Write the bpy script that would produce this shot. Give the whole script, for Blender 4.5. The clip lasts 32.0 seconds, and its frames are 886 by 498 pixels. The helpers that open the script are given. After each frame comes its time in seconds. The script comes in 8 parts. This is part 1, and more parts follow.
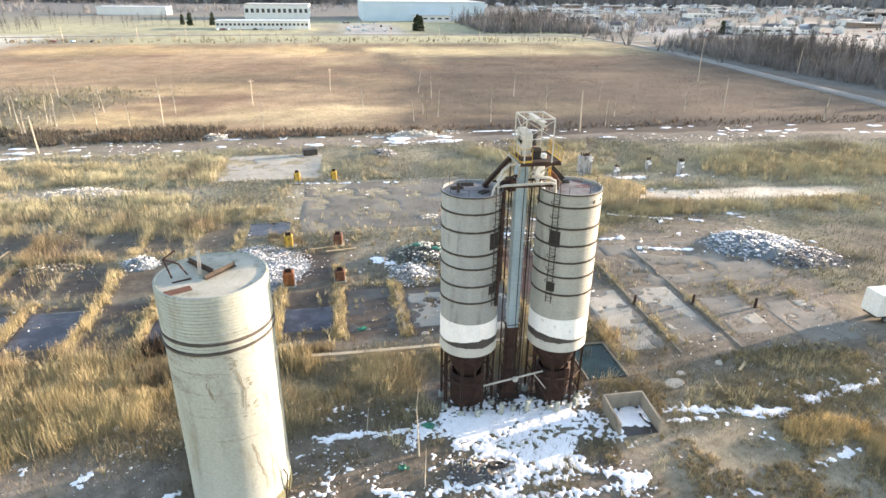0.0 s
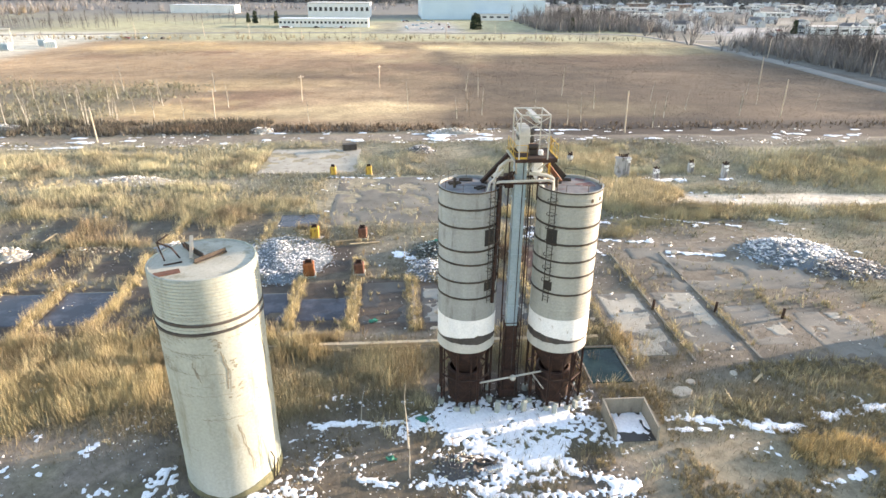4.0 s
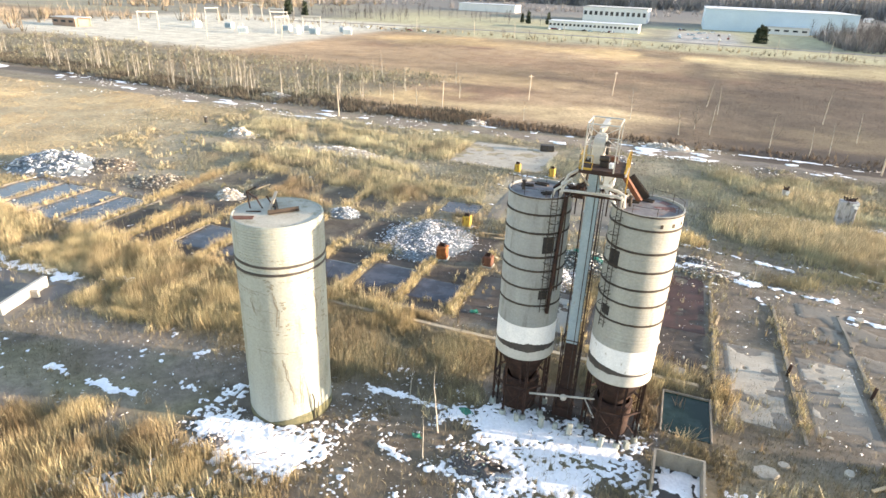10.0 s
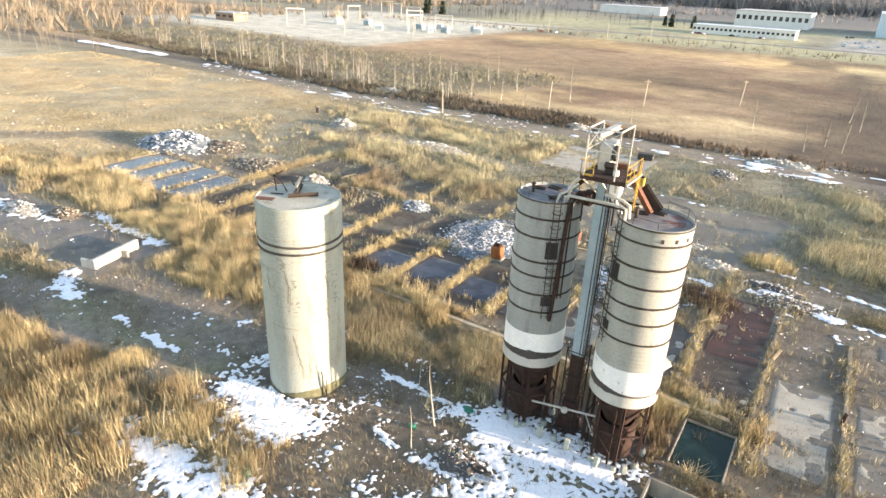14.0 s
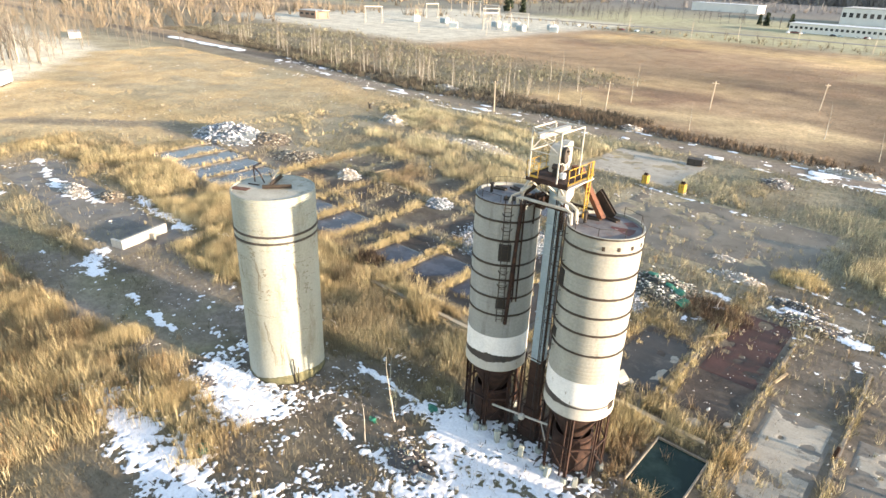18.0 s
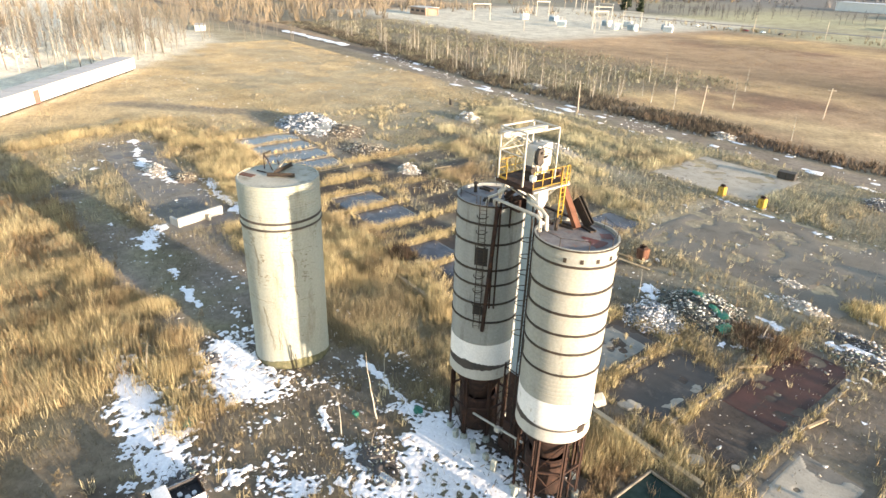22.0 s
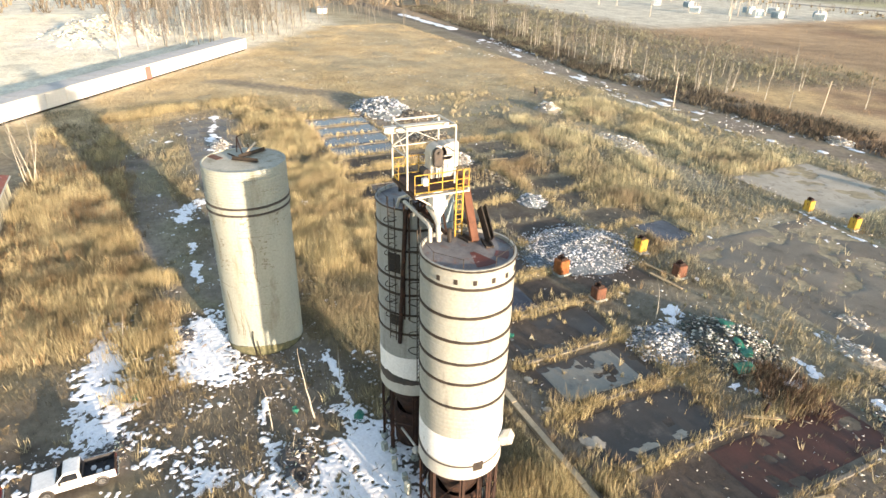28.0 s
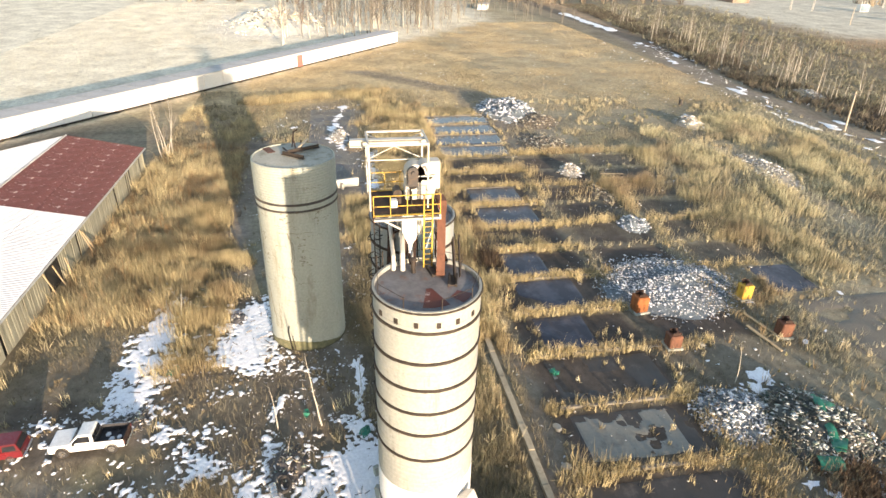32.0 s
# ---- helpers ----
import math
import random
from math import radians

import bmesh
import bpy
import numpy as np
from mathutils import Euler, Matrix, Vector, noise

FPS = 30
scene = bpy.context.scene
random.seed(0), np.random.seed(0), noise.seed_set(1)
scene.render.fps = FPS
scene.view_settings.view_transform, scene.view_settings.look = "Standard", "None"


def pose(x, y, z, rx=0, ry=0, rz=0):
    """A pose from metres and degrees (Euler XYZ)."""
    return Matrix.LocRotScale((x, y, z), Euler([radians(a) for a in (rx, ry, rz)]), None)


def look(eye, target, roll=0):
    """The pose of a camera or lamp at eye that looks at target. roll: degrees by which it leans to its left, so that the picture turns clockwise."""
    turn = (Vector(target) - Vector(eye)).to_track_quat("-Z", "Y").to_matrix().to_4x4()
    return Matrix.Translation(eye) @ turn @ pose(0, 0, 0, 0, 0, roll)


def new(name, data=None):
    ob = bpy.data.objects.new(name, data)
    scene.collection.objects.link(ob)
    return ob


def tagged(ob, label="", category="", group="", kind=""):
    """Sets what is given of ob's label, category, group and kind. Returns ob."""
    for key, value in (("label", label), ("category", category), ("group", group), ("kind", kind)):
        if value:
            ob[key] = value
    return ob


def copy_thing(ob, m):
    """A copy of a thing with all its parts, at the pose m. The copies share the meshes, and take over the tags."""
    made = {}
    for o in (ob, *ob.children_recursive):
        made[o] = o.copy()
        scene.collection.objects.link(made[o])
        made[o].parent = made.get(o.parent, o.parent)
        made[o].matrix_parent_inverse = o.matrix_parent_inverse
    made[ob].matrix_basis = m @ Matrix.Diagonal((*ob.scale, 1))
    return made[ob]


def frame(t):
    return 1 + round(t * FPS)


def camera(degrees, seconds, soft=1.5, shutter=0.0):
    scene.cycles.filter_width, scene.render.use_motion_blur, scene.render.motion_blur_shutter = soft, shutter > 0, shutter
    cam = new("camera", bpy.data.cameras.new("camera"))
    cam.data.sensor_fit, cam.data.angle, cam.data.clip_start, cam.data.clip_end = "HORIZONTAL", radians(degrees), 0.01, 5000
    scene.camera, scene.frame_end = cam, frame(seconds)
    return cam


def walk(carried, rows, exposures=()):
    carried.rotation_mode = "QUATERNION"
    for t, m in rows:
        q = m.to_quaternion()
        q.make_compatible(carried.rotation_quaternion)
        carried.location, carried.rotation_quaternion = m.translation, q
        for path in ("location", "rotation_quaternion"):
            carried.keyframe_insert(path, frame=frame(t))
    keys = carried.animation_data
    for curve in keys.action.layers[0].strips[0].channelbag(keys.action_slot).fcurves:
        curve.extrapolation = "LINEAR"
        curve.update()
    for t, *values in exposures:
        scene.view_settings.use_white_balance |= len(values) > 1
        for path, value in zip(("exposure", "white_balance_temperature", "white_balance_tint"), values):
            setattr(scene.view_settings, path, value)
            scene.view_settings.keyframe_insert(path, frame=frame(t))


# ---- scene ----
cam = camera(72.2, 32.0)
METRES, EYE, TILT, LEAN, TURN = 73.18, 36.0, 0.0, 0.0, -10.0
ROWS = [
    (0.0, 0.0, 0.0, 0.0, 0.27, -23.36, -0.64),
    (0.5, 0.0063, -0.0001, -0.0005, 1.11, -23.39, -0.68),
    (1.0, 0.0126, -0.0005, -0.0007, 1.93, -23.42, -0.7),
    (1.5, 0.0189, -0.0008, -0.0013, 2.53, -23.43, -0.69),
    (2.0, 0.0259, -0.0013, -0.0018, 3.19, -23.46, -0.69),
    (2.5, 0.0328, -0.0016, -0.0021, 3.76, -23.49, -0.66),
    (4.5, 0.0825, 0.0018, -0.0034, 6.96, -23.54, -0.51),
    (5.0, 0.0995, 0.0033, -0.0034, 8.74, -23.57, -0.65),
    (5.5, 0.117, 0.0046, -0.0033, 11.99, -23.61, -0.91),
    (6.0, 0.1339, 0.0075, -0.0031, 14.4, -23.65, -1.08),
    (6.5, 0.1489, 0.0117, -0.0033, 16.11, -23.65, -1.17),
    (7.0, 0.1645, 0.0152, -0.0039, 18.21, -23.67, -1.34),
    (7.5, 0.1801, 0.0184, -0.004, 20.21, -23.73, -1.46),
    (8.0, 0.1959, 0.0234, -0.0035, 22.0, -23.74, -1.55),
    (8.5, 0.211, 0.029, -0.0032, 23.82, -23.73, -1.73),
    (9.0, 0.2266, 0.0348, -0.0031, 26.04, -23.76, -1.83),
    (9.5, 0.2427, 0.0406, -0.0036, 28.62, -23.77, -2.0),
    (10.0, 0.258, 0.0473, -0.0038, 30.85, -23.8, -2.12),
    (10.5, 0.2725, 0.0551, -0.003, 33.44, -23.85, -2.3),
    (11.0, 0.2871, 0.0633, -0.0018, 35.94, -23.89, -2.45),
    (11.5, 0.3015, 0.072, -0.0009, 37.88, -23.97, -2.51),
    (12.0, 0.3148, 0.0812, -0.0, 39.55, -24.04, -2.56),
    (12.5, 0.3279, 0.0907, -0.0004, 41.08, -24.09, -2.58),
    (13.0, 0.3405, 0.1002, -0.0008, 42.31, -24.18, -2.56),
    (13.5, 0.3532, 0.1103, -0.0014, 43.06, -24.2, -2.45),
    (14.0, 0.3654, 0.12, -0.0011, 43.64, -24.26, -2.36),
    (14.5, 0.3774, 0.1312, -0.0003, 44.26, -24.3, -2.27),
    (16.5, 0.423, 0.1772, 0.0046, 46.65, -24.51, -1.97),
    (17.0, 0.4333, 0.1899, 0.0036, 48.27, -24.59, -1.95),
    (17.5, 0.4432, 0.2033, 0.0028, 49.95, -24.64, -1.95),
    (18.0, 0.4524, 0.2166, 0.0026, 51.51, -24.72, -1.97),
    (18.5, 0.4611, 0.2304, 0.0024, 52.94, -24.76, -1.93),
    (19.0, 0.4692, 0.2444, 0.0021, 54.05, -24.82, -1.9),
    (19.5, 0.4766, 0.2584, 0.0019, 55.27, -24.88, -1.86),
    (20.0, 0.4836, 0.2735, 0.0018, 57.4, -24.98, -1.92),
    (20.5, 0.49, 0.2888, 0.0011, 59.2, -25.07, -1.94),
    (21.0, 0.496, 0.3041, 0.0002, 60.36, -25.12, -1.87),
    (21.5, 0.5018, 0.3194, -0.0004, 61.14, -25.18, -1.81),
    (22.0, 0.5072, 0.3345, -0.0007, 62.17, -25.21, -1.78),
    (22.5, 0.5122, 0.3503, -0.0008, 63.5, -25.27, -1.74),
    (23.0, 0.5165, 0.3666, -0.0011, 64.5, -25.31, -1.67),
    (23.5, 0.5201, 0.3831, -0.0015, 64.94, -25.33, -1.54),
    (24.0, 0.5231, 0.3998, -0.0014, 66.02, -25.36, -1.48),
    (24.5, 0.5256, 0.4167, -0.0015, 67.12, -25.37, -1.43),
    (25.0, 0.5277, 0.4333, -0.0015, 68.06, -25.37, -1.39),
    (25.5, 0.5294, 0.4502, -0.0016, 69.15, -25.39, -1.35),
    (27.5, 0.5289, 0.516, -0.0034, 73.33, -25.73, -1.19),
    (28.0, 0.5272, 0.5332, -0.0035, 74.54, -26.77, -1.15),
    (28.5, 0.5241, 0.5507, -0.0039, 76.1, -27.89, -1.12),
    (29.0, 0.521, 0.5682, -0.0039, 77.96, -27.9, -1.12),
    (29.5, 0.5173, 0.5857, -0.0041, 79.61, -27.92, -1.1),
    (30.0, 0.5131, 0.603, -0.0034, 81.59, -27.95, -1.12),
    (30.5, 0.5077, 0.6199, -0.003, 83.71, -27.98, -1.14),
    (31.0, 0.5017, 0.6369, -0.0028, 85.67, -27.96, -1.15),
    (31.5, 0.4955, 0.6538, -0.0028, 88.22, -27.77, -1.22),
    (32.0, 0.4887, 0.6699, -0.0024, 90.17, -27.34, -1.23),
]
walk(cam, [(t, pose(0, 0, EYE, TILT, LEAN, TURN) @ pose(METRES * x, METRES * y, METRES * z, 90 + pitch, roll, yaw)) for t, x, y, z, yaw, pitch, roll in ROWS], [(0.0, 2.28, 7000, 21), (10.0, 2.22, 7020, 20), (19.0, 2.02, 7150, 19), (25.0, 1.88, 7300, 18.5), (29.0, 1.76, 7260, 18.5), (32.0, 1.64, 7250, 19)])

# ---- world and light ----
SUN_AZ, SUN_EL = 13.5, 7.5        # degrees: azimuth from +x towards +y, height over the horizon
world = bpy.data.worlds.new("sky")
scene.world = world
world.use_nodes = True
wn, wl = world.node_tree.nodes, world.node_tree.links
sky = wn.new("ShaderNodeTexSky")
sky.sky_type, sky.sun_disc = "NISHITA", False
sky.sun_elevation, sky.sun_rotation = radians(SUN_EL), radians(90 - SUN_AZ)
sky.air_density, sky.dust_density, sky.ozone_density = 1.0, 0.3, 1.0
wl.new(sky.outputs[0], wn["Background"].inputs[0])
wn["Background"].inputs[1].default_value = 0.15
sun_data = bpy.data.lights.new("sun", "SUN")
sun_data.energy, sun_data.angle, sun_data.color = 3.75, radians(0.8), (1.0, 0.86, 0.66)
sun = new("sun", sun_data)
sun_dir = Vector((math.cos(radians(SUN_EL)) * math.cos(radians(SUN_AZ)), math.cos(radians(SUN_EL)) * math.sin(radians(SUN_AZ)), math.sin(radians(SUN_EL))))
sun.matrix_world = look(sun_dir * 300, (0, 0, 0))


# ---- materials ----
def nodes_of(name, rough=0.8, metal=0.0):
    m = bpy.data.materials.new(name)
    m.use_nodes = True
    b = m.node_tree.nodes["Principled BSDF"]
    b.inputs["Roughness"].default_value, b.inputs["Metallic"].default_value = rough, metal
    return m, m.node_tree.nodes, m.node_tree.links, b


def noise_node(n, l, scale, detail=6.0, vec=None, rough=0.6):
    t = n.new("ShaderNodeTexNoise")
    t.inputs["Scale"].default_value, t.inputs["Detail"].default_value, t.inputs["Roughness"].default_value = scale, detail, rough
    if vec is not None:
        l.new(vec, t.inputs["Vector"])
    return t


def ramp(n, l, src, lo, hi, a=(0, 0, 0, 1), b=(1, 1, 1, 1)):
    r = n.new("ShaderNodeValToRGB")
    r.color_ramp.elements[0].position, r.color_ramp.elements[1].position = lo, hi
    r.color_ramp.elements[0].color, r.color_ramp.elements[1].color = a, b
    l.new(src, r.inputs[0])
    return r


def mixer(n, l, fac, a, b, mode="MIX"):
    x = n.new("ShaderNodeMix")
    x.data_type, x.blend_type = "RGBA", mode
    for sock, v in ((x.inputs[0], fac), (x.inputs[6], a), (x.inputs[7], b)):
        if isinstance(v, bpy.types.NodeSocket):
            l.new(v, sock)
        elif isinstance(v, (int, float)):
            sock.default_value = v
        else:
            sock.default_value = (*v[:3], 1)
    return x.outputs[2]


def bump(n, l, b, height, strength=0.4, dist=0.05):
    u = n.new("ShaderNodeBump")
    u.inputs["Strength"].default_value, u.inputs["Distance"].default_value = strength, dist
    l.new(height, u.inputs["Height"])
    l.new(u.outputs[0], b.inputs["Normal"])


def surface(name, c1, c2, stain=None, scale=0.6, grain=8.0, rough=0.85, metal=0.0, relief=0.03, streak=0.0, each=0.0, stain_at=(0.55, 0.68)):
    """Two tones mixed by broad noise, fine grain over it, and a third tone in stained patches."""
    m, n, l, b = nodes_of(name, rough, metal)
    tc = n.new("ShaderNodeTexCoord")
    vec = tc.outputs["Object"]
    if streak:
        mp = n.new("ShaderNodeMapping")
        mp.inputs["Scale"].default_value = (1, 1, streak)
        l.new(vec, mp.inputs[0])
        sv = mp.outputs[0]
    else:
        sv = vec
    broad = noise_node(n, l, scale, 7, sv)
    fine = noise_node(n, l, grain, 5, vec)
    col = mixer(n, l, ramp(n, l, broad.outputs[0], 0.35, 0.65).outputs[0], c1, c2)
    if stain:
        sn = noise_node(n, l, scale * 1.7, 9, sv, 0.7)
        col = mixer(n, l, ramp(n, l, sn.outputs[0], *stain_at).outputs[0], col, stain)
    shade = ramp(n, l, fine.outputs[0], 0.3, 0.7, (0.88, 0.88, 0.88, 1), (1.1, 1.1, 1.1, 1))
    col = mixer(n, l, 1.0, col, shade.outputs[0], "MULTIPLY")
    if each:
        oi = n.new("ShaderNodeObjectInfo")
        er = ramp(n, l, oi.outputs["Random"], 0, 1, (1 - each,) * 3 + (1,), (1 + each,) * 3 + (1,))
        col = mixer(n, l, 1.0, col, er.outputs[0], "MULTIPLY")
    l.new(col, b.inputs["Base Color"])
    rr = ramp(n, l, broad.outputs[0], 0.3, 0.7, (max(0.0, rough - 0.12),) * 3 + (1,), (min(1.0, rough + 0.1),) * 3 + (1,))
    l.new(rr.outputs[0], b.inputs["Roughness"])
    if relief:
        bump(n, l, b, fine.outputs[0], 0.5, relief)
    return m


def tinted(name, rough=0.9, grain=5.0, relief=0.05, spread=0.3, sheen=0.0):
    """The colour that the mesh carries for each plant or patch of soil, with broad and fine variation over it."""
    m, n, l, b = nodes_of(name, rough)
    at = n.new("ShaderNodeAttribute")
    at.attribute_name = "tint"
    tc = n.new("ShaderNodeTexCoord")
    fine = noise_node(n, l, grain, 8, tc.outputs["Object"], 0.68)
    broad = noise_node(n, l, grain * 0.09, 6, tc.outputs["Object"])
    lo, hi = (1 - spread,) * 3 + (1,), (1 + spread,) * 3 + (1,)
    col = mixer(n, l, 1.0, at.outputs["Color"], ramp(n, l, fine.outputs[0], 0.32, 0.68, lo, hi).outputs[0], "MULTIPLY")
    col = mixer(n, l, 1.0, col, ramp(n, l, broad.outputs[0], 0.3, 0.7, (0.8, 0.78, 0.76, 1), (1.18, 1.2, 1.2, 1)).outputs[0], "MULTIPLY")
    l.new(col, b.inputs["Base Color"])
    if relief:
        bump(n, l, b, fine.outputs[0], 0.6, relief)
    return m


def water_mat(name, tint):
    m, n, l, b = nodes_of(name, 0.1)
    b.inputs["Base Color"].default_value = (*tint, 1)
    b.inputs["IOR"].default_value = 1.33
    tc = n.new("ShaderNodeTexCoord")
    w = noise_node(n, l, 2.2, 3, tc.outputs["Object"])
    s = noise_node(n, l, 0.35, 5, tc.outputs["Object"])
    col = mixer(n, l, ramp(n, l, s.outputs[0], 0.45, 0.62).outputs[0], tint, tuple(c * 1.7 + 0.01 for c in tint))
    l.new(col, b.inputs["Base Color"])
    bump(n, l, b, w.outputs[0], 0.12, 0.02)
    return m


def soil_mat():
    """Soil, mud and litter: the carried tone broken up by clods, damp patches and pale grit."""
    m, n, l, b = nodes_of("soil", 0.92)
    at = n.new("ShaderNodeAttribute")
    at.attribute_name = "tint"
    tc = n.new("ShaderNodeTexCoord")
    v = tc.outputs["Object"]
    a = noise_node(n, l, 0.12, 8, v, 0.62)
    c = noise_node(n, l, 0.9, 9, v, 0.7)
    d = noise_node(n, l, 7.0, 6, v, 0.7)
    col = mixer(n, l, 1.0, at.outputs["Color"], ramp(n, l, a.outputs[0], 0.34, 0.66, (0.74, 0.72, 0.70, 1), (1.2, 1.21, 1.22, 1)).outputs[0], "MULTIPLY")
    col = mixer(n, l, 1.0, col, ramp(n, l, c.outputs[0], 0.3, 0.7, (0.62, 0.60, 0.57, 1), (1.32, 1.33, 1.33, 1)).outputs[0], "MULTIPLY")
    col = mixer(n, l, 1.0, col, ramp(n, l, d.outputs[0], 0.3, 0.7, (0.84, 0.84, 0.84, 1), (1.14, 1.14, 1.14, 1)).outputs[0], "MULTIPLY")
    grit = ramp(n, l, noise_node(n, l, 3.1, 10, v, 0.8).outputs[0], 0.66, 0.72)
    col = mixer(n, l, mixer(n, l, 1.0, grit.outputs[0], (0.55, 0.55, 0.55), "MULTIPLY"), col, (0.5, 0.47, 0.42))
    l.new(col, b.inputs["Base Color"])
    bump(n, l, b, c.outputs[0], 0.7, 0.12)
    return m


SOIL = soil_mat()
REED = tinted("dry_reed", 0.8, 3.0, 0, 0.2)
CHIPS = tinted("broken_rubble", 0.75, 6.0, 0.02, 0.25)
CONCRETE = surface("weathered_concrete", (0.375, 0.40, 0.358), (0.31, 0.33, 0.295), (0.25, 0.25, 0.20), 0.35, 5.0, 0.9, 0, 0.03, 0.25)
PIER = surface("grey_pier_concrete", (0.40, 0.40, 0.41), (0.30, 0.30, 0.31), (0.13, 0.12, 0.115), 0.9, 5.0, 0.9, 0, 0.03, 0.3, 0, (0.5, 0.62))
STAINED = surface("brown_stained_concrete", (0.30, 0.27, 0.22), (0.23, 0.20, 0.16), (0.13, 0.105, 0.08), 0.7, 6.0, 0.9, 0, 0.02, 0.4)
WETYARD = surface("wet_yard_slab", (0.135, 0.122, 0.115), (0.09, 0.082, 0.078), (0.21, 0.19, 0.17), 0.16, 5.0, 0.6, 0, 0.02)
# one stained concrete in two tones: STAVE as in shade, STAVE_LIT as in sun
STAVE = surface("shaded_stave_concrete", (0.335, 0.353, 0.345), (0.265, 0.279, 0.274), (0.165, 0.162, 0.155), 0.55, 6.0, 0.88, 0, 0.012, 0.16, 0.05, (0.56, 0.7))
STAVE_LIT = surface("sunlit_stave_concrete", (0.36, 0.368, 0.336), (0.305, 0.312, 0.286), (0.215, 0.212, 0.19), 0.5, 6.0, 0.88, 0, 0.012, 0.2, 0.05, (0.58, 0.7))
WHITE = surface("flaking_white_paint", (0.82, 0.82, 0.82), (0.74, 0.75, 0.76), (0.36, 0.33, 0.28), 0.9, 7.0, 0.7, 0, 0.01, 0.4, 0, (0.62, 0.68))
SKIRT = surface("grey_skirt_paint", (0.50, 0.50, 0.47), (0.42, 0.42, 0.395), (0.24, 0.19, 0.13), 0.9, 7.0, 0.7, 0, 0.01, 0.3, 0, (0.6, 0.7))
TAR = surface("black_tar", (0.035, 0.033, 0.032), (0.07, 0.06, 0.055), (0.10, 0.07, 0.05), 1.5, 9.0, 0.7, 0, 0.01)
RUST = surface("dark_rust", (0.052, 0.025, 0.018), (0.03, 0.018, 0.015), (0.10, 0.045, 0.028), 1.2, 9.0, 0.85, 0.2, 0.01)
HOOP = surface("rusted_hoop_steel", (0.06, 0.045, 0.036), (0.035, 0.03, 0.027), None, 2.0, 12.0, 0.7, 0.3, 0.004)
ORANGE = surface("orange_rust", (0.31, 0.105, 0.03), (0.21, 0.072, 0.024), (0.10, 0.04, 0.022), 1.6, 9.0, 0.8, 0.1, 0.01, 0.4)
REDRUST = surface("red_rust", (0.17, 0.07, 0.04), (0.115, 0.05, 0.031), (0.08, 0.036, 0.025), 1.6, 9.0, 0.8, 0.1, 0.01, 0.4)
YELLOW = surface("worn_yellow_paint", (0.56, 0.36, 0.05), (0.42, 0.25, 0.035), (0.13, 0.06, 0.025), 1.6, 9.0, 0.65, 0, 0.005, 0.4, 0, (0.54, 0.64))
TRUNK = surface("pale_blue_galvanised", (0.40, 0.52, 0.60), (0.32, 0.435, 0.51), (0.28, 0.24, 0.2), 0.8, 8.0, 0.45, 0.35, 0.004, 0.3, 0, (0.62, 0.72))
CREAM = surface("cream_steel_paint", (0.50, 0.485, 0.44), (0.41, 0.395, 0.36), (0.22, 0.14, 0.08), 1.4, 9.0, 0.6, 0, 0.004, 0.5, 0, (0.62, 0.7))
ROOFTOP = surface("bitumen_silo_top", (0.225, 0.215, 0.215), (0.12, 0.118, 0.125), (0.22, 0.12, 0.09), 0.8, 7.0, 0.75, 0, 0.02)
CTOP = surface("mossy_concrete_top", (0.47, 0.445, 0.37), (0.38, 0.36, 0.295), (0.26, 0.245, 0.18), 0.5, 6.0, 0.9, 0, 0.03)
MOSS = surface("mossy_stain", (0.16, 0.155, 0.085), (0.10, 0.10, 0.06), (0.26, 0.24, 0.15), 1.5, 8.0, 0.95, 0, 0)
CRACK = surface("crack_stain", (0.19, 0.178, 0.14), (0.26, 0.245, 0.195), None, 3.0, 9.0, 0.95, 0, 0)
SNOW = surface("old_snow", (0.95, 0.95, 0.97), (0.91, 0.92, 0.95), (0.42, 0.38, 0.33), 1.4, 4.5, 0.6, 0, 0.05, 0, 0, (0.64, 0.70))
SLAB = surface("floor_slab", (0.215, 0.197, 0.168), (0.16, 0.145, 0.122), (0.095, 0.083, 0.068), 0.22, 5.0, 0.85, 0, 0.02)
MUDSLAB = surface("muddy_slab", (0.20, 0.172, 0.135), (0.145, 0.125, 0.098), (0.09, 0.078, 0.062), 0.12, 4.0, 0.6, 0, 0.02)
SLAB_PALE = surface("pale_floor_slab", (0.43, 0.395, 0.33), (0.34, 0.31, 0.255), (0.17, 0.148, 0.12), 0.3, 5.0, 0.85, 0, 0.02)
PUDDLE = surface("silt_grey_slab", (0.25, 0.24, 0.205), (0.20, 0.195, 0.165), (0.14, 0.13, 0.11), 0.25, 4.0, 0.35, 0, 0.006)
SLAB_DARK = surface("wet_dark_slab", (0.062, 0.053, 0.046), (0.04, 0.036, 0.032), (0.12, 0.10, 0.085), 0.25, 5.0, 0.5, 0, 0.02)
SLAB_RED = surface("red_stained_slab", (0.085, 0.03, 0.021), (0.05, 0.024, 0.019), (0.035, 0.028, 0.024), 0.3, 5.0, 0.65, 0, 0.02)
WATER = water_mat("still_water", (0.045, 0.044, 0.054))
POND = water_mat("green_pond_water", (0.010, 0.024, 0.019))
ROOF_RED = surface("red_roof_sheet", (0.125, 0.033, 0.026), (0.092, 0.027, 0.023), (0.45, 0.38, 0.36), 0.5, 7.0, 0.6, 0.0, 0.005, 0, 0.05, (0.57, 0.63))
ROOF_WHITE = surface("white_roof_sheet", (0.64, 0.66, 0.69), (0.56, 0.58, 0.61), (0.5, 0.48, 0.45), 0.6, 7.0, 0.6, 0.0, 0.005, 0, 0.03, (0.66, 0.74))
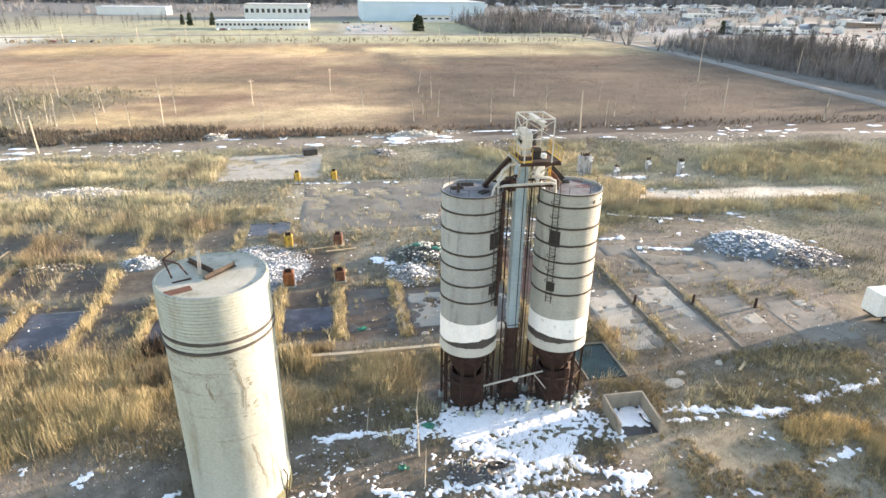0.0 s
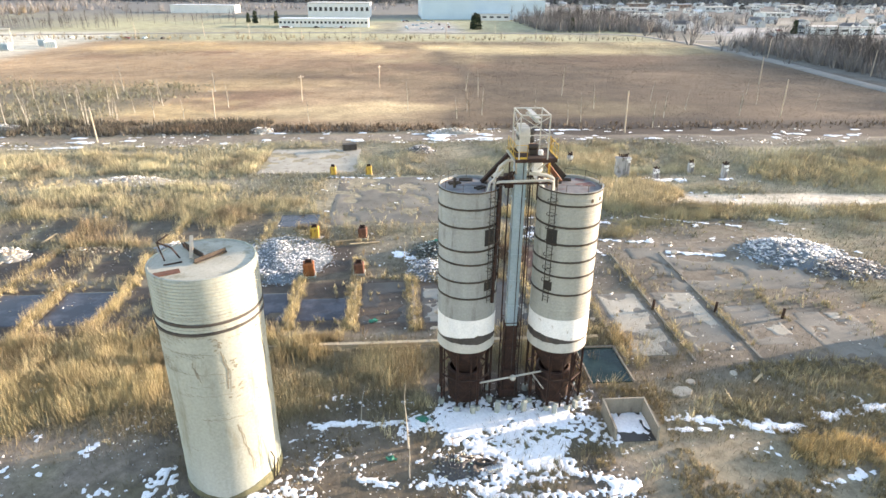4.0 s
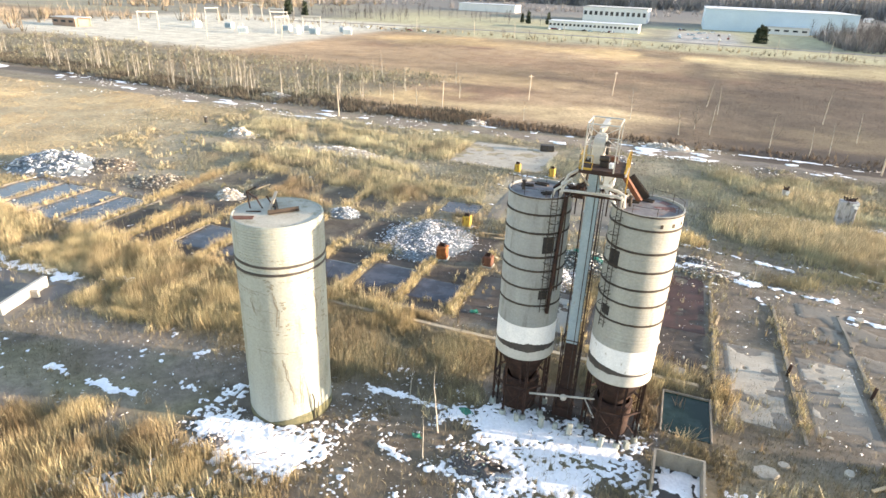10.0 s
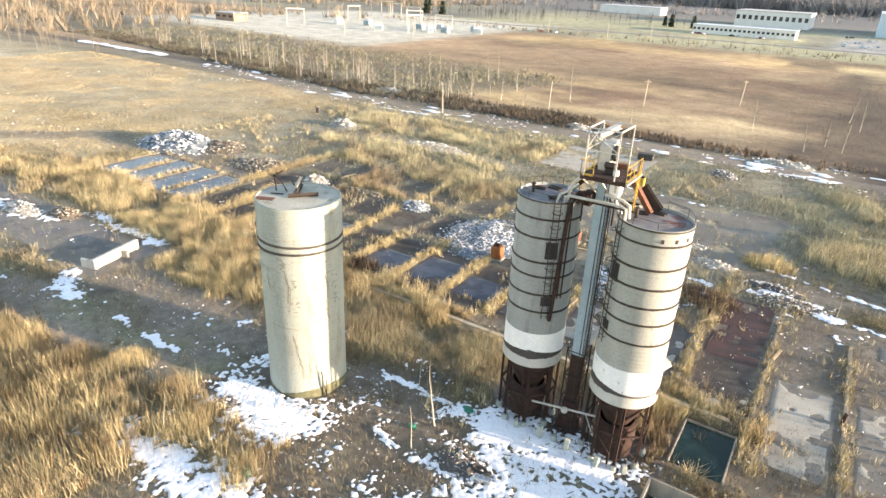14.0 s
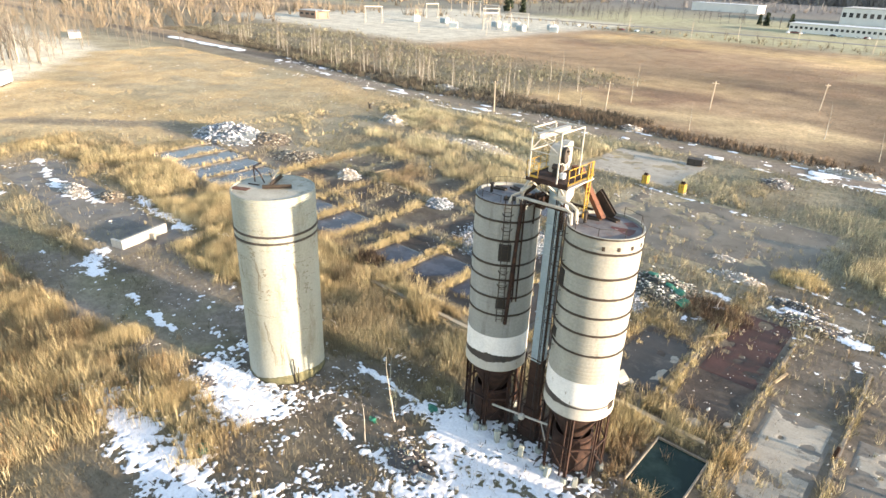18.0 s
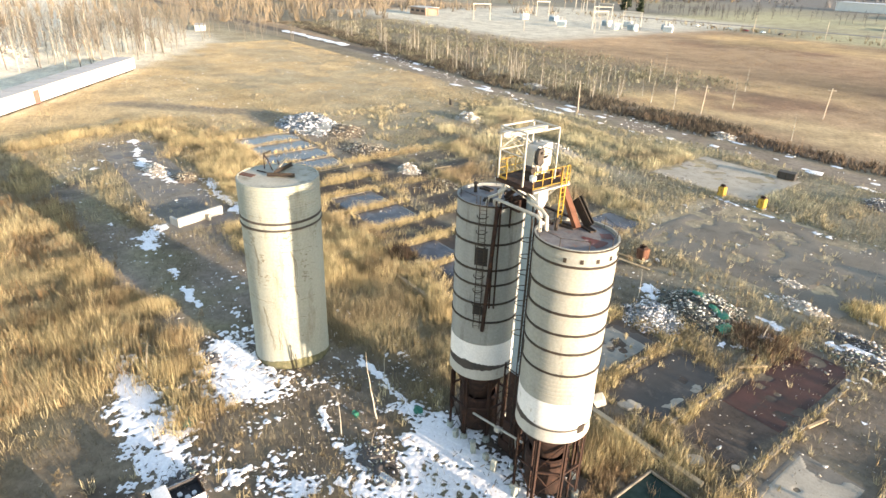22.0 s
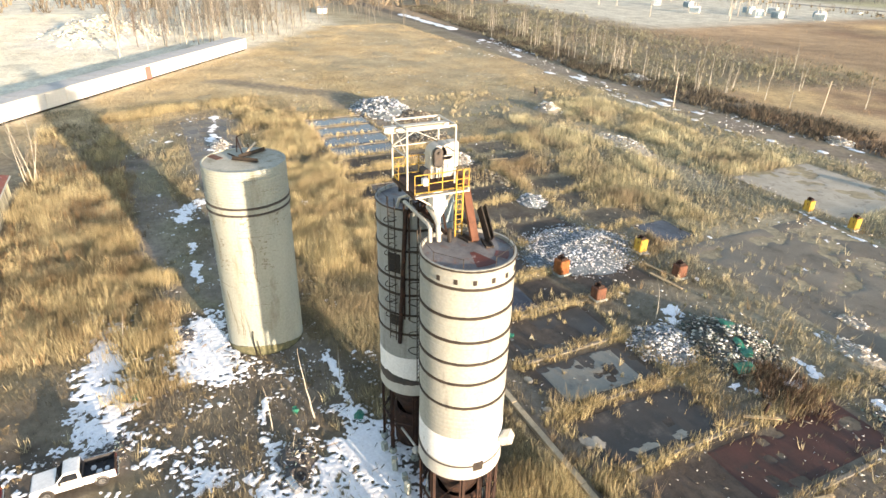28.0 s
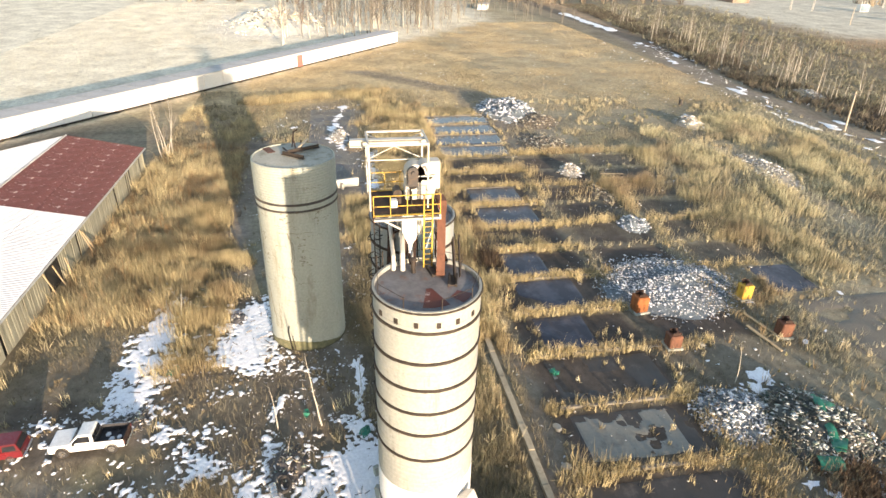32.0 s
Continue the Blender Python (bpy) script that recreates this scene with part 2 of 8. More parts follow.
BOARD = surface("grey_shed_board", (0.33, 0.318, 0.245), (0.26, 0.25, 0.195), (0.2, 0.18, 0.13), 0.8, 7.0, 0.85, 0, 0.01, 0.2, 0.15)
# near-black that stands for the shade inside openings and hollows
DARK = surface("hollow_shade", (0.02, 0.019, 0.018), (0.035, 0.032, 0.03), None, 1.0, 6.0, 0.8, 0, 0)
PANEL = surface("white_wall_panel", (0.72, 0.72, 0.715), (0.64, 0.645, 0.65), (0.55, 0.53, 0.5), 0.15, 3.0, 0.6, 0, 0.004, 0.3, 0.05, (0.66, 0.74))
FLATROOF = surface("grey_flat_roof", (0.52, 0.51, 0.50), (0.42, 0.41, 0.40), (0.3, 0.29, 0.28), 0.1, 2.0, 0.8, 0, 0.01)
BLUEWALL = surface("pale_blue_cladding", (0.50, 0.62, 0.72), (0.44, 0.56, 0.67), None, 0.05, 1.0, 0.6, 0, 0)
BRICKWALL = surface("brown_brick_wall", (0.30, 0.20, 0.15), (0.24, 0.17, 0.13), None, 0.2, 3.0, 0.85, 0, 0, 0, 0.25)
HOUSEWALL = surface("house_siding", (0.66, 0.66, 0.66), (0.54, 0.54, 0.55), None, 0.2, 3.0, 0.7, 0, 0, 0, 0.35)
SHINGLE = surface("grey_shingle", (0.17, 0.165, 0.17), (0.12, 0.115, 0.12), None, 0.3, 4.0, 0.85, 0, 0.01, 0, 0.4)
GLASS_DARK = surface("dark_window_glass", (0.03, 0.035, 0.045), (0.05, 0.055, 0.065), None, 0.5, 2.0, 0.1, 0, 0)
CARWHITE = surface("white_car_paint", (0.80, 0.80, 0.79), (0.74, 0.74, 0.73), (0.5, 0.45, 0.38), 0.8, 6.0, 0.35, 0, 0, 0, 0, (0.7, 0.8))
CARRED = surface("red_car_paint", (0.17, 0.018, 0.024), (0.13, 0.015, 0.02), None, 0.8, 6.0, 0.3, 0, 0)
RUBBER = surface("tyre_rubber", (0.025, 0.025, 0.026), (0.045, 0.042, 0.04), None, 3.0, 15.0, 0.85, 0, 0.003)
BEDLINER = surface("black_bed_liner", (0.03, 0.03, 0.034), (0.05, 0.05, 0.055), None, 2.0, 9.0, 0.6, 0, 0.004)
CHROME = surface("dull_chrome", (0.55, 0.55, 0.55), (0.45, 0.45, 0.45), None, 2.0, 9.0, 0.3, 0.9, 0)
BIRCH = surface("pale_bark", (0.50, 0.465, 0.40), (0.40, 0.37, 0.315), (0.24, 0.20, 0.15), 1.5, 8.0, 0.9, 0, 0.01, 0.5)
PALETWIG = surface("pale_bare_twigs", (0.205, 0.187, 0.155), (0.145, 0.132, 0.11), None, 0.5, 5.0, 0.9, 0, 0)
TWIG = surface("bare_twigs", (0.17, 0.14, 0.115), (0.115, 0.095, 0.082), None, 0.5, 5.0, 0.9, 0, 0)
POLE = surface("grey_weathered_wood", (0.52, 0.45, 0.36), (0.38, 0.32, 0.26), (0.22, 0.18, 0.15), 0.9, 9.0, 0.9, 0, 0.01, 0.2)
DARKBARK = surface("dark_grey_bark", (0.075, 0.07, 0.07), (0.05, 0.048, 0.05), None, 0.5, 5.0, 0.95, 0, 0)
ROADWAY = surface("worn_asphalt", (0.26, 0.245, 0.225), (0.21, 0.197, 0.18), (0.14, 0.13, 0.12), 0.08, 3.0, 0.97, 0, 0.01)
EVERGREEN = surface("evergreen_needles", (0.022, 0.035, 0.020), (0.035, 0.05, 0.026), None, 0.8, 5.0, 0.9, 0, 0.02)
TANWALL = surface("tan_weathered_concrete", (0.46, 0.39, 0.28), (0.37, 0.31, 0.22), (0.24, 0.2, 0.14), 0.6, 6.0, 0.9, 0, 0.02)
FADEDRED = surface("faded_red_paint", (0.42, 0.16, 0.13), (0.34, 0.13, 0.11), None, 0.6, 6.0, 0.8, 0, 0.005)
LUMBER = surface("raw_lumber", (0.58, 0.44, 0.27), (0.48, 0.36, 0.22), (0.3, 0.22, 0.14), 1.0, 8.0, 0.85, 0, 0.01)
GREENSHEET = surface("green_plastic_sheet", (0.015, 0.20, 0.125), (0.012, 0.15, 0.10), (0.08, 0.26, 0.19), 1.0, 6.0, 0.5, 0, 0.02)


# ---- mesh helpers ----
def box(bm, x0, x1, y0, y1, z0, z1, m=None, bevel=0.0):
    r = bmesh.ops.create_cube(bm, size=1, matrix=Matrix.Translation(((x0 + x1) / 2, (y0 + y1) / 2, (z0 + z1) / 2)) @ Matrix.Diagonal((x1 - x0, y1 - y0, z1 - z0, 1)))
    vs = r["verts"]
    if bevel:
        es = list({e for v in vs for e in v.link_edges})
        rb = bmesh.ops.bevel(bm, geom=es, offset=bevel, segments=1, affect="EDGES", profile=0.5)
        vs = list({v for f in rb["faces"] for v in f.verts} | {v for v in vs if v.is_valid})
    if m is not None:
        bmesh.ops.transform(bm, matrix=m, verts=[v for v in vs if v.is_valid])
    return bm


def rod(bm, p0, p1, r0, r1=None, seg=10, caps=True):
    p0, p1 = Vector(p0), Vector(p1)
    d = p1 - p0
    m = Matrix.Translation((p0 + p1) / 2) @ d.to_track_quat("Z", "Y").to_matrix().to_4x4()
    bmesh.ops.create_cone(bm, cap_ends=caps, segments=seg, radius1=r0, radius2=r0 if r1 is None else r1, depth=d.length, matrix=m)
    return bm


def bar(bm, p0, p1, w, h=None):
    """A square or flat bar from p0 to p1."""
    p0, p1 = Vector(p0), Vector(p1)
    d = p1 - p0
    m = Matrix.Translation((p0 + p1) / 2) @ d.to_track_quat("Z", "Y").to_matrix().to_4x4()
    bmesh.ops.create_cube(bm, size=1, matrix=m @ Matrix.Diagonal((w, h or w, d.length, 1)))
    return bm


def tube(bm, pts, r, seg=8):
    """One bent pipe swept through the points."""
    P = [Vector(p) for p in pts]
    rings, side = [], None
    for k, p in enumerate(P):
        u = (P[min(k + 1, len(P) - 1)] - P[max(k - 1, 0)]).normalized()
        if side is None:
            side = u.orthogonal().normalized()
        side = (side - u * side.dot(u)).normalized()
        up = u.cross(side)
        rings.append([bm.verts.new(p + (side * math.cos(2 * math.pi * i / seg) + up * math.sin(2 * math.pi * i / seg)) * r) for i in range(seg)])
    for A, B in zip(rings, rings[1:]):
        for i in range(seg):
            bm.faces.new((A[i], A[(i + 1) % seg], B[(i + 1) % seg], B[i]))
    bm.faces.new(rings[0][::-1])
    bm.faces.new(rings[-1])
    return bm


def lathe(bm, profile, seg=64, a0=0.0, a1=360.0):
    """Turns a profile of (radius, height) round the z axis."""
    full = abs(a1 - a0) >= 359.9
    n = seg if full else seg + 1
    rings = []
    for r, z in profile:
        rings.append([bm.verts.new((r * math.cos(radians(a0 + (a1 - a0) * i / seg)), r * math.sin(radians(a0 + (a1 - a0) * i / seg)), z)) for i in range(n)])
    for A, B in zip(rings, rings[1:]):
        for i in range(seg):
            j = (i + 1) % n
            bm.faces.new((A[i], A[j], B[j], B[i]))
    return rings


def mesh_of(bm, name, material, smooth=True):
    me = bpy.data.meshes.new(name)
    bmesh.ops.recalc_face_normals(bm, faces=bm.faces)
    bm.to_mesh(me)
    bm.free()
    me.materials.append(material)
    if smooth:
        me.polygons.foreach_set("use_smooth", [True] * len(me.polygons))
        me.set_sharp_from_angle(angle=radians(32))
    return me


def part(name, bm, material, parent, label="", smooth=True):
    ob = new(name, mesh_of(bm, name, material, smooth))
    ob.parent = parent
    return tagged(ob, label)


def piece(name, me, parent, m):
    """One of many alike pieces that share a mesh."""
    ob = new(name, me)
    ob.parent = parent
    ob.matrix_basis = m
    return ob


def thing(name, label, category, m=None, group="", kind=""):
    ob = new(name)
    ob.empty_display_size = 0.3
    if m is not None:
        ob.matrix_basis = m
    return tagged(ob, label, category, group, kind)


def solid(name, bm, material, label, category="", kind="", group="", m=None, smooth=True):
    ob = new(name, mesh_of(bm, name, material, smooth))
    if m is not None:
        ob.matrix_basis = m
    return tagged(ob, label, category, group, kind)


def raw_mesh(name, verts, faces, material, tint=None, corners=3):
    """A mesh from arrays of places and triangles or quads, with a colour for each vertex."""
    me = bpy.data.meshes.new(name)
    nv, nf = len(verts), len(faces)
    me.vertices.add(nv)
    me.vertices.foreach_set("co", np.ascontiguousarray(verts, dtype=np.float32).ravel())
    me.loops.add(nf * corners)
    me.loops.foreach_set("vertex_index", np.ascontiguousarray(faces, dtype=np.int32).ravel())
    me.polygons.add(nf)
    me.polygons.foreach_set("loop_start", np.arange(0, nf * corners, corners, dtype=np.int32))
    me.update(calc_edges=True)
    if tint is not None:
        at = me.color_attributes.new("tint", "FLOAT_COLOR", "POINT")
        at.data.foreach_set("color", np.concatenate([tint, np.ones((nv, 1))], 1).astype(np.float32).ravel())
    me.materials.append(material)
    return me


# ---- land cover: where reeds, scrub, bare soil, slabs and snow lie ----
def lattice(ix, iy, seed):
    h = (ix.astype(np.int64) * 374761393 + iy.astype(np.int64) * 668265263 + seed * 974634777) & 0xFFFFFFFF
    h = ((h ^ (h >> 13)) * 1274126177) & 0xFFFFFFFF
    return ((h ^ (h >> 16)) & 0xFFFF) / 65535.0


def value_noise(x, y, size, seed=0):
    gx, gy = x / size, y / size
    ix, iy = np.floor(gx), np.floor(gy)
    fx, fy = gx - ix, gy - iy
    fx, fy = fx * fx * (3 - 2 * fx), fy * fy * (3 - 2 * fy)
    a, b, c, d = lattice(ix, iy, seed), lattice(ix + 1, iy, seed), lattice(ix, iy + 1, seed), lattice(ix + 1, iy + 1, seed)
    return (a * (1 - fx) + b * fx) * (1 - fy) + (c * (1 - fx) + d * fx) * fy


def fbm(x, y, size, seed=0, octaves=4):
    total, amp, norm = 0.0, 1.0, 0.0
    for k in range(octaves):
        total = total + amp * value_noise(x, y, size / 2 ** k, seed + 17 * k)
        norm += amp
        amp *= 0.55
    return total / norm


def edge(d, soft):
    """1 well inside (d > soft), 0 outside (d < -soft)."""
    t = np.clip(0.5 + 0.5 * d / soft, 0, 1)
    return t * t * (3 - 2 * t)


def strip(x, y, x0, y0, x1, y1, w, soft=1.0):
    dx, dy = x1 - x0, y1 - y0
    t = np.clip(((x - x0) * dx + (y - y0) * dy) / (dx * dx + dy * dy + 1e-9), 0, 1)
    return edge(w - np.hypot(x - x0 - t * dx, y - y0 - t * dy), soft)


def oval(x, y, cx, cy, rx, ry, soft=0.25):
    return edge(1 - np.hypot((x - cx) / rx, (y - cy) / ry), soft)


def patch(x, y, x0, x1, y0, y1, soft=1.0):
    return edge(np.minimum(np.minimum(x - x0, x1 - x), np.minimum(y - y0, y1 - y)), soft)


def track_y(x):
    """The middle of the dirt track that runs along the north of the site."""
    return 152 + 3.0 * np.sin(x / 55.0) + np.where(x < -110, (-110 - x) * 0.09, 0) - np.where(x > 40, (x - 40) * 0.05, 0)


BAY = 7.25
BAYS = [-1 + BAY * k for k in range(-12, 8)]

# tall golden reeds: belts, beds and the rows that stand on the old bay walls
BELTS = [(-92, 54.5, -30, 54.5, 4.6), (-34, 50, -22, 53, 6.5), (-42, 23.6, -3, 27.3, 2.4), (-27, 58, -25, 66, 3.0), (-53, 60, -51, 73, 2.6), (-76, 129, -26, 130, 8.0), (-60, 104, -14, 101.5, 4.0), (48, 96, 92, 90.5, 2.0), (-75, 121, -38, 133, 5.5), (-41, 74, -41.5, 97, 1.4), (34, 136, 53, 139, 5.0)]
BELTS += [(-24, 56.5, -5, 56, 2.4), (-60, 98, -20, 96, 1.6), (-44, 86, -3, 84.5, 1.0), (8, 73, 21, 71.5, 1.2), (-90, 60, -58, 59.5, 1.8), (20.5, 48, 20.5, 56, 1.6), (-23, 28, -11, 27, 2.5), (-27, 20, -11, 25, 2.6), (28, 84, 60, 94, 1.2), (-70, 108, -30, 112, 2.2), (-102, 23, -108, 37, 3.2), (-108, 51, -90, 55, 3.4)]
BEDS = [(43, 110, 11, 14), (110, 120, 30, 16), (-62, 53.5, 9, 4.2), (-112, 49, 9, 5), (-83.5, 46.8, 3.2, 2.4), (-22.5, 57.2, 4.6, 3.2), (-25, 95, 2.5, 4), (-8, 90, 2.5, 3.5), (45, 33, 3.5, 3.0), (72, 47, 9, 5), (-92, 54.5, 6, 4.5), (25, 96.5, 3, 2.4), (-57, 55.5, 8, 4)]
ROWS_ON_WALLS = [(28.1, 51, 80), (35.3, 52, 77), (42.6, 54, 70), (20.9, 62, 86), (13.7, 58, 71), (6.3, 59.5, 71), (-0.9, 60, 77), (-8.2, 60, 70.5), (-15.6, 59, 71), (-22.8, 60, 72), (-29.6, 60, 71), (-37.3, 60, 71), (-45, 60, 98), (49.9, 58, 72), (-60.5, 61, 97), (-51.8, 60, 73), (-16, 74, 92), (-30, 74, 96), (57, 48, 64)]
SCRUB = [(-14, 46, 0, 55, 0.9), (26, 25, 66, 34, 0.6), (24, 37, 60, 43, 0.45), (-6, 28, 8, 42, 0.3), (-5, 47.5, 9, 54.5, 0.95), (9, 50.5, 40, 57.5, 0.8), (-68, 12.5, -12, 25, 0.8), (-48, 36, -14, 46, 0.25), (28, 43.5, 47, 50.5, 0.55), (-60, 72, -45, 98, 0.5), (-45, 84, -3, 97, 0.45), (-8, 97, 12, 118, 0.25), (20, 60, 30, 66, 0.3)]
BARE_TRACKS = [(-12, 32.5, -40, 29.5, 3.4), (-40, 29.5, -68, 28.5, 3.6), (-68, 28.5, -92, 34, 4.5), (-92, 34, -102, 46, 4.0), (-137, 50, -112, 74, 3.5), (-112, 74, -98, 76, 4.0), (-5, 31, 8, 37, 4.5), (6, 17, 8, 27, 4.0), (20, 35, 62, 36.5, 4.0), (20, 30.5, 60, 30, 2.0), (17, 88, 60, 83, 5.0), (-2, 79, 14, 91, 3.5)]
BARE_PATCHES = [(-5, 9, 27.5, 43), (-98, -43, 35, 48), (-44, -15, 36, 43.5), (-18, 22, 56.5, 59.2), (-9, 25, 91, 118), (21, 62, 66, 92), (-57, 0, 71.5, 84), (7, 22.5, 41, 50), (35, 62, 50, 66), (-90, -58, 74, 90), (40, 75, 108, 117), (14, 21, 57, 72), (-60, -20, 112, 119)]


def warp(x, y, size, amount):
    return x + amount * (fbm(x, y, size, 601, 3) - 0.5), y + amount * (fbm(x, y, size, 602, 3) - 0.5)


def gold(x, y):
    g = np.zeros_like(x)
    px, py = x, y
    x, y = warp(px, py, 7.0, 7.0)
    for x0, y0, x1, y1, w in BELTS:
        g = np.maximum(g, strip(x, y, x0, y0, x1, y1, w, 1.6))
    for cx, cy, rx, ry in BEDS:
        g = np.maximum(g, oval(x, y, cx, cy, rx, ry, 0.3))
    x, y = warp(px, py, 3.0, 1.0)
    for cx, y0, y1 in ROWS_ON_WALLS:
        g = np.maximum(g, (0.5 if cx > 26 else 0.95) * strip(x, y, cx, y0, cx, y1, 0.25 if cx > 26 else 0.95, 0.8 if cx < 26 else 0.3) * np.clip(fbm(x + cx * 7, y, 6.0, 31) * 2.6 - 0.45, 0, 1))
    return np.clip(g * (3.0 * fbm(px, py, 5.5, 5) - 0.72), 0, 1)


def bare(x, y):
    b = edge(4.5 - np.abs(y - track_y(x)), 2.0)
    x, y = warp(x, y, 9.0, 6.0)
    for x0, y0, x1, y1, w in BARE_TRACKS:
        b = np.maximum(b, strip(x, y, x0, y0, x1, y1, w, 1.5))
    for x0, x1, y0, y1 in BARE_PATCHES:
        b = np.maximum(b, 0.92 * patch(x, y, x0, x1, y0, y1, 1.5))
    return np.clip(b * (0.55 + 0.85 * fbm(x, y, 9.0, 77)), 0, 1)


def bay_mud(x, y):
    """Black mud on the floors of the open bays between the low walls."""
    wx, wy = warp(x, y, 3.0, 1.6)
    cell = edge(np.abs((wx + 1 + BAY / 2) % BAY - BAY / 2) - 0.85, 0.35)
    rows = np.maximum(np.maximum(1.3 * patch(wx, wy, -58, 28, 59, 71.2, 0.6), patch(wx, wy, -58, -1, 74, 83.5, 0.8)), 0.8 * patch(wx, wy, -60, -16, 86.5, 97.5, 0.8))
    return np.clip(cell * rows * np.clip(fbm(x, y, 9, 670) * 4 - 0.55, 0, 1), 0, 1)


def scrub(x, y):
    px, py = x, y
    s = np.clip(0.1 + 1.5 * (fbm(x, y, 16, 55) - 0.3), 0.08, 0.75)
    x, y = warp(x, y, 8.0, 7.0)
    for x0, y0, x1, y1, d in SCRUB:
        s = np.maximum(s, d * patch(x, y, x0, x1, y0, y1, 2.5))
    s = s * (1 - 0.6 * patch(px, py, 29, 62, 46, 96, 3.0)) * (1 - 0.45 * patch(px, py, -60, 28, 58, 112, 4.0))
    return np.clip(s * (0.2 + 1.6 * fbm(x, y, 5.0, 51)) * (1 - 0.8 * bay_mud(px, py)), 0, 1)


# water, slabs and things keep the plants off
POOLS = [(-44.6, -38.4, 61.6, 69.8), (-36.9, -30.2, 61.4, 70.0), (-15.2, -8.8, 61.0, 68.4), (-22.3, -16.1, 61.2, 66.5), (-7.6, -1.7, 61.0, 66.8), (-87.8, -81.4, 60.8, 75.0), (-80.6, -74.2, 60.8, 74.6), (-73.4, -67.0, 60.8, 74.2), (-66.2, -60.0, 60.8, 73.6), (-15.0, -8.4, 91.0, 97.0)]
FLOORS = [(-0.3, 5.4, 60.0, 70.8), (7.1, 12.9, 59.8, 70.0), (14.4, 20.2, 58.4, 70.2), (21.6, 27.4, 66.5, 82.0), (28.9, 34.6, 51.5, 66.0), (36.1, 41.9, 52.0, 66.0), (43.4, 49.2, 53.0, 62.0), (50.5, 58.5, 50.0, 60.0), (-24.5, -3.8, 121.5, 141.5), (-96, -44, 36.5, 46.5)]
KEEP_OFF = [(22.6, 27.7, 38.9, 43.0), (22.8, 27.8, 47.0, 53.8), (8.0, 21.6, 43.0, 48.8), (-12.4, -5.1, 34.5, 41.9), (3.4, 6.4, 11, 25.5), (-75, 3, -15, 11.2), (60, 75, 52, 60), (-49.5, -45, 37, 46), (-4, 23, 54.7, 56.3), (-24, -4.4, 122, 141)]


def lane(x, y):
    """The pale sandy lane in the east."""
    return strip(x, y + 2.5 * (fbm(x, y, 12, 660) - 0.5), 50, 103, 97, 100, 3.0, 1.0)


def clear_of(x, y):
    k = (1 - 0.95 * lane(x, y)) * (1 - 0.85 * patch(x, y, -7, 25, 91, 118, 3.0)) * (1 - 0.7 * patch(x, y, 38, 60, 64, 82, 3.0))
    for x0, x1, y0, y1 in POOLS + KEEP_OFF:
        k = k * (1 - patch(x, y, x0, x1, y0, y1, 0.15))
    for x0, x1, y0, y1 in FLOORS:
        k = k * (1 - 0.82 * patch(x, y, x0, x1, y0, y1, 1.2))
    return k


# old snow: drifts, and the spill of pale dust round the silos
DRIFTS = [(10.6, 42.4, 18.8, 42.6, 2.9), (12.6, 39.2, 16.8, 39.2, 2.9), (12.0, 36.5, 16.2, 36.7, 1.6), (-3.6, 42.8, 5.6, 42.8, 0.42), (5.4, 42.5, 9.5, 42.0, 0.95), (8.4, 40.4, 11, 39.8, 0.7), (1.2, 36.1, 5.4, 35.2, 0.42), (5.2, 35.2, 9.4, 35.4, 0.7), (9.4, 35.2, 12.6, 33.9, 0.9), (12.6, 33.6, 21, 33.6, 0.6), (8.0, 31.6, 9.2, 30.3, 0.8), (18.6, 40.4, 23, 38.8, 0.9)]
DRIFTS += [(-12.3, 32.2, -5.4, 32.5, 3.1), (-15.4, 33.6, -13.8, 37.4, 0.9), (-5.4, 33.6, -4.8, 35.6, 0.9), (-17, 22.8, -9, 23.4, 2.0), (-9, 23.2, 0.5, 23.6, 2.6), (0.5, 25.2, 4.5, 27.4, 1.2), (6.2, 78.2, 8.6, 77.2, 1.1), (4.0, 80.4, 5.2, 79.4, 0.7), (16.5, 84.5, 18.5, 84, 0.8), (17.5, 81, 19, 80.6, 0.6)]
DRIFTS += [(27.4, 42.2, 35.4, 40.8, 0.5), (27.6, 40.4, 33, 40.1, 0.3), (36, 40.2, 40.4, 39.9, 0.45), (43.4, 41.2, 51.8, 42.6, 0.55), (36, 32.8, 42.2, 34.4, 0.42), (17.6, 36.4, 22.8, 33.8, 0.6), (-98, 44, -84, 41.8, 0.9), (-84, 41.8, -74, 41.4, 1.5), (-74, 41.6, -66, 43.8, 1.3), (-66, 48.2, -47, 47.6, 0.9), (-43.5, 49.6, -41, 50.3, 0.7), (-47.5, 36.3, -42.5, 32.2, 1.4)]
DRIFTS += [(48.3, 113.6, 51.6, 113.4, 0.5), (56, 113.4, 63.5, 114.6, 0.7), (70.2, 113.4, 72.4, 113.8, 0.5)]
DRIFTS += [(-33, 33.3, -22.5, 33.2, 0.5), (23.4, 94.5, 39, 90.6, 0.45), (23, 85.2, 42.8, 82.2, 0.8), (25, 87.0, 33, 86.0, 0.4), (44, 93.5, 60, 88, 0.4), (4, 18.0, 6.2, 19.2, 0.35), (5.5, 27.5, 8.6, 31.5, 0.6), (9.4, 25, 11.6, 28.5, 0.3), (9, 44.6, 17.2, 44.3, 1.3), (44, 78.5, 52, 76.5, 0.4), (54.5, 114.6, 62, 113.5, 0.7), (33, 118, 44, 115, 0.35), (-9.5, 118.6, 12, 116.5, 0.4), (23.6, 41.5, 25.8, 41.9, 1.1)]


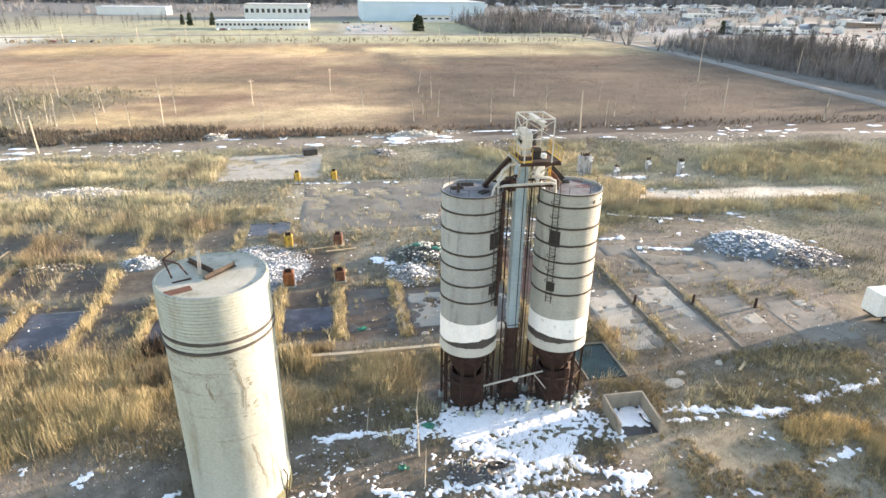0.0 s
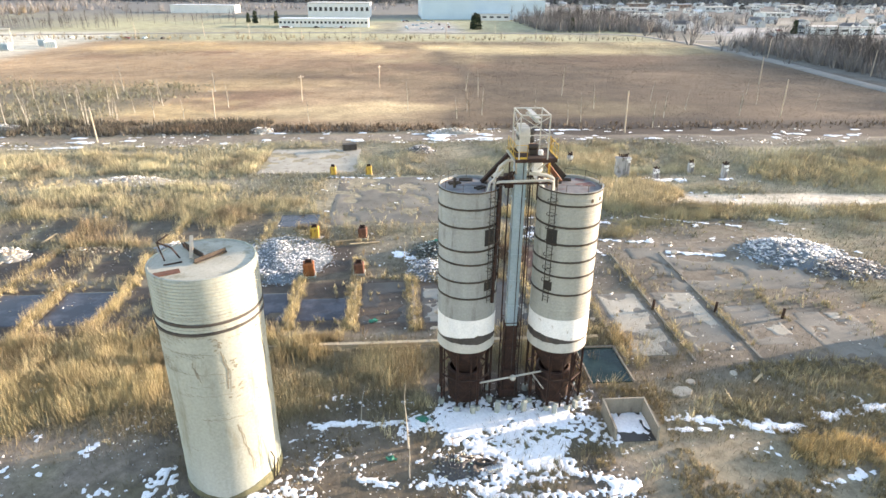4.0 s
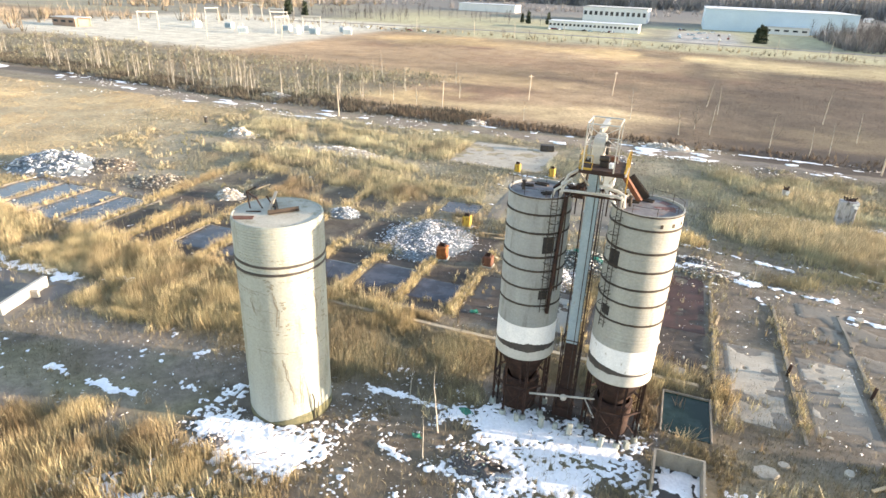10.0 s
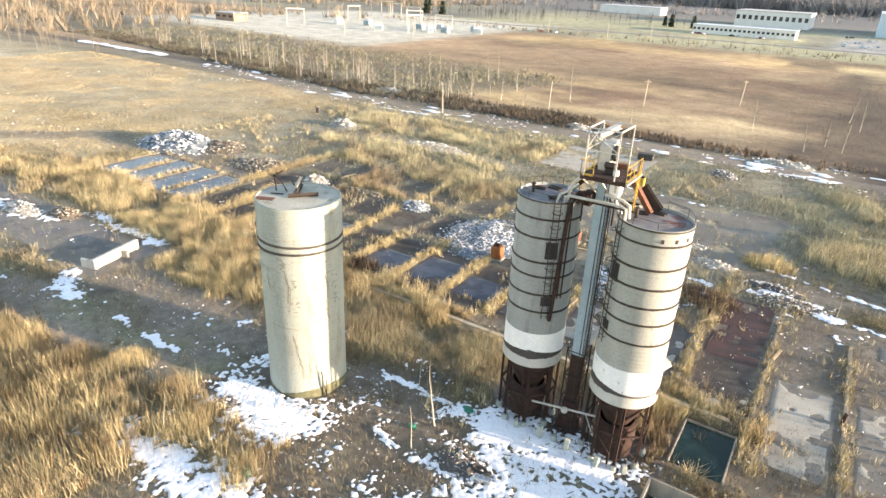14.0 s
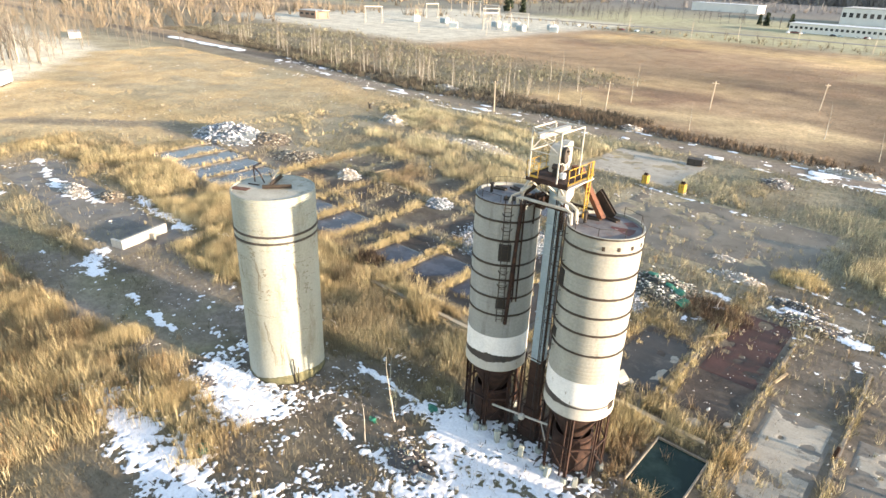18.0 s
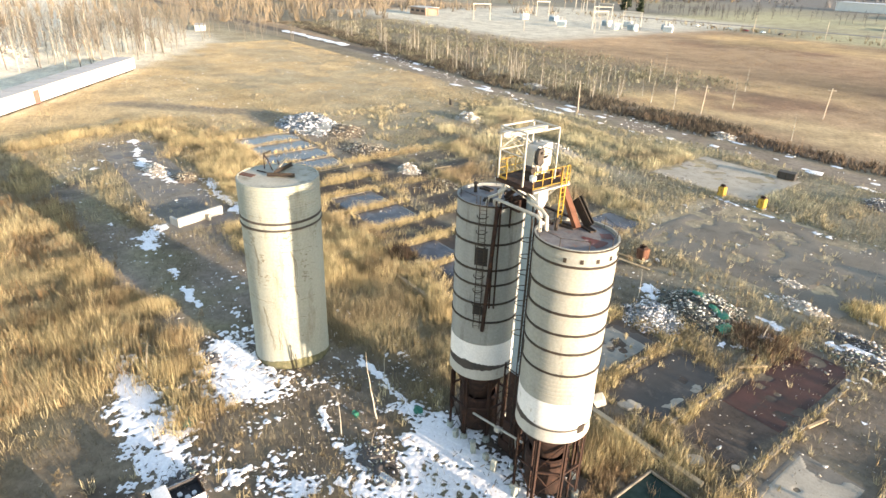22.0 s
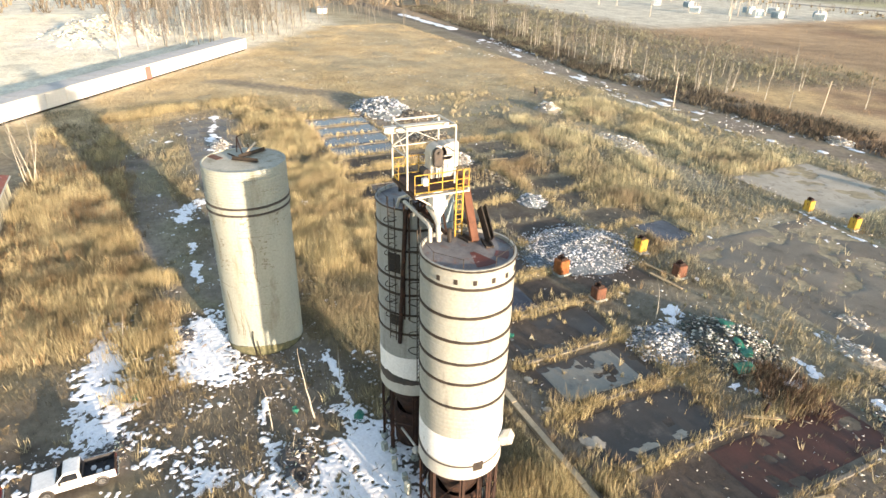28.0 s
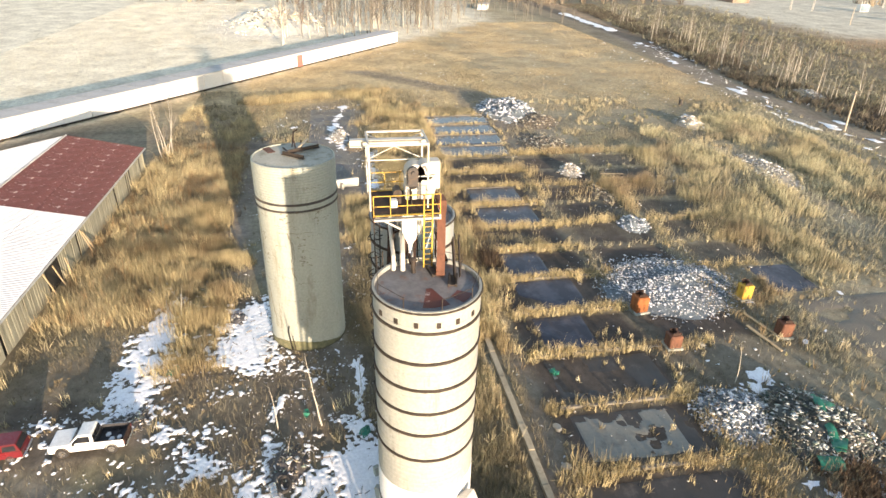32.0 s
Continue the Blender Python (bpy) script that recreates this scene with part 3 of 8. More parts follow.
def snow(x, y):
    s = np.full_like(x, -1.0)
    rag = (fbm(x, y, 2.4, 91, 6) - 0.5) * 3.6 + (fbm(x, y, 0.8, 12, 3) - 0.5) * 1.9 + (value_noise(x, y, 0.26, 13) - 0.5) * 2.3
    rag = rag + (value_noise(x, y, 0.2, 15) - 0.5) * 2.6 * patch(x, y, -2, 15, 14, 33, 1.5) - 0.3 * patch(x, y, 2, 12, 14, 30, 1.5)
    rag = rag + (fbm(x, y, 0.5, 14, 3) - 0.53) * 3.8 * (patch(x, y, -22, 14, 12, 30.5, 1.5) * 0.8 + 0.2) - 0.9 * patch(x, y, -22, 0, 10, 20.5, 1.5)
    for x0, y0, x1, y1, w in DRIFTS:
        dx, dy = x1 - x0, y1 - y0
        t = np.clip(((x - x0) * dx + (y - y0) * dy) / (dx * dx + dy * dy), 0, 1)
        s = np.maximum(s, (w - np.hypot(x - x0 - t * dx, y - y0 - t * dy)) / min(w, 1.2))
    return np.minimum(s, 1.7) + rag - 0.25


def track_snow(x, y):
    d = np.abs(y - track_y(x) - 2.0)
    return (fbm(x / 2.6, y, 1.8, 63, 5) - 0.66) * 6 - np.clip(d - 6.5, 0, 9)


def blend(c, f, to):
    return c * (1 - f[:, None]) + np.array(to)[None, :] * f[:, None]


# stretches of the brown field: centre, half sizes, tone and strength
GOLD, PALEGOLD, REDDISH, UMBER = (0.56, 0.40, 0.20), (0.58, 0.465, 0.26), (0.20, 0.115, 0.07), (0.12, 0.085, 0.056)
FIELD = [(-125, 390, 50, 24, GOLD, 0.9), (-10, 390, 60, 20, GOLD, 0.85), (75, 385, 60, 26, PALEGOLD, 0.7), (155, 395, 50, 34, PALEGOLD, 0.9), (-92, 352, 34, 10, REDDISH, 0.9), (-150, 345, 20, 12, REDDISH, 0.7), (8, 338, 32, 9, REDDISH, 0.9), (24, 306, 30, 20, REDDISH, 0.85), (-21, 262, 18, 12, REDDISH, 0.7), (-48, 214, 20, 14, REDDISH, 0.8), (-62, 190, 26, 13, GOLD, 0.8), (-110, 186, 34, 14, PALEGOLD, 0.7), (53, 222, 22, 18, UMBER, 0.8), (-40, 310, 50, 18, REDDISH, 0.5), (-10, 190, 34, 14, PALEGOLD, 0.35), (30, 330, 40, 12, PALEGOLD, 0.4), (-60, 240, 40, 14, GOLD, 0.45), (66, 192, 26, 16, PALEGOLD, 0.2), (120, 330, 40, 22, REDDISH, 0.6)]


def field_tone(x, y):
    c = np.tile(np.array([[0.34, 0.235, 0.14]]), (len(x), 1))
    wx, wy = x + 40 * (fbm(x, y, 26, 651) - 0.5), y + 34 * (fbm(x, y, 24, 652) - 0.5)
    c = blend(c, np.clip((wx + 10) / 70, 0, 1) * 0.95, (0.10, 0.066, 0.043))
    for cx, cy, rx, ry, tone, k in FIELD:
        c = blend(c, k * oval(wx, wy, cx, cy, rx, ry, 0.5), tone)
    for x0, y0, x1, y1 in ((-4, 420, 16, 396), (16, 396, 32, 334), (32, 334, 38, 256), (38, 256, 31, 165)):
        c = blend(c, 0.8 * strip(wx, y, x0, y0, x1, y1, 7, 6), UMBER)
    streak, broad = fbm(x / 3.0, y, 9, 653), fbm(x / 2.2, y, 30, 654, 3)
    return c * ((0.62 + 0.76 * streak) * (0.3 + 1.3 * broad))[:, None]


def soil_tone(x, y):
    n = len(x)
    c = np.tile(np.array([[0.225, 0.185, 0.132]]), (n, 1))
    g = gold(x, y)
    c = blend(c, np.clip(scrub(x, y) * 0.8, 0, 1), (0.268, 0.218, 0.135))
    c = blend(c, np.clip(g * 1.1, 0, 1), (0.38, 0.315, 0.185))
    c = blend(c, bare(x, y) * 0.9, (0.24, 0.20, 0.163))
    c = blend(c, np.clip(fbm(x, y, 8, 611) * 4 - 2.0, 0, 1) * 0.8 * edge(150 - y, 6), (0.235, 0.215, 0.125))
    c = blend(c, np.clip(fbm(x, y, 5, 612) * 5 - 2.85, 0, 1) * 0.8 * edge(150 - y, 6), (0.085, 0.07, 0.056))
    c = blend(c, 0.8 * patch(x, y, -58, 2, 71, 98, 3.5) * (1 - g), (0.105, 0.090, 0.074))
    c = blend(c, 0.75 * patch(x, y, -5, 10, 26, 44, 3.0), (0.165, 0.135, 0.10))
    c = blend(c, 0.6 * patch(x, y, 14, 30, 56, 90, 3.0) * (1 - g), (0.12, 0.10, 0.085))
    # soil darkened below the leg silos, their shade put into the tone
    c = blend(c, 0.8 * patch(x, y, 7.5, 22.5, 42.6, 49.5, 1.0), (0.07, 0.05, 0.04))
    # tan grassland to the west, brown brush to the north, lots and lawns beyond
    c = blend(c, edge(-92 - x + 14 * (fbm(x, y, 30, 8) - 0.5), 9.0) * edge(142 - y, 8.0), (0.50, 0.385, 0.22))
    west = edge(-90 - x, 5.0) * edge(146 - y, 6.0)
    c = blend(c, west * np.clip(fbm(x, y, 17, 684) * 5 - 2.5, 0, 1) * 0.55, (0.27, 0.235, 0.14))
    c = blend(c, 0.6 * edge(-95 - x, 6.0) * oval(x, y, -128, 88, 26, 10, 0.6), (0.2, 0.19, 0.1))
    c = blend(c, 0.85 * west * bare(x, y), (0.20, 0.165, 0.125))
    c = blend(c, 0.7 * patch(x, y, -60, 28, 58, 112, 4.0) * (1 - g) * (0.4 + fbm(x, y, 7, 680)), (0.185, 0.16, 0.115))
    c = blend(c, 0.75 * edge(y - 84, 6) * edge(146 - y, 5) * (0.3 + fbm(x, y, 10, 681)), (0.35, 0.31, 0.215))
    c = blend(c, 0.6 * patch(x, y, 22, 64, 22, 47, 4.0) * np.clip(fbm(x, y, 6, 682) * 4 - 1.5, 0, 1), (0.25, 0.215, 0.14))
    c = blend(c, 0.65 * patch(x, y, 20, 64, 46, 96, 3.0) * (0.5 + fbm(x, y, 6, 685)), (0.15, 0.125, 0.098))
    c = blend(c, 0.6 * patch(x, y, 26, 64, 22, 46, 4.0) * (0.5 + fbm(x, y, 4, 683)), (0.29, 0.25, 0.172))
    c = blend(c, 0.9 * bay_mud(x, y), (0.062, 0.049, 0.043))
    c = blend(c, lane(x, y), (0.62, 0.54, 0.43))
    north = edge(y - 163, 3.0)
    c = c * (1 - north[:, None]) + field_tone(x, y) * north[:, None]
    c = blend(c, edge(y - 160, 2.0) * edge(168 - y, 2.5) * edge(-x - 20 + 30 * fbm(x, y, 20, 2), 14), (0.10, 0.078, 0.06))
    ragged = y + 5 * (fbm(x, y, 9, 690) - 0.5)
    c = blend(c, 0.95 * edge(x - 34, 8) * edge(ragged - track_y(x) - 0.5, 1.2) * edge(track_y(x) + 23 - ragged, 4), (0.048, 0.033, 0.026))
    c = blend(c, 0.7 * edge(x - 34, 8) * edge(ragged - track_y(x) + 12, 2) * edge(track_y(x) - 0.5 - ragged, 1.5) * (0.5 + fbm(x, y, 5, 691)), (0.105, 0.094, 0.084))
    beyond = np.maximum(edge(y - 432, 8.0), edge(x - 196 - (y - 160) * 0.02, 5.0) * edge(y - 120, 5.0))
    c = blend(c, beyond, (0.205, 0.19, 0.155))
    c = blend(c, beyond * np.clip(fbm(x, y, 70, 23) * 3 - 1.2, 0, 1) * edge(800 - y, 100), (0.30, 0.28, 0.17))
    c = blend(c, edge(y - 440, 6) * edge(720 - y, 30) * edge(x + 300, 30) * edge(200 - x, 20) * np.clip(fbm(x, y, 40, 24) * 3 - 0.8, 0, 1), (0.42, 0.39, 0.23))
    c = blend(c, edge(y - 850, 150), (0.15, 0.145, 0.14))
    c = blend(c, 0.7 * edge(x - 205, 6) * edge(y - 100, 20), (0.12, 0.115, 0.11))
    c = blend(c, 0.9 * patch(x, y, 10, 60, 520, 690, 10), (0.40, 0.38, 0.36))
    c = blend(c, 0.9 * patch(x, y, 250, 700, 330, 700, 40) * np.clip(fbm(x, y, 40, 14) * 3 - 1, 0, 1), (0.36, 0.36, 0.37))
    # the pale gravel of the switchyard, and pale fields far to the west
    c = blend(c, patch(x, y, -420, -196, 262, 520, 14), (0.60, 0.56, 0.46))
    c = blend(c, edge(-x - 150 - (y - 36) * 1.32, 8.0) * edge(120 - y, 10), (0.78, 0.72, 0.58))
    c = blend(c, oval(x, y, -250, 18, 50, 26, 0.3), (0.80, 0.75, 0.66))
    # green-grey brush along the ditch in the north-west
    nw = edge(y - track_y(x) - 8 - 2 * fbm(x, y, 12, 4), 3) * edge(-84 - x + (y - 165) * 0.25, 12) * edge(250 - y - (x + 200) * 0.1, 20)
    c = blend(c, nw * 0.85, (0.155, 0.142, 0.097))
    return c


# ---- ground: one sheet out to the horizon ----
def spread(lo, hi, step, far_lo, far_hi):
    near = list(np.arange(lo, hi + step / 2, step))
    out, s, v = [], step, hi
    while v < far_hi:
        s *= 1.13
        v += s
        out.append(min(v, far_hi))
    back, s, v = [], step, lo
    while v > far_lo:
        s *= 1.13
        v -= s
        back.append(max(v, far_lo))
    return np.array(back[::-1] + near + out)


def ground_height(x, y):
    return -0.12 * fbm(x, y, 6.0, 201) * (1 - clear_mask(x, y)) - 0.01


def clear_mask(x, y):
    k = np.zeros_like(x)
    for x0, x1, y0, y1 in POOLS + FLOORS + KEEP_OFF:
        k = np.maximum(k, patch(x, y, x0 - 0.8, x1 + 0.8, y0 - 0.8, y1 + 0.8, 0.6))
    return k


gx, gy = spread(-112, 78, 0.75, -3200, 3200), spread(4, 172, 0.75, -900, 4200)
GX, GY = np.meshgrid(gx, gy)
fx, fy = GX.ravel(), GY.ravel()
verts = np.stack([fx, fy, ground_height(fx, fy)], 1)
nx, ny = len(gx), len(gy)
i0 = (np.arange(ny - 1)[:, None] * nx + np.arange(nx - 1)[None, :]).ravel()
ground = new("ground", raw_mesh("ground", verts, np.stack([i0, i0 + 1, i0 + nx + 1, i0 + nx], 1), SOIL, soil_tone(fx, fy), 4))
tagged(ground, "brown muddy waste ground with dry grass litter", "ground", kind="structure")


# ---- sheets with ragged outlines: snow, slabs ----
def sheet(name, field, x0, x1, y0, y1, cell, z, rise, material, label, category, kind="stuff"):
    """A raised sheet wherever the field is positive; its rim follows the field's zero line."""
    xs, ys = np.arange(x0, x1 + cell, cell), np.arange(y0, y1 + cell, cell)
    X, Y = np.meshgrid(xs, ys)
    F = field(X.ravel(), Y.ravel()).reshape(X.shape)
    on = (F[:-1, :-1] + F[1:, :-1] + F[:-1, 1:] + F[1:, 1:]) > 0
    if not on.any():
        return None
    gy_, gx_ = np.gradient(F, cell)
    g2 = gx_ ** 2 + gy_ ** 2 + 0.05
    full = np.zeros(F.shape, int)
    for a in (0, 1):
        for b in (0, 1):
            full[a:F.shape[0] - 1 + a, b:F.shape[1] - 1 + b] += on
    used, rim = full > 0, (full > 0) & (full < 4)
    sx, sy = -F * gx_ / g2, -F * gy_ / g2
    lim = cell * 0.7
    X2 = X + np.where(rim, np.clip(sx, -lim, lim), 0)
    Y2 = Y + np.where(rim, np.clip(sy, -lim, lim), 0)
    Z = np.where(rim, z - 0.06, z + rise * np.clip(0.35 + F * 0.5, 0, 1))
    idx = -np.ones(F.shape, int)
    idx[used] = np.arange(used.sum())
    J, I = np.nonzero(on)
    faces = np.stack([idx[J, I], idx[J, I + 1], idx[J + 1, I + 1], idx[J + 1, I]], 1)
    P = np.stack([X2[used], Y2[used], Z[used]], 1)
    groups = [np.arange(len(faces))] if kind != "stuff" else islands(on, J, I)
    for g in groups:
        vs, f = np.unique(faces[g], return_inverse=True)
        me = raw_mesh(name, P[vs], f.reshape(-1, 4), material, None, 4)
        me.polygons.foreach_set("use_smooth", [True] * len(me.polygons))
        ob = tagged(new(name, me), label, category, kind=kind)
    return ob


def islands(on, J, I, least=90):
    """The cells of each larger island of a sheet, and last the many small ones together."""
    mark = np.zeros(on.shape, int)
    count = 0
    sizes = [0]
    for j, i in zip(J, I):
        if mark[j, i]:
            continue
        count += 1
        mark[j, i] = count
        todo, n = [(j, i)], 0
        while todo:
            a, b = todo.pop()
            n += 1
            for c, d in ((a + 1, b), (a - 1, b), (a, b + 1), (a, b - 1)):
                if 0 <= c < on.shape[0] and 0 <= d < on.shape[1] and on[c, d] and not mark[c, d]:
                    mark[c, d] = count
                    todo.append((c, d))
        sizes.append(n)
    ids, sizes = mark[J, I], np.array(sizes)
    out = [np.nonzero(ids == k)[0] for k in range(1, count + 1) if sizes[k] >= least]
    rest = np.nonzero(sizes[ids] < least)[0]
    return out + ([rest] if len(rest) else [])


def in_box(field, x0, x1, y0, y1):
    return lambda x, y: np.minimum(field(x, y), np.minimum(np.minimum(x - x0, x1 - x), np.minimum(y - y0, y1 - y)) * 3)


for label, x0, x1, y0, y1, cell in (
    ("trodden old snow round the silos and across the scrub", -21, 24.2, 15, 47.2, 0.095),
    ("narrow snow strips along the muddy track", 24.2, 54, 31, 45, 0.18),
    ("snow streaks on the cracked yard", -100, -19, 30, 52, 0.24),
    ("long narrow snow streaks on the mud flats", -12, 76, 74, 121, 0.3),
):
    sheet("snow_patch", in_box(snow, x0, x1, y0, y1), x0, x1, y0, y1, cell, 0.03, 0.09, SNOW, label, "snow")
sheet("snow_patch", lambda x, y: 2.4 - np.hypot(np.clip(np.abs(x + 254) - 32, 0, 99), y - 164.8) + (fbm(x / 2, y, 3, 64) - 0.5) * 4, -292, -216, 159, 171, 0.6, 0.03, 0.15, SNOW, "long patch of snow on the far dirt track", "snow")
sheet("snow_patch", lambda x, y: 1.25 - np.maximum(np.abs(x - 24.6) / 1.15, np.abs(y - 41.2) / 1.1) + (fbm(x, y, 0.8, 66) - 0.5) * 1.4, 22.95, 26.3, 39.4, 42.65, 0.12, 0.05, 0.12, SNOW, "old snow lying inside the concrete bunker", "snow")
sheet("snow_patch", track_snow, -190, 160, 138, 170, 0.6, 0.02, 0.15, SNOW, "broken snow streaks along the dirt track", "snow")


def floor_field(x0, x1, y0, y1, seed, worn):
    return lambda x, y: np.minimum(np.minimum(np.minimum(x - x0, x1 - x), np.minimum(y - y0, y1 - y)), (fbm(x, y, 3.5, seed, 5) - worn) * 8)


for i, (x0, x1, y0, y1) in enumerate(FLOORS[:8]):
    base = (SLAB_DARK, SLAB_DARK, SLAB_DARK, SLAB_RED, SLAB, SLAB, SLAB, SLAB)[i]
    words = ("wet dark concrete bay floor", "wet dark concrete bay floor", "black muddy concrete bay floor", "dark red stained concrete bay floor", "grey wet concrete bay floor", "grey concrete bay floor half under mud", "grey concrete bay floor half under mud", "grey concrete bay floor half under mud")[i]
    sheet("bay_floor", floor_field(x0, x1, y0, y1, 300 + i, 0.36), x0, x1, y0, y1, 0.25, 0.005, 0.01, base, words, "floor slab", "structure")
    if i != 3:
        if i < 2:
            y1 = (66.2, 69.0)[i]
        sheet("bay_floor", floor_field(x0 + 0.3, x1 - 0.3, y0 + 0.3, y1 - 0.3, 340 + i, (0.5, 0.36, 0.62, 0, 0.54, 0.52, 0.54, 0.55)[i]), x0, x1, y0, y1, 0.2, 0.02, 0.012, PUDDLE if i < 2 else SLAB_PALE, "pale dry patch of cracked concrete floor", "floor slab", "structure")
sheet("concrete_pad", floor_field(-24.5, -3.8, 121.5, 141.5, 360, 0.36), -24.5, -3.8, 121.5, 141.5, 0.4, 0.01, 0.015, SLAB_PALE, "pale concrete pad among dry grass", "floor slab", "structure")
sheet("yard_slab", floor_field(-96, -44, 36.5, 46.5, 366, 0.44), -96, -44, 36.5, 46.5, 0.4, 0.022, 0.012, SLAB, "pale drier patches of the cracked yard slab", "floor slab", "structure")
sheet("yard_slab", floor_field(-96, -44, 36.5, 46.5, 361, 0.27), -96, -44, 36.5, 46.5, 0.4, 0.005, 0.012, WETYARD, "dark cracked yard slab with puddles", "floor slab", "structure")
sheet("mud_slab", floor_field(-7, 25, 92, 118, 362, 0.42), -7, 25, 92, 118, 0.5, 0.005, 0.012, MUDSLAB, "flat brown-grey slab under thin mud", "floor slab", "structure")
sheet("mud_slab", floor_field(38, 60, 66, 80, 363, 0.45), 38, 60, 66, 80, 0.4, 0.005, 0.012, MUDSLAB, "flat brown-grey slab under thin mud", "floor slab", "structure")

for i, (x0, x1, y0, y1) in enumerate(POOLS):
    f = floor_field(x0, x1, y0, y1, 400 + i, 0.2 if i != 2 else 0.28)
    sheet("flooded_bay", f, x0, x1, y0, y1, 0.3, 0.012, 0.0, WATER, "still dark water flooding a concrete bay", "water", "structure")


# ---- reeds, scrub and brush ----
def blades(name, x, y, h, w, tint, label, lean=0.22, category="reeds"):
    """One tapering blade for each place; the tip leans a little."""
    n = len(x)
    a, b = np.random.uniform(0, 2 * np.pi, n), np.random.uniform(0, 2 * np.pi, n)
    z = ground_height(x, y) - 0.02
    dx, dy = np.cos(a) * w / 2, np.sin(a) * w / 2
    k = np.abs(np.random.normal(0, lean, n)) * h
    v = np.empty((n, 3, 3))
    v[:, 0] = np.stack([x - dx, y - dy, z], 1)
    v[:, 1] = np.stack([x + dx, y + dy, z], 1)
    v[:, 2] = np.stack([x + np.cos(b) * k, y + np.sin(b) * k, z + h], 1)
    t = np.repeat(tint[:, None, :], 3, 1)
    # root corners darkened: shade deep among the blades is put into the tint
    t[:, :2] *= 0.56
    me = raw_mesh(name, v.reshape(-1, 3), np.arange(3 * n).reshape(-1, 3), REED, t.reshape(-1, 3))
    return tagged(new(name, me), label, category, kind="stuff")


def vary(c, n, s=0.15):
    k = np.exp(np.random.normal(0, s, (n, 1)))
    return np.array(c)[None, :] * k


def plant(count, x0, x1, y0, y1, keep):
    x, y = np.random.uniform(x0, x1, count), np.random.uniform(y0, y1, count)
    p = keep(x, y)
    m = np.random.uniform(0, 1, count) < p
    return x[m], y[m]


def open_ground(x, y):
    s = np.clip((snow(x, y) + 0.35) * 2.5, 0, 1)
    return clear_of(x, y) * (1 - 0.93 * s) * (1 - 0.85 * bay_mud(x, y))


np.random.seed(5)
for x0, x1, y0, y1, dense, size in ((-60, 62, 10, 62, 200, 0.66), (-95, 62, 62, 100, 100, 0.85), (-115, 75, 100, 150, 40, 1.2), (-115, -60, 10, 62, 50, 1.1), (62, 150, 25, 145, 26, 1.3)):
    area = (x1 - x0) * (y1 - y0)
    x, y = plant(int(area * dense), x0, x1, y0, y1, lambda x, y: gold(x, y) * open_ground(x, y) * np.clip(fbm(x, y, 1.9, 305, 2) * 3.2 - 0.5, 0.1, 1))
    n = len(x)
    warm = np.clip(fbm(x, y, 14, 301) * 2 - 0.5, 0, 1)
    tint = vary((0.55, 0.465, 0.272), n) * (1 - warm[:, None]) + vary((0.47, 0.385, 0.215), n) * warm[:, None]
    dull = np.clip(fbm(x, y, 6, 304) * 3 - 1.3, 0, 1)[:, None]
    tint = tint * (1 - dull) + vary((0.30, 0.225, 0.135), n) * dull
    rusty = edge(31 - y, 3)[:, None]
    tint = tint * (1 - rusty * np.array([[0.15, 0.165, 0.165]]))
    mottled = (edge(27 - y, 3) * np.clip(fbm(x, y, 4.5, 306, 3) * 5 - 2.3, 0, 1))[:, None]
    tint = tint * (1 - 0.75 * mottled) + vary((0.20, 0.162, 0.10), n) * 0.75 * mottled
    # distance fade put into the tint: farther reeds paler and bluer
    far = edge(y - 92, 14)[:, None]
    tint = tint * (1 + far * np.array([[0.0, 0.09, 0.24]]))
    h = (0.45 + 1.9 * fbm(x, y, 2.6, 302, 3)) * np.random.uniform(0.55, 1.25, n)
    h = h * (1 - 0.5 * patch(x, y, -30, 60, 57, 90, 2.0))
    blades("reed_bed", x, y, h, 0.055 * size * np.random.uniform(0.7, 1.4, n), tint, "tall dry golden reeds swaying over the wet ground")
    x, y = plant(int(area * dense * 0.75), x0, x1, y0, y1, lambda x, y: np.clip(scrub(x, y) * (1 - bare(x, y) * 0.9), 0, 1) * open_ground(x, y) * (1 - gold(x, y)))
    n = len(x)
    olive = np.clip(fbm(x, y, 10, 303) * 2.4 - 0.75, 0, 1)[:, None]
    tint = vary((0.325, 0.265, 0.17), n, 0.18) * (1 - olive) + vary((0.38, 0.34, 0.215), n, 0.18) * olive
    tint = tint * (0.42 + 0.85 * scrub(x, y))[:, None]
    tint = tint * (1 - 0.9 * patch(x, y, -60, 30, 58, 125, 4)[:, None] * np.array([[0.17, 0.12, 0.08]]))
    # the same fade in the grass tint, paler and bluer northwards
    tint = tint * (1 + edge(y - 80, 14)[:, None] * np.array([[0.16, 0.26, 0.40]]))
    h = (0.25 + 0.9 * scrub(x, y)) * np.random.uniform(0.5, 1.3, n)
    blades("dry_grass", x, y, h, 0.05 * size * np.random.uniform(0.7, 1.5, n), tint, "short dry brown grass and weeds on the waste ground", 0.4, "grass")


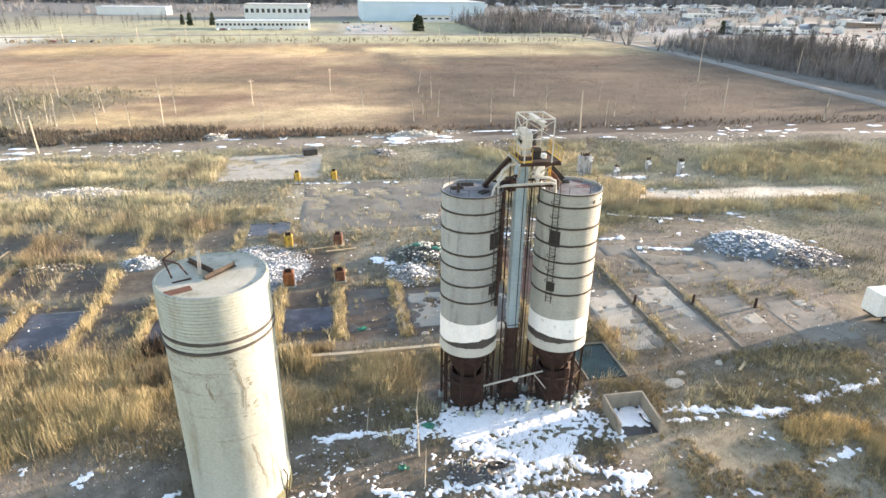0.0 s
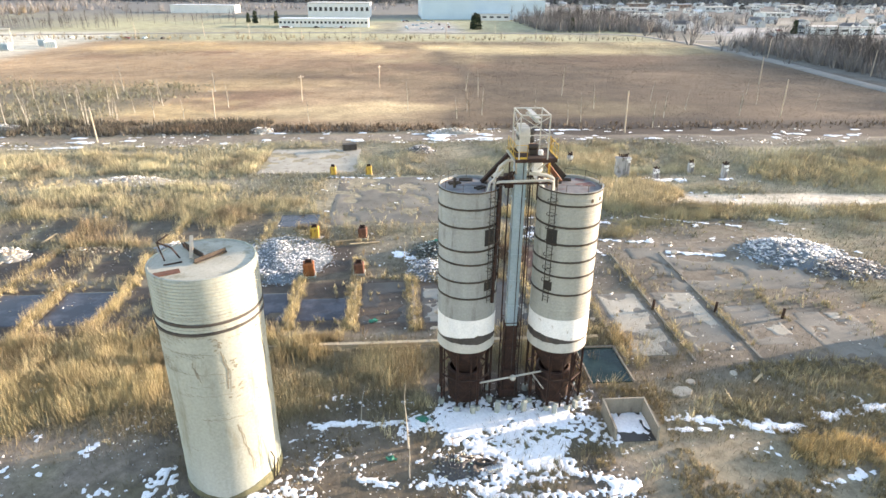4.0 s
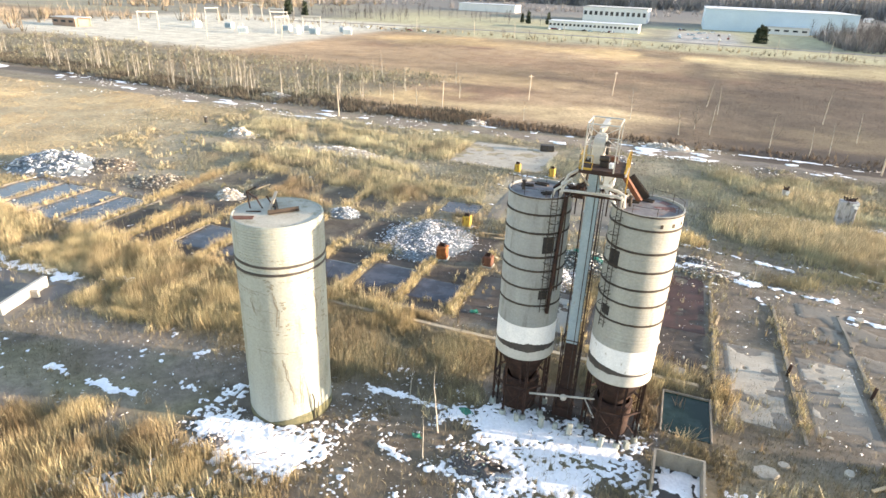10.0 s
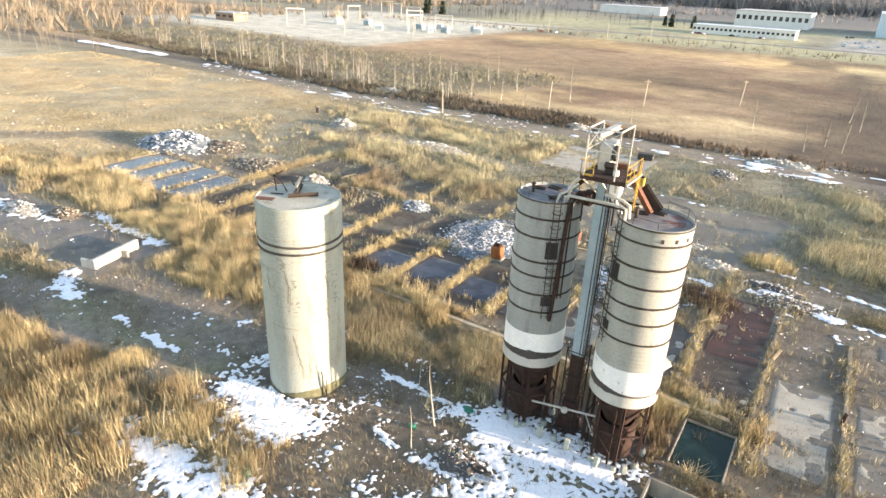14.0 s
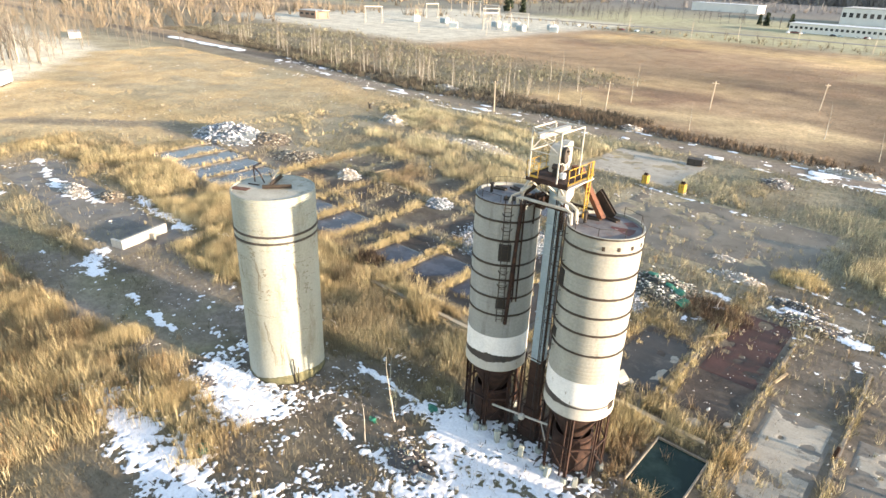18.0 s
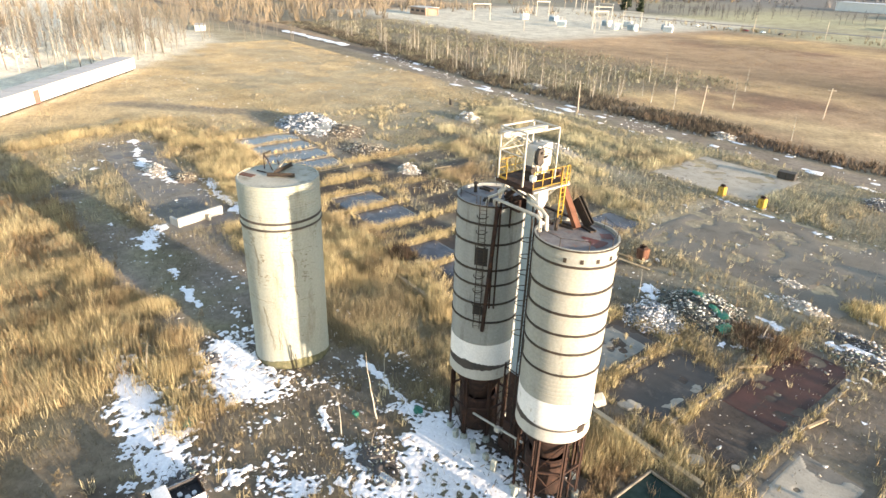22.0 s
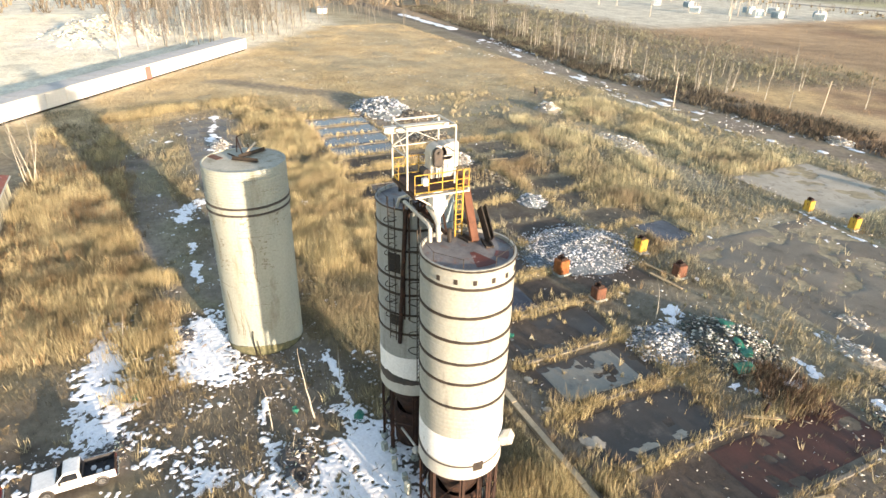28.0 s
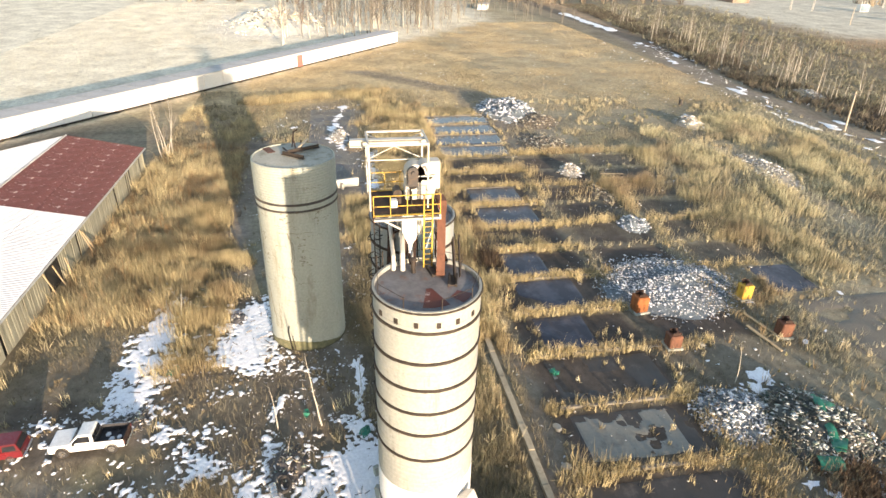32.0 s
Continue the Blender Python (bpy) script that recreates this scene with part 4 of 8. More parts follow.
def tussocks(count, x0, x1, y0, y1, keep, tint, low, high, label, leaves=13, wide=0.06):
    """Clumps of grass: blades that fan out from one root."""
    cx, cy = plant(count, x0, x1, y0, y1, keep)
    k = len(cx)
    size = np.random.uniform(low, high, k)
    x, y, h = np.repeat(cx, leaves), np.repeat(cy, leaves), np.repeat(size, leaves)
    n = len(x)
    col = np.repeat(vary(tint, k, 0.25), leaves, 0) * np.exp(np.random.normal(0, 0.13, (n, 1)))
    blades("grass_tussock", x + np.random.normal(0, 0.16, n) * h, y + np.random.normal(0, 0.16, n) * h, h * np.random.uniform(0.5, 1.1, n), wide * np.random.uniform(0.6, 1.4, n), col, label, 0.42, "grass")


def by_walls(x, y):
    """Near the long low walls between the bays, and on the rims of the pools."""
    k = np.zeros_like(x)
    for cx, y0, y1 in ROWS_ON_WALLS:
        k = np.maximum(k, (0.65 if cx > 26 else 0.3 if cx < -58 else 1.0) * strip(x, y, cx, y0 - 0.5, cx, y1 + 0.8, 0.2 if cx > 26 else 0.8, 0.3 if cx > 26 else 0.4))
    for x0, x1, y0, y1 in POOLS + FLOORS[:3]:
        k = np.maximum(k, 0.55 * patch(x, y, x0 - 1.0, x1 + 1.0, y0 - 1.0, y1 + 1.0, 0.5))
    return k * clear_of(x, y) * (1 - 0.75 * edge(y - 73, 2)) * np.clip(fbm(x, y, 4, 640) * 3 - 0.5, 0, 1) * (1 - 0.9 * bay_mud(x, y))


tussocks(62000, -92, 62, 48, 99, by_walls, (0.49, 0.41, 0.235), 0.45, 1.25, "golden grass tufts along the low bay walls")
tussocks(30000, -60, 62, 12, 62, lambda x, y: open_ground(x, y) * np.clip(fbm(x, y, 6, 641) * 7 - 3.9, 0, 1) * (0.12 + gold(x, y) + 0.35 * scrub(x, y)) * (1 - 0.85 * bare(x, y)), (0.54, 0.465, 0.295), 0.6, 1.6, "pale golden tufts rising from the scrub")
tussocks(24000, -100, 75, 62, 150, lambda x, y: open_ground(x, y) * np.clip(fbm(x, y, 9, 642) * 7 - 4.0, 0, 1) * (1 - 0.75 * patch(x, y, -60, 28, 70, 112, 4.0)) * (1 - 0.9 * bare(x, y)), (0.50, 0.43, 0.28), 0.5, 1.3, "pale tufts of grass over the waste ground", 10, 0.09)
def thick_reeds(x, y):
    """Where the reeds grow tallest: in clumps in the beds, and scattered in the rank scrub by the shed."""
    clump = np.clip(fbm(x, y, 3.2, 650, 3) * 6 - 3.0, 0, 1)
    return clump * open_ground(x, y) * np.clip(gold(x, y) + 0.55 * patch(x, y, -72, -12, 11, 25, 2.0) + 0.6 * patch(x, y, -100, -44, 10, 24, 3.0) + 0.4 * patch(x, y, 18, 30, 46, 57, 1.5), 0, 1) * (1 - 0.9 * bare(x, y))


tussocks(26000, -104, 30, 10, 62, thick_reeds, (0.50, 0.42, 0.25), 1.4, 2.5, "tall clumps of dry golden reeds", 20, 0.05)
tussocks(12000, -104, 30, 10, 62, lambda x, y: thick_reeds(x + 3.1, y - 2.3), (0.27, 0.205, 0.13), 0.8, 1.7, "rust-brown dead stalks among the reeds", 16, 0.05)
tussocks(1500, 34, 58, 120, 136, lambda x, y: oval(x, y, 46, 128, 9.5, 5.0, 0.4), (0.62, 0.52, 0.335), 1.0, 2.0, "bright golden reed bed behind the mud flat", 14, 0.1)
tussocks(2600, 78, 150, 104, 130, lambda x, y: oval(x, y, 112, 117, 32, 9, 0.4) * np.clip(fbm(x, y, 9, 647) * 4 - 1.2, 0, 1), (0.55, 0.45, 0.27), 1.0, 2.0, "tall golden reeds along the sandy lane", 12, 0.12)
tussocks(5200, 29, 58, 97, 113, lambda x, y: oval(x, y, 43, 105, 12.5, 6.2, 0.35), (0.62, 0.52, 0.335), 1.2, 2.2, "bright golden reed bed at the end of the lane", 14, 0.09)
tussocks(900, 52, 98, 91, 96.5, lambda x, y: np.clip(fbm(x, y, 6, 648) * 4 - 1.4, 0, 1), (0.57, 0.47, 0.29), 0.7, 1.5, "golden reeds along the near side of the lane", 12, 0.1)
tussocks(700, 37, 46, 34, 39.5, lambda x, y: oval(x, y, 41.3, 36.7, 3.6, 1.7, 0.35), (0.58, 0.45, 0.24), 0.6, 1.3, "dense golden tuft of grass beside the muddy track", 16, 0.05)
tussocks(420, 20, 28, 91, 100, lambda x, y: oval(x, y, 24.2, 95.9, 3.0, 2.4, 0.4), (0.58, 0.47, 0.26), 0.8, 1.6, "golden reed clump at the edge of the mud flat", 14, 0.07)
tussocks(900, 14, 24, 75, 83, lambda x, y: oval(x, y, 18.6, 79, 3.6, 2.6, 0.5) * (0.3 + fbm(x, y, 2, 649)), (0.17, 0.115, 0.075), 0.7, 1.5, "dark rust-brown weeds beside the green heap", 12, 0.06)
tussocks(700, 19, 23, 44, 57, lambda x, y: oval(x, y, 20.8, 51, 1.5, 5.2, 0.4) * clear_of(x, y), (0.26, 0.185, 0.11), 0.6, 1.4, "rust-brown weeds behind the leg silo", 14, 0.05)
tussocks(500, 23, 31, 50, 58, lambda x, y: oval(x, y, 28.9, 54.5, 1.1, 3.4, 0.4) * open_ground(x, y), (0.58, 0.45, 0.25), 0.8, 1.6, "golden reeds behind the tank", 16, 0.05)
tussocks(17000, 20, 64, 22, 50, lambda x, y: open_ground(x, y) * np.clip(fbm(x, y, 3.5, 645) * 5 - 2.3, 0, 1), (0.42, 0.335, 0.195), 0.25, 0.75, "brown and olive weeds by the muddy track", 11, 0.05)
tussocks(3500, -6, 24, 16, 42, lambda x, y: open_ground(x, y) * np.clip(fbm(x, y, 4, 646) * 5 - 2.7, 0, 1), (0.32, 0.26, 0.16), 0.2, 0.6, "brown weeds on the mud by the silos", 11, 0.05)
tussocks(9000, -100, 75, 60, 150, lambda x, y: open_ground(x, y) * np.clip(fbm(x, y, 11, 643) * 4 - 2.3, 0, 1) * (1 - 0.7 * bay_mud(x, y)), (0.25, 0.235, 0.12), 0.3, 0.8, "olive-green weeds over the waste ground", 10, 0.09)

# the brown field north of the track, and the grassland to the west
x, y = plant(380000, -190, 192, 162, 436, lambda x, y: np.clip(0.25 + 1.2 * fbm(x, y, 14, 310) - 0.2, 0, 1) * np.clip((300 / (y + 30)) ** 1.2, 0.25, 1))
n = len(x)
tint = field_tone(x, y) * 1.12 * np.exp(np.random.normal(0, 0.1, (n, 1)))
blades("brown_field", x, y, np.random.uniform(0.16, 0.5, n), np.random.uniform(0.035, 0.11, n) * (y / 250), tint, "wide field of brown brush and golden grass", 0.5, "field")
x, y = plant(420000, -250, -90, 20, 148, lambda x, y: edge(x + 150 + (y - 36) * 1.32, 6) * np.clip(fbm(x, y, 9, 312) * 2.6 - 0.6, 0, 1) * (1 - 0.85 * bare(x, y)) * (1 - 0.6 * np.clip(fbm(x, y, 17, 684) * 5 - 2.5, 0, 1)))
n = len(x)
patchy = (0.55 + 0.95 * fbm(x, y, 13, 314))[:, None]
blades("tan_grass", x, y, np.random.uniform(0.12, 0.38, n), np.random.uniform(0.03, 0.085, n), vary((0.50, 0.40, 0.238), n, 0.1) * patchy, "short tan grassland with bare patches", 0.5, "grass")


x, y = plant(260000, -330, -105, -60, 110, lambda x, y: edge(-x - 152 - (y - 36) * 1.32, 6) * (0.3 + fbm(x, y, 20, 313)))
n = len(x)
blades("straw_field", x, y, np.random.uniform(0.08, 0.24, n), np.random.uniform(0.04, 0.1, n), vary((0.80, 0.73, 0.55), n, 0.07), "mown field of pale straw beyond the white shed", 0.5, "field")


def brush(name, x, y, size, tint, label, stems=7, thick=0.05):
    """Bushes without leaves: thin stems that fan out from each root."""
    n = len(x) * stems
    X, Y = np.repeat(x, stems), np.repeat(y, stems)
    S = np.repeat(size, stems) * np.random.uniform(0.5, 1.15, n)
    a, b = np.random.uniform(0, 2 * np.pi, n), np.random.uniform(0, 2 * np.pi, n)
    out = np.abs(np.random.normal(0, 0.42, n)) * S
    X, Y = X + np.cos(b) * out * 0.35, Y + np.sin(b) * out * 0.35
    w = thick * np.random.uniform(0.6, 1.5, n)
    z = np.full(n, -0.05)
    v = np.empty((n, 3, 3))
    v[:, 0] = np.stack([X - np.cos(a) * w, Y - np.sin(a) * w, z], 1)
    v[:, 1] = np.stack([X + np.cos(a) * w, Y + np.sin(a) * w, z], 1)
    v[:, 2] = np.stack([X + np.cos(b) * out, Y + np.sin(b) * out, S], 1)
    me = raw_mesh(name, v.reshape(-1, 3), np.arange(3 * n).reshape(-1, 3), REED, np.repeat(np.repeat(tint, stems, 0), 3, 0))
    return tagged(new(name, me), label, "bushes", kind="stuff")


x, y = plant(30000, -330, 60, 156, 300, lambda x, y: edge(y - track_y(x) - 7, 2) * edge(-84 - x + (y - 165) * 0.25, 10) * edge(250 - y - (x + 200) * 0.1, 20) * np.clip(2.4 * fbm(x, y, 15, 61) - 0.6, 0, 1))
n = len(x)
brush("ditch_brush", x, y, np.random.uniform(0.5, 1.2, n) * (0.3 + 3.2 * fbm(x, y, 11, 63) ** 1.6), vary((0.165, 0.158, 0.11), n, 0.45), "grey-green leafless brush along the ditch", 9, 0.05)
x, y = plant(26000, -330, -30, 152, 200, lambda x, y: edge(y - track_y(x) - 6.5 - 2 * fbm(x, y, 8, 65), 1.5) * edge(track_y(x) + 20 + 8 * fbm(x, y, 20, 66) - y, 4) * np.clip(3 * fbm(x, y, 9, 67) - 0.9, 0, 1))
n = len(x)
brush("ditch_brush", x, y, np.random.uniform(0.6, 1.8, n), vary((0.095, 0.08, 0.06), n, 0.35), "dark brown thicket along the ditch", 8, 0.06)
x, y = plant(3000, -60, 200, 159, 168, lambda x, y: 0.2 + 0.7 * edge(-x - 5 + 40 * fbm(x, y, 25, 9), 10))
n = len(x)
brush("ditch_brush", x, y, np.random.uniform(0.5, 1.7, n), vary((0.15, 0.108, 0.075), n, 0.35), "low dark brush along the edge of the field", 9, 0.06)
x, y = plant(900, -70, -12, 11.5, 26, lambda x, y: 0.5 * np.ones_like(x))
n = len(x)
brush("yard_brush", x, y, np.random.uniform(0.8, 2.0, n), vary((0.26, 0.17, 0.09), n, 0.25), "brown leafless bushes in front of the shed", 12, 0.03)
x, y = plant(15000, -62, 30, 58, 112, lambda x, y: open_ground(x, y) * np.clip(fbm(x, y, 7, 690) * 4 - 1.9, 0, 1) * (1 - bay_mud(x, y)) * (1 - 0.7 * patch(x, y, -58, 28, 58, 72, 1.0)))
n = len(x)
brush("weed_brush", x, y, np.random.uniform(0.4, 1.2, n), vary((0.33, 0.295, 0.20), n, 0.25), "fuzzy grey-olive dead weeds between the bays", 9, 0.022)
x, y = plant(5000, 28, 75, 40, 125, lambda x, y: open_ground(x, y) * np.clip(fbm(x, y, 8, 691) * 5 - 2.7, 0, 1))
n = len(x)
brush("weed_brush", x, y, np.random.uniform(0.4, 1.1, n), vary((0.34, 0.30, 0.20), n, 0.25), "fuzzy grey-olive dead weeds on the mud flats", 9, 0.022)
x, y = plant(70, -22, -18.4, 58.2, 61, lambda x, y: oval(x, y, -20.2, 59.6, 1.7, 1.3, 0.4))
brush("yard_brush", x, y, np.random.uniform(1.0, 2.2, len(x)), vary((0.05, 0.035, 0.025), len(x), 0.25), "dark dense bush in the golden reeds", 14, 0.05)
x, y = plant(500, -14, 62, 46, 100, lambda x, y: open_ground(x, y) * scrub(x, y))
n = len(x)
brush("yard_brush", x, y, np.random.uniform(0.7, 2.0, n), vary((0.28, 0.20, 0.11), n, 0.25), "thin leafless bushes among the old bays", 10, 0.025)


# ---- the tall pale concrete silo ----
def wobble_ring(bm, r, z, dz, thick, seed, tilt=0.05):
    """An uneven band round a silo, proud of its wall."""
    rnd = random.Random(seed)
    ph = rnd.uniform(0, 6)
    n = 72
    rings = []
    for rr, zz in ((r, z), (r + thick, z), (r + thick, z + dz), (r, z + dz)):
        rings.append([bm.verts.new((rr * math.cos(2 * math.pi * i / n), rr * math.sin(2 * math.pi * i / n), zz + tilt * math.sin(2 * math.pi * i / n + ph) + rnd.uniform(-0.012, 0.012))) for i in range(n)])
    for a, b in ((0, 1), (1, 2), (2, 3)):
        for i in range(n):
            j = (i + 1) % n
            bm.faces.new((rings[a][i], rings[a][j], rings[b][j], rings[b][i]))
    return bm


def ragged_band(r, z0, z1, worn_at, seed):
    """A band of tar with torn edges: wide round one bearing, thin on the far side."""
    rnd = random.Random(seed)
    bm = bmesh.new()
    n = 120
    rows = []
    drip = 0.0
    for i in range(n + 1):
        a = 360 * (i % n) / n
        wide = max(0.0, math.cos(radians(a - worn_at))) ** 1.5
        drip = 0.6 * drip + 0.4 * rnd.uniform(-1, 1)
        lo, hi = z0 - 0.1 * wide + 0.16 * drip * wide, z0 + 0.14 + (z1 - z0 + 0.1) * wide + 0.3 * abs(drip) * wide
        u = (math.cos(radians(a)), math.sin(radians(a)))
        rows.append([bm.verts.new((q * u[0], q * u[1], zz)) for q, zz in ((r - 0.03, lo), (r, lo), (r, hi), (r - 0.03, hi))])
    for p, q in zip(rows, rows[1:]):
        for k in range(3):
            bm.faces.new((p[k], q[k], q[k + 1], p[k + 1]))
    return bm


def crack(bm, r, pts, width):
    """A thin jagged line on a silo's wall through (angle, height) points."""
    rnd = random.Random(len(pts))
    path = []
    for (a0, z0), (a1, z1) in zip(pts, pts[1:]):
        for k in range(6):
            t = k / 6
            path.append((a0 + (a1 - a0) * t + rnd.uniform(-0.9, 0.9), z0 + (z1 - z0) * t + rnd.uniform(-0.08, 0.08)))
    prev = None
    for a, z in path:
        da = math.degrees(width * rnd.uniform(0.4, 1.2) / r)
        cur = [bm.verts.new((r * math.cos(radians(a + s * da)), r * math.sin(radians(a + s * da)), z + s * width * 0.5)) for s in (-0.5, 0.5)]
        if prev:
            bm.faces.new((prev[0], prev[1], cur[1], cur[0]))
        prev = cur
    return bm


pale = thing("concrete_silo", "tall pale cracked concrete silo with two dark hoops", "silo", pose(-8.74, 38.2, 0))
R = 3.56
bm = bmesh.new()
prof, z = [], -0.3
rnd = random.Random(3)
while z < 14.6:
    prof.append((R + 0.05 * math.exp(-max(z, 0) / 2) + rnd.uniform(-0.006, 0.006), z))
    z += 0.55
prof.append((R, 14.6))
lathe(bm, prof, 96)
part("lower_wall", bm, CONCRETE, pale)
bm = bmesh.new()
prof, z = [], 14.6
while z < 18.3:
    prof += [(R + 0.055, z), (R + 0.05, z + 0.17), (R + 0.005, z + 0.19), (R + 0.005, z + 0.22)]
    z += 0.235
prof += [(R + 0.03, 18.42), (R - 0.08, 18.46), (R - 0.12, 18.36)]
lathe(bm, prof, 96)
part("upper_wall", bm, CONCRETE, pale, "ribbed upper wall of board-marked concrete")
bm = bmesh.new()
lathe(bm, [(0.01, 18.40), (1.8, 18.39), (R - 0.1, 18.36)], 64)
part("top_slab", bm, CTOP, pale)
for i, zz in enumerate((15.12, 14.42)):
    part("hoop", wobble_ring(bmesh.new(), R + 0.02, zz - 0.03, 0.19, 0.09, 20 + i, 0.06), TAR, pale, "dark flaking hoop")
for i, zz in enumerate((12.9, 11.3, 9.5, 7.4)):
    bm = bmesh.new()
    crack(bm, R + 0.012, [(-150 + 18 * i, zz + 0.1), (-105 + 10 * i, zz), (-62 + 6 * i, zz - 0.12)], 0.05)
    part("pour_joint", bm, CRACK, pale, smooth=False)
rnd = random.Random(77)
for i in range(46):
    zz = rnd.uniform(8.2, 17.9) if i < 36 else rnd.uniform(2.0, 8.2)
    a0 = rnd.uniform(-190, 40)
    bm = bmesh.new()
    crack(bm, (R + 0.014) if zz < 14.5 else (R + 0.062), [(a0, zz), (a0 + rnd.uniform(5, 18), zz + rnd.uniform(-0.05, 0.05)), (a0 + rnd.uniform(20, 40), zz + rnd.uniform(-0.07, 0.07))], rnd.uniform(0.02, 0.055))
    part("board_mark", bm, CRACK, pale, smooth=False)
for i in range(30):
    zz = 14.35 - 3.2 * rnd.random() ** 1.6
    a0, run = rnd.uniform(-175, -118), rnd.uniform(18, 52)
    bm = bmesh.new()
    crack(bm, R + 0.015, [(a0, zz), (a0 + run * 0.35, zz + rnd.uniform(-0.03, 0.03)), (a0 + run * 0.7, zz + rnd.uniform(-0.03, 0.03)), (a0 + run, zz)], rnd.uniform(0.03, 0.09))
    part("board_mark", bm, CRACK, pale, "dark weathered board mark", False)
for at, z1 in ((-15, 0.75), (-150, 0.4)):
    part("moss_band", ragged_band(R + 0.075, -0.05, z1, at, 90 + int(at)), MOSS, pale, "mossy stain round the foot")
for a0, z0, z1, many in ((-61, 9.0, 12.2, 30), (4, 9.2, 12.4, 34), (-72, 12.9, 14.3, 26), (30, 12.8, 14.3, 16), (-20, 13.4, 14.4, 18)):
    for _ in range(many // 2):
        bm = bmesh.new()
        a, zz = a0 + rnd.gauss(0, 4.5), rnd.uniform(z0, z1)
        crack(bm, R + 0.016, [(a, zz), (a + rnd.uniform(1, 5), zz + rnd.uniform(-0.08, 0.08))], rnd.uniform(0.05, 0.15))
        part("spall", bm, CRACK, pale, smooth=False)
for pts in ([(-62, 6.8), (-58, 5.0), (-52, 3.2), (-50, 0.3)], [(-40, 5.0), (-42, 2.6), (-44, 0.2)], [(-68, 13.0), (-64, 11.4), (-67, 9.6)], [(-14, 12.6), (-9, 11.0), (-13, 9.2), (-10, 7.8)], [(-100, 12.2), (-95, 10.8)]):
    bm = bmesh.new()
    crack(bm, R + 0.014, pts, 0.11)
    crack(bm, R + 0.014, [(a + 2.5, zz - 0.3) for a, zz in pts], 0.06)
    part("crack", bm, CRACK, pale, smooth=False)
bm = bmesh.new()
tube(bm, [(3.3, -1.55, 0.0), (3.55, -1.7, 2.3), (3.3, -1.6, 2.8)], 0.05)
tube(bm, [(3.45, -1.2, 0.0), (3.7, -1.35, 1.9)], 0.04)
part("bent_rail", bm, HOOP, pale)
# scrap on its top
beams = thing("scrap_beams", "dark steel beams lying on the silo top", "scrap", pose(-8.4, 38.2, 18.36))
for p0, p1 in (((-0.6, -0.9, 0.12), (1.0, 1.0, 0.14)), ((-2.2, 2.2, 0.12), (-0.1, -0.4, 0.32))):
    bm = bmesh.new()
    bar(bm, p0, p1, 0.34, 0.05)
    bar(bm, Vector(p0) + Vector((0, 0, 0.14)), Vector(p1) + Vector((0, 0, 0.14)), 0.05, 0.28)
    part("beam", bm, HOOP, beams)
frame_scrap = thing("scrap_frame", "bent rusty frame standing on the silo top", "scrap", pose(-11.2, 38.0, 18.36))
for pts in ([(0, 0, 0), (-0.4, 0.2, 1.3), (0.3, 0.6, 1.7)], [(0.9, 0.4, 0), (0.5, 0.2, 0.9), (-0.4, 0.2, 1.3)], [(0.2, -0.8, 0.05), (1.3, -0.4, 0.1)], [(1.6, 0.9, 0.05), (1.0, 0.9, 0.95)]):
    part("bar", tube(bmesh.new(), pts, 0.06, 6), RUST, frame_scrap)
bm = bmesh.new()
box(bm, -0.8, 0.8, -0.35, 0.35, 0, 0.05, pose(0, 0, 0, 0, 0, 25), 0.01)
solid("rusty_plate", bm, REDRUST, "flat rusty steel plate on the silo top", "scrap", m=pose(-10.4, 36.0, 18.37))
bm = bmesh.new()
box(bm, -0.9, 0.9, -0.12, 0.12, 0, 0.12, pose(0, 0, 0, 0, -38, 100), 0.01)
solid("leaning_board", bm, POLE, "grey board propped up on the silo top", "scrap", m=pose(-9.6, 38.9, 18.95))


# ---- the two silos on steel legs ----
def curved_panel(bm, r, a, width, z0, z1, depth):
    """A block that follows a silo's wall: a door, window or vent."""
    da = math.degrees(width / 2 / r)
    lathe(bm, [(r - 0.02, z0), (r + depth, z0), (r + depth, z1), (r - 0.02, z1)], 6, a - da, a + da)
    for s in (-1, 1):
        c, d = math.cos(radians(a + s * da)), math.sin(radians(a + s * da))
        bm.faces.new([bm.verts.new((rr * c, rr * d, zz)) for rr, zz in ((r - 0.02, z0), (r + depth, z0), (r + depth, z1), (r - 0.02, z1))])
    return bm


def staves(r):
    """The wall's profile: courses of staves with narrow sunken joints."""
    rnd = random.Random(int(r * 100))
    out, z = [(r, 9.55)], 9.6
    while z < 20.4:
        d = r + rnd.uniform(-0.012, 0.008)
        out += [(d, z), (d, z + 0.29), (r - 0.012, z + 0.305), (r - 0.012, z + 0.325)]
        z += 0.34
    return out


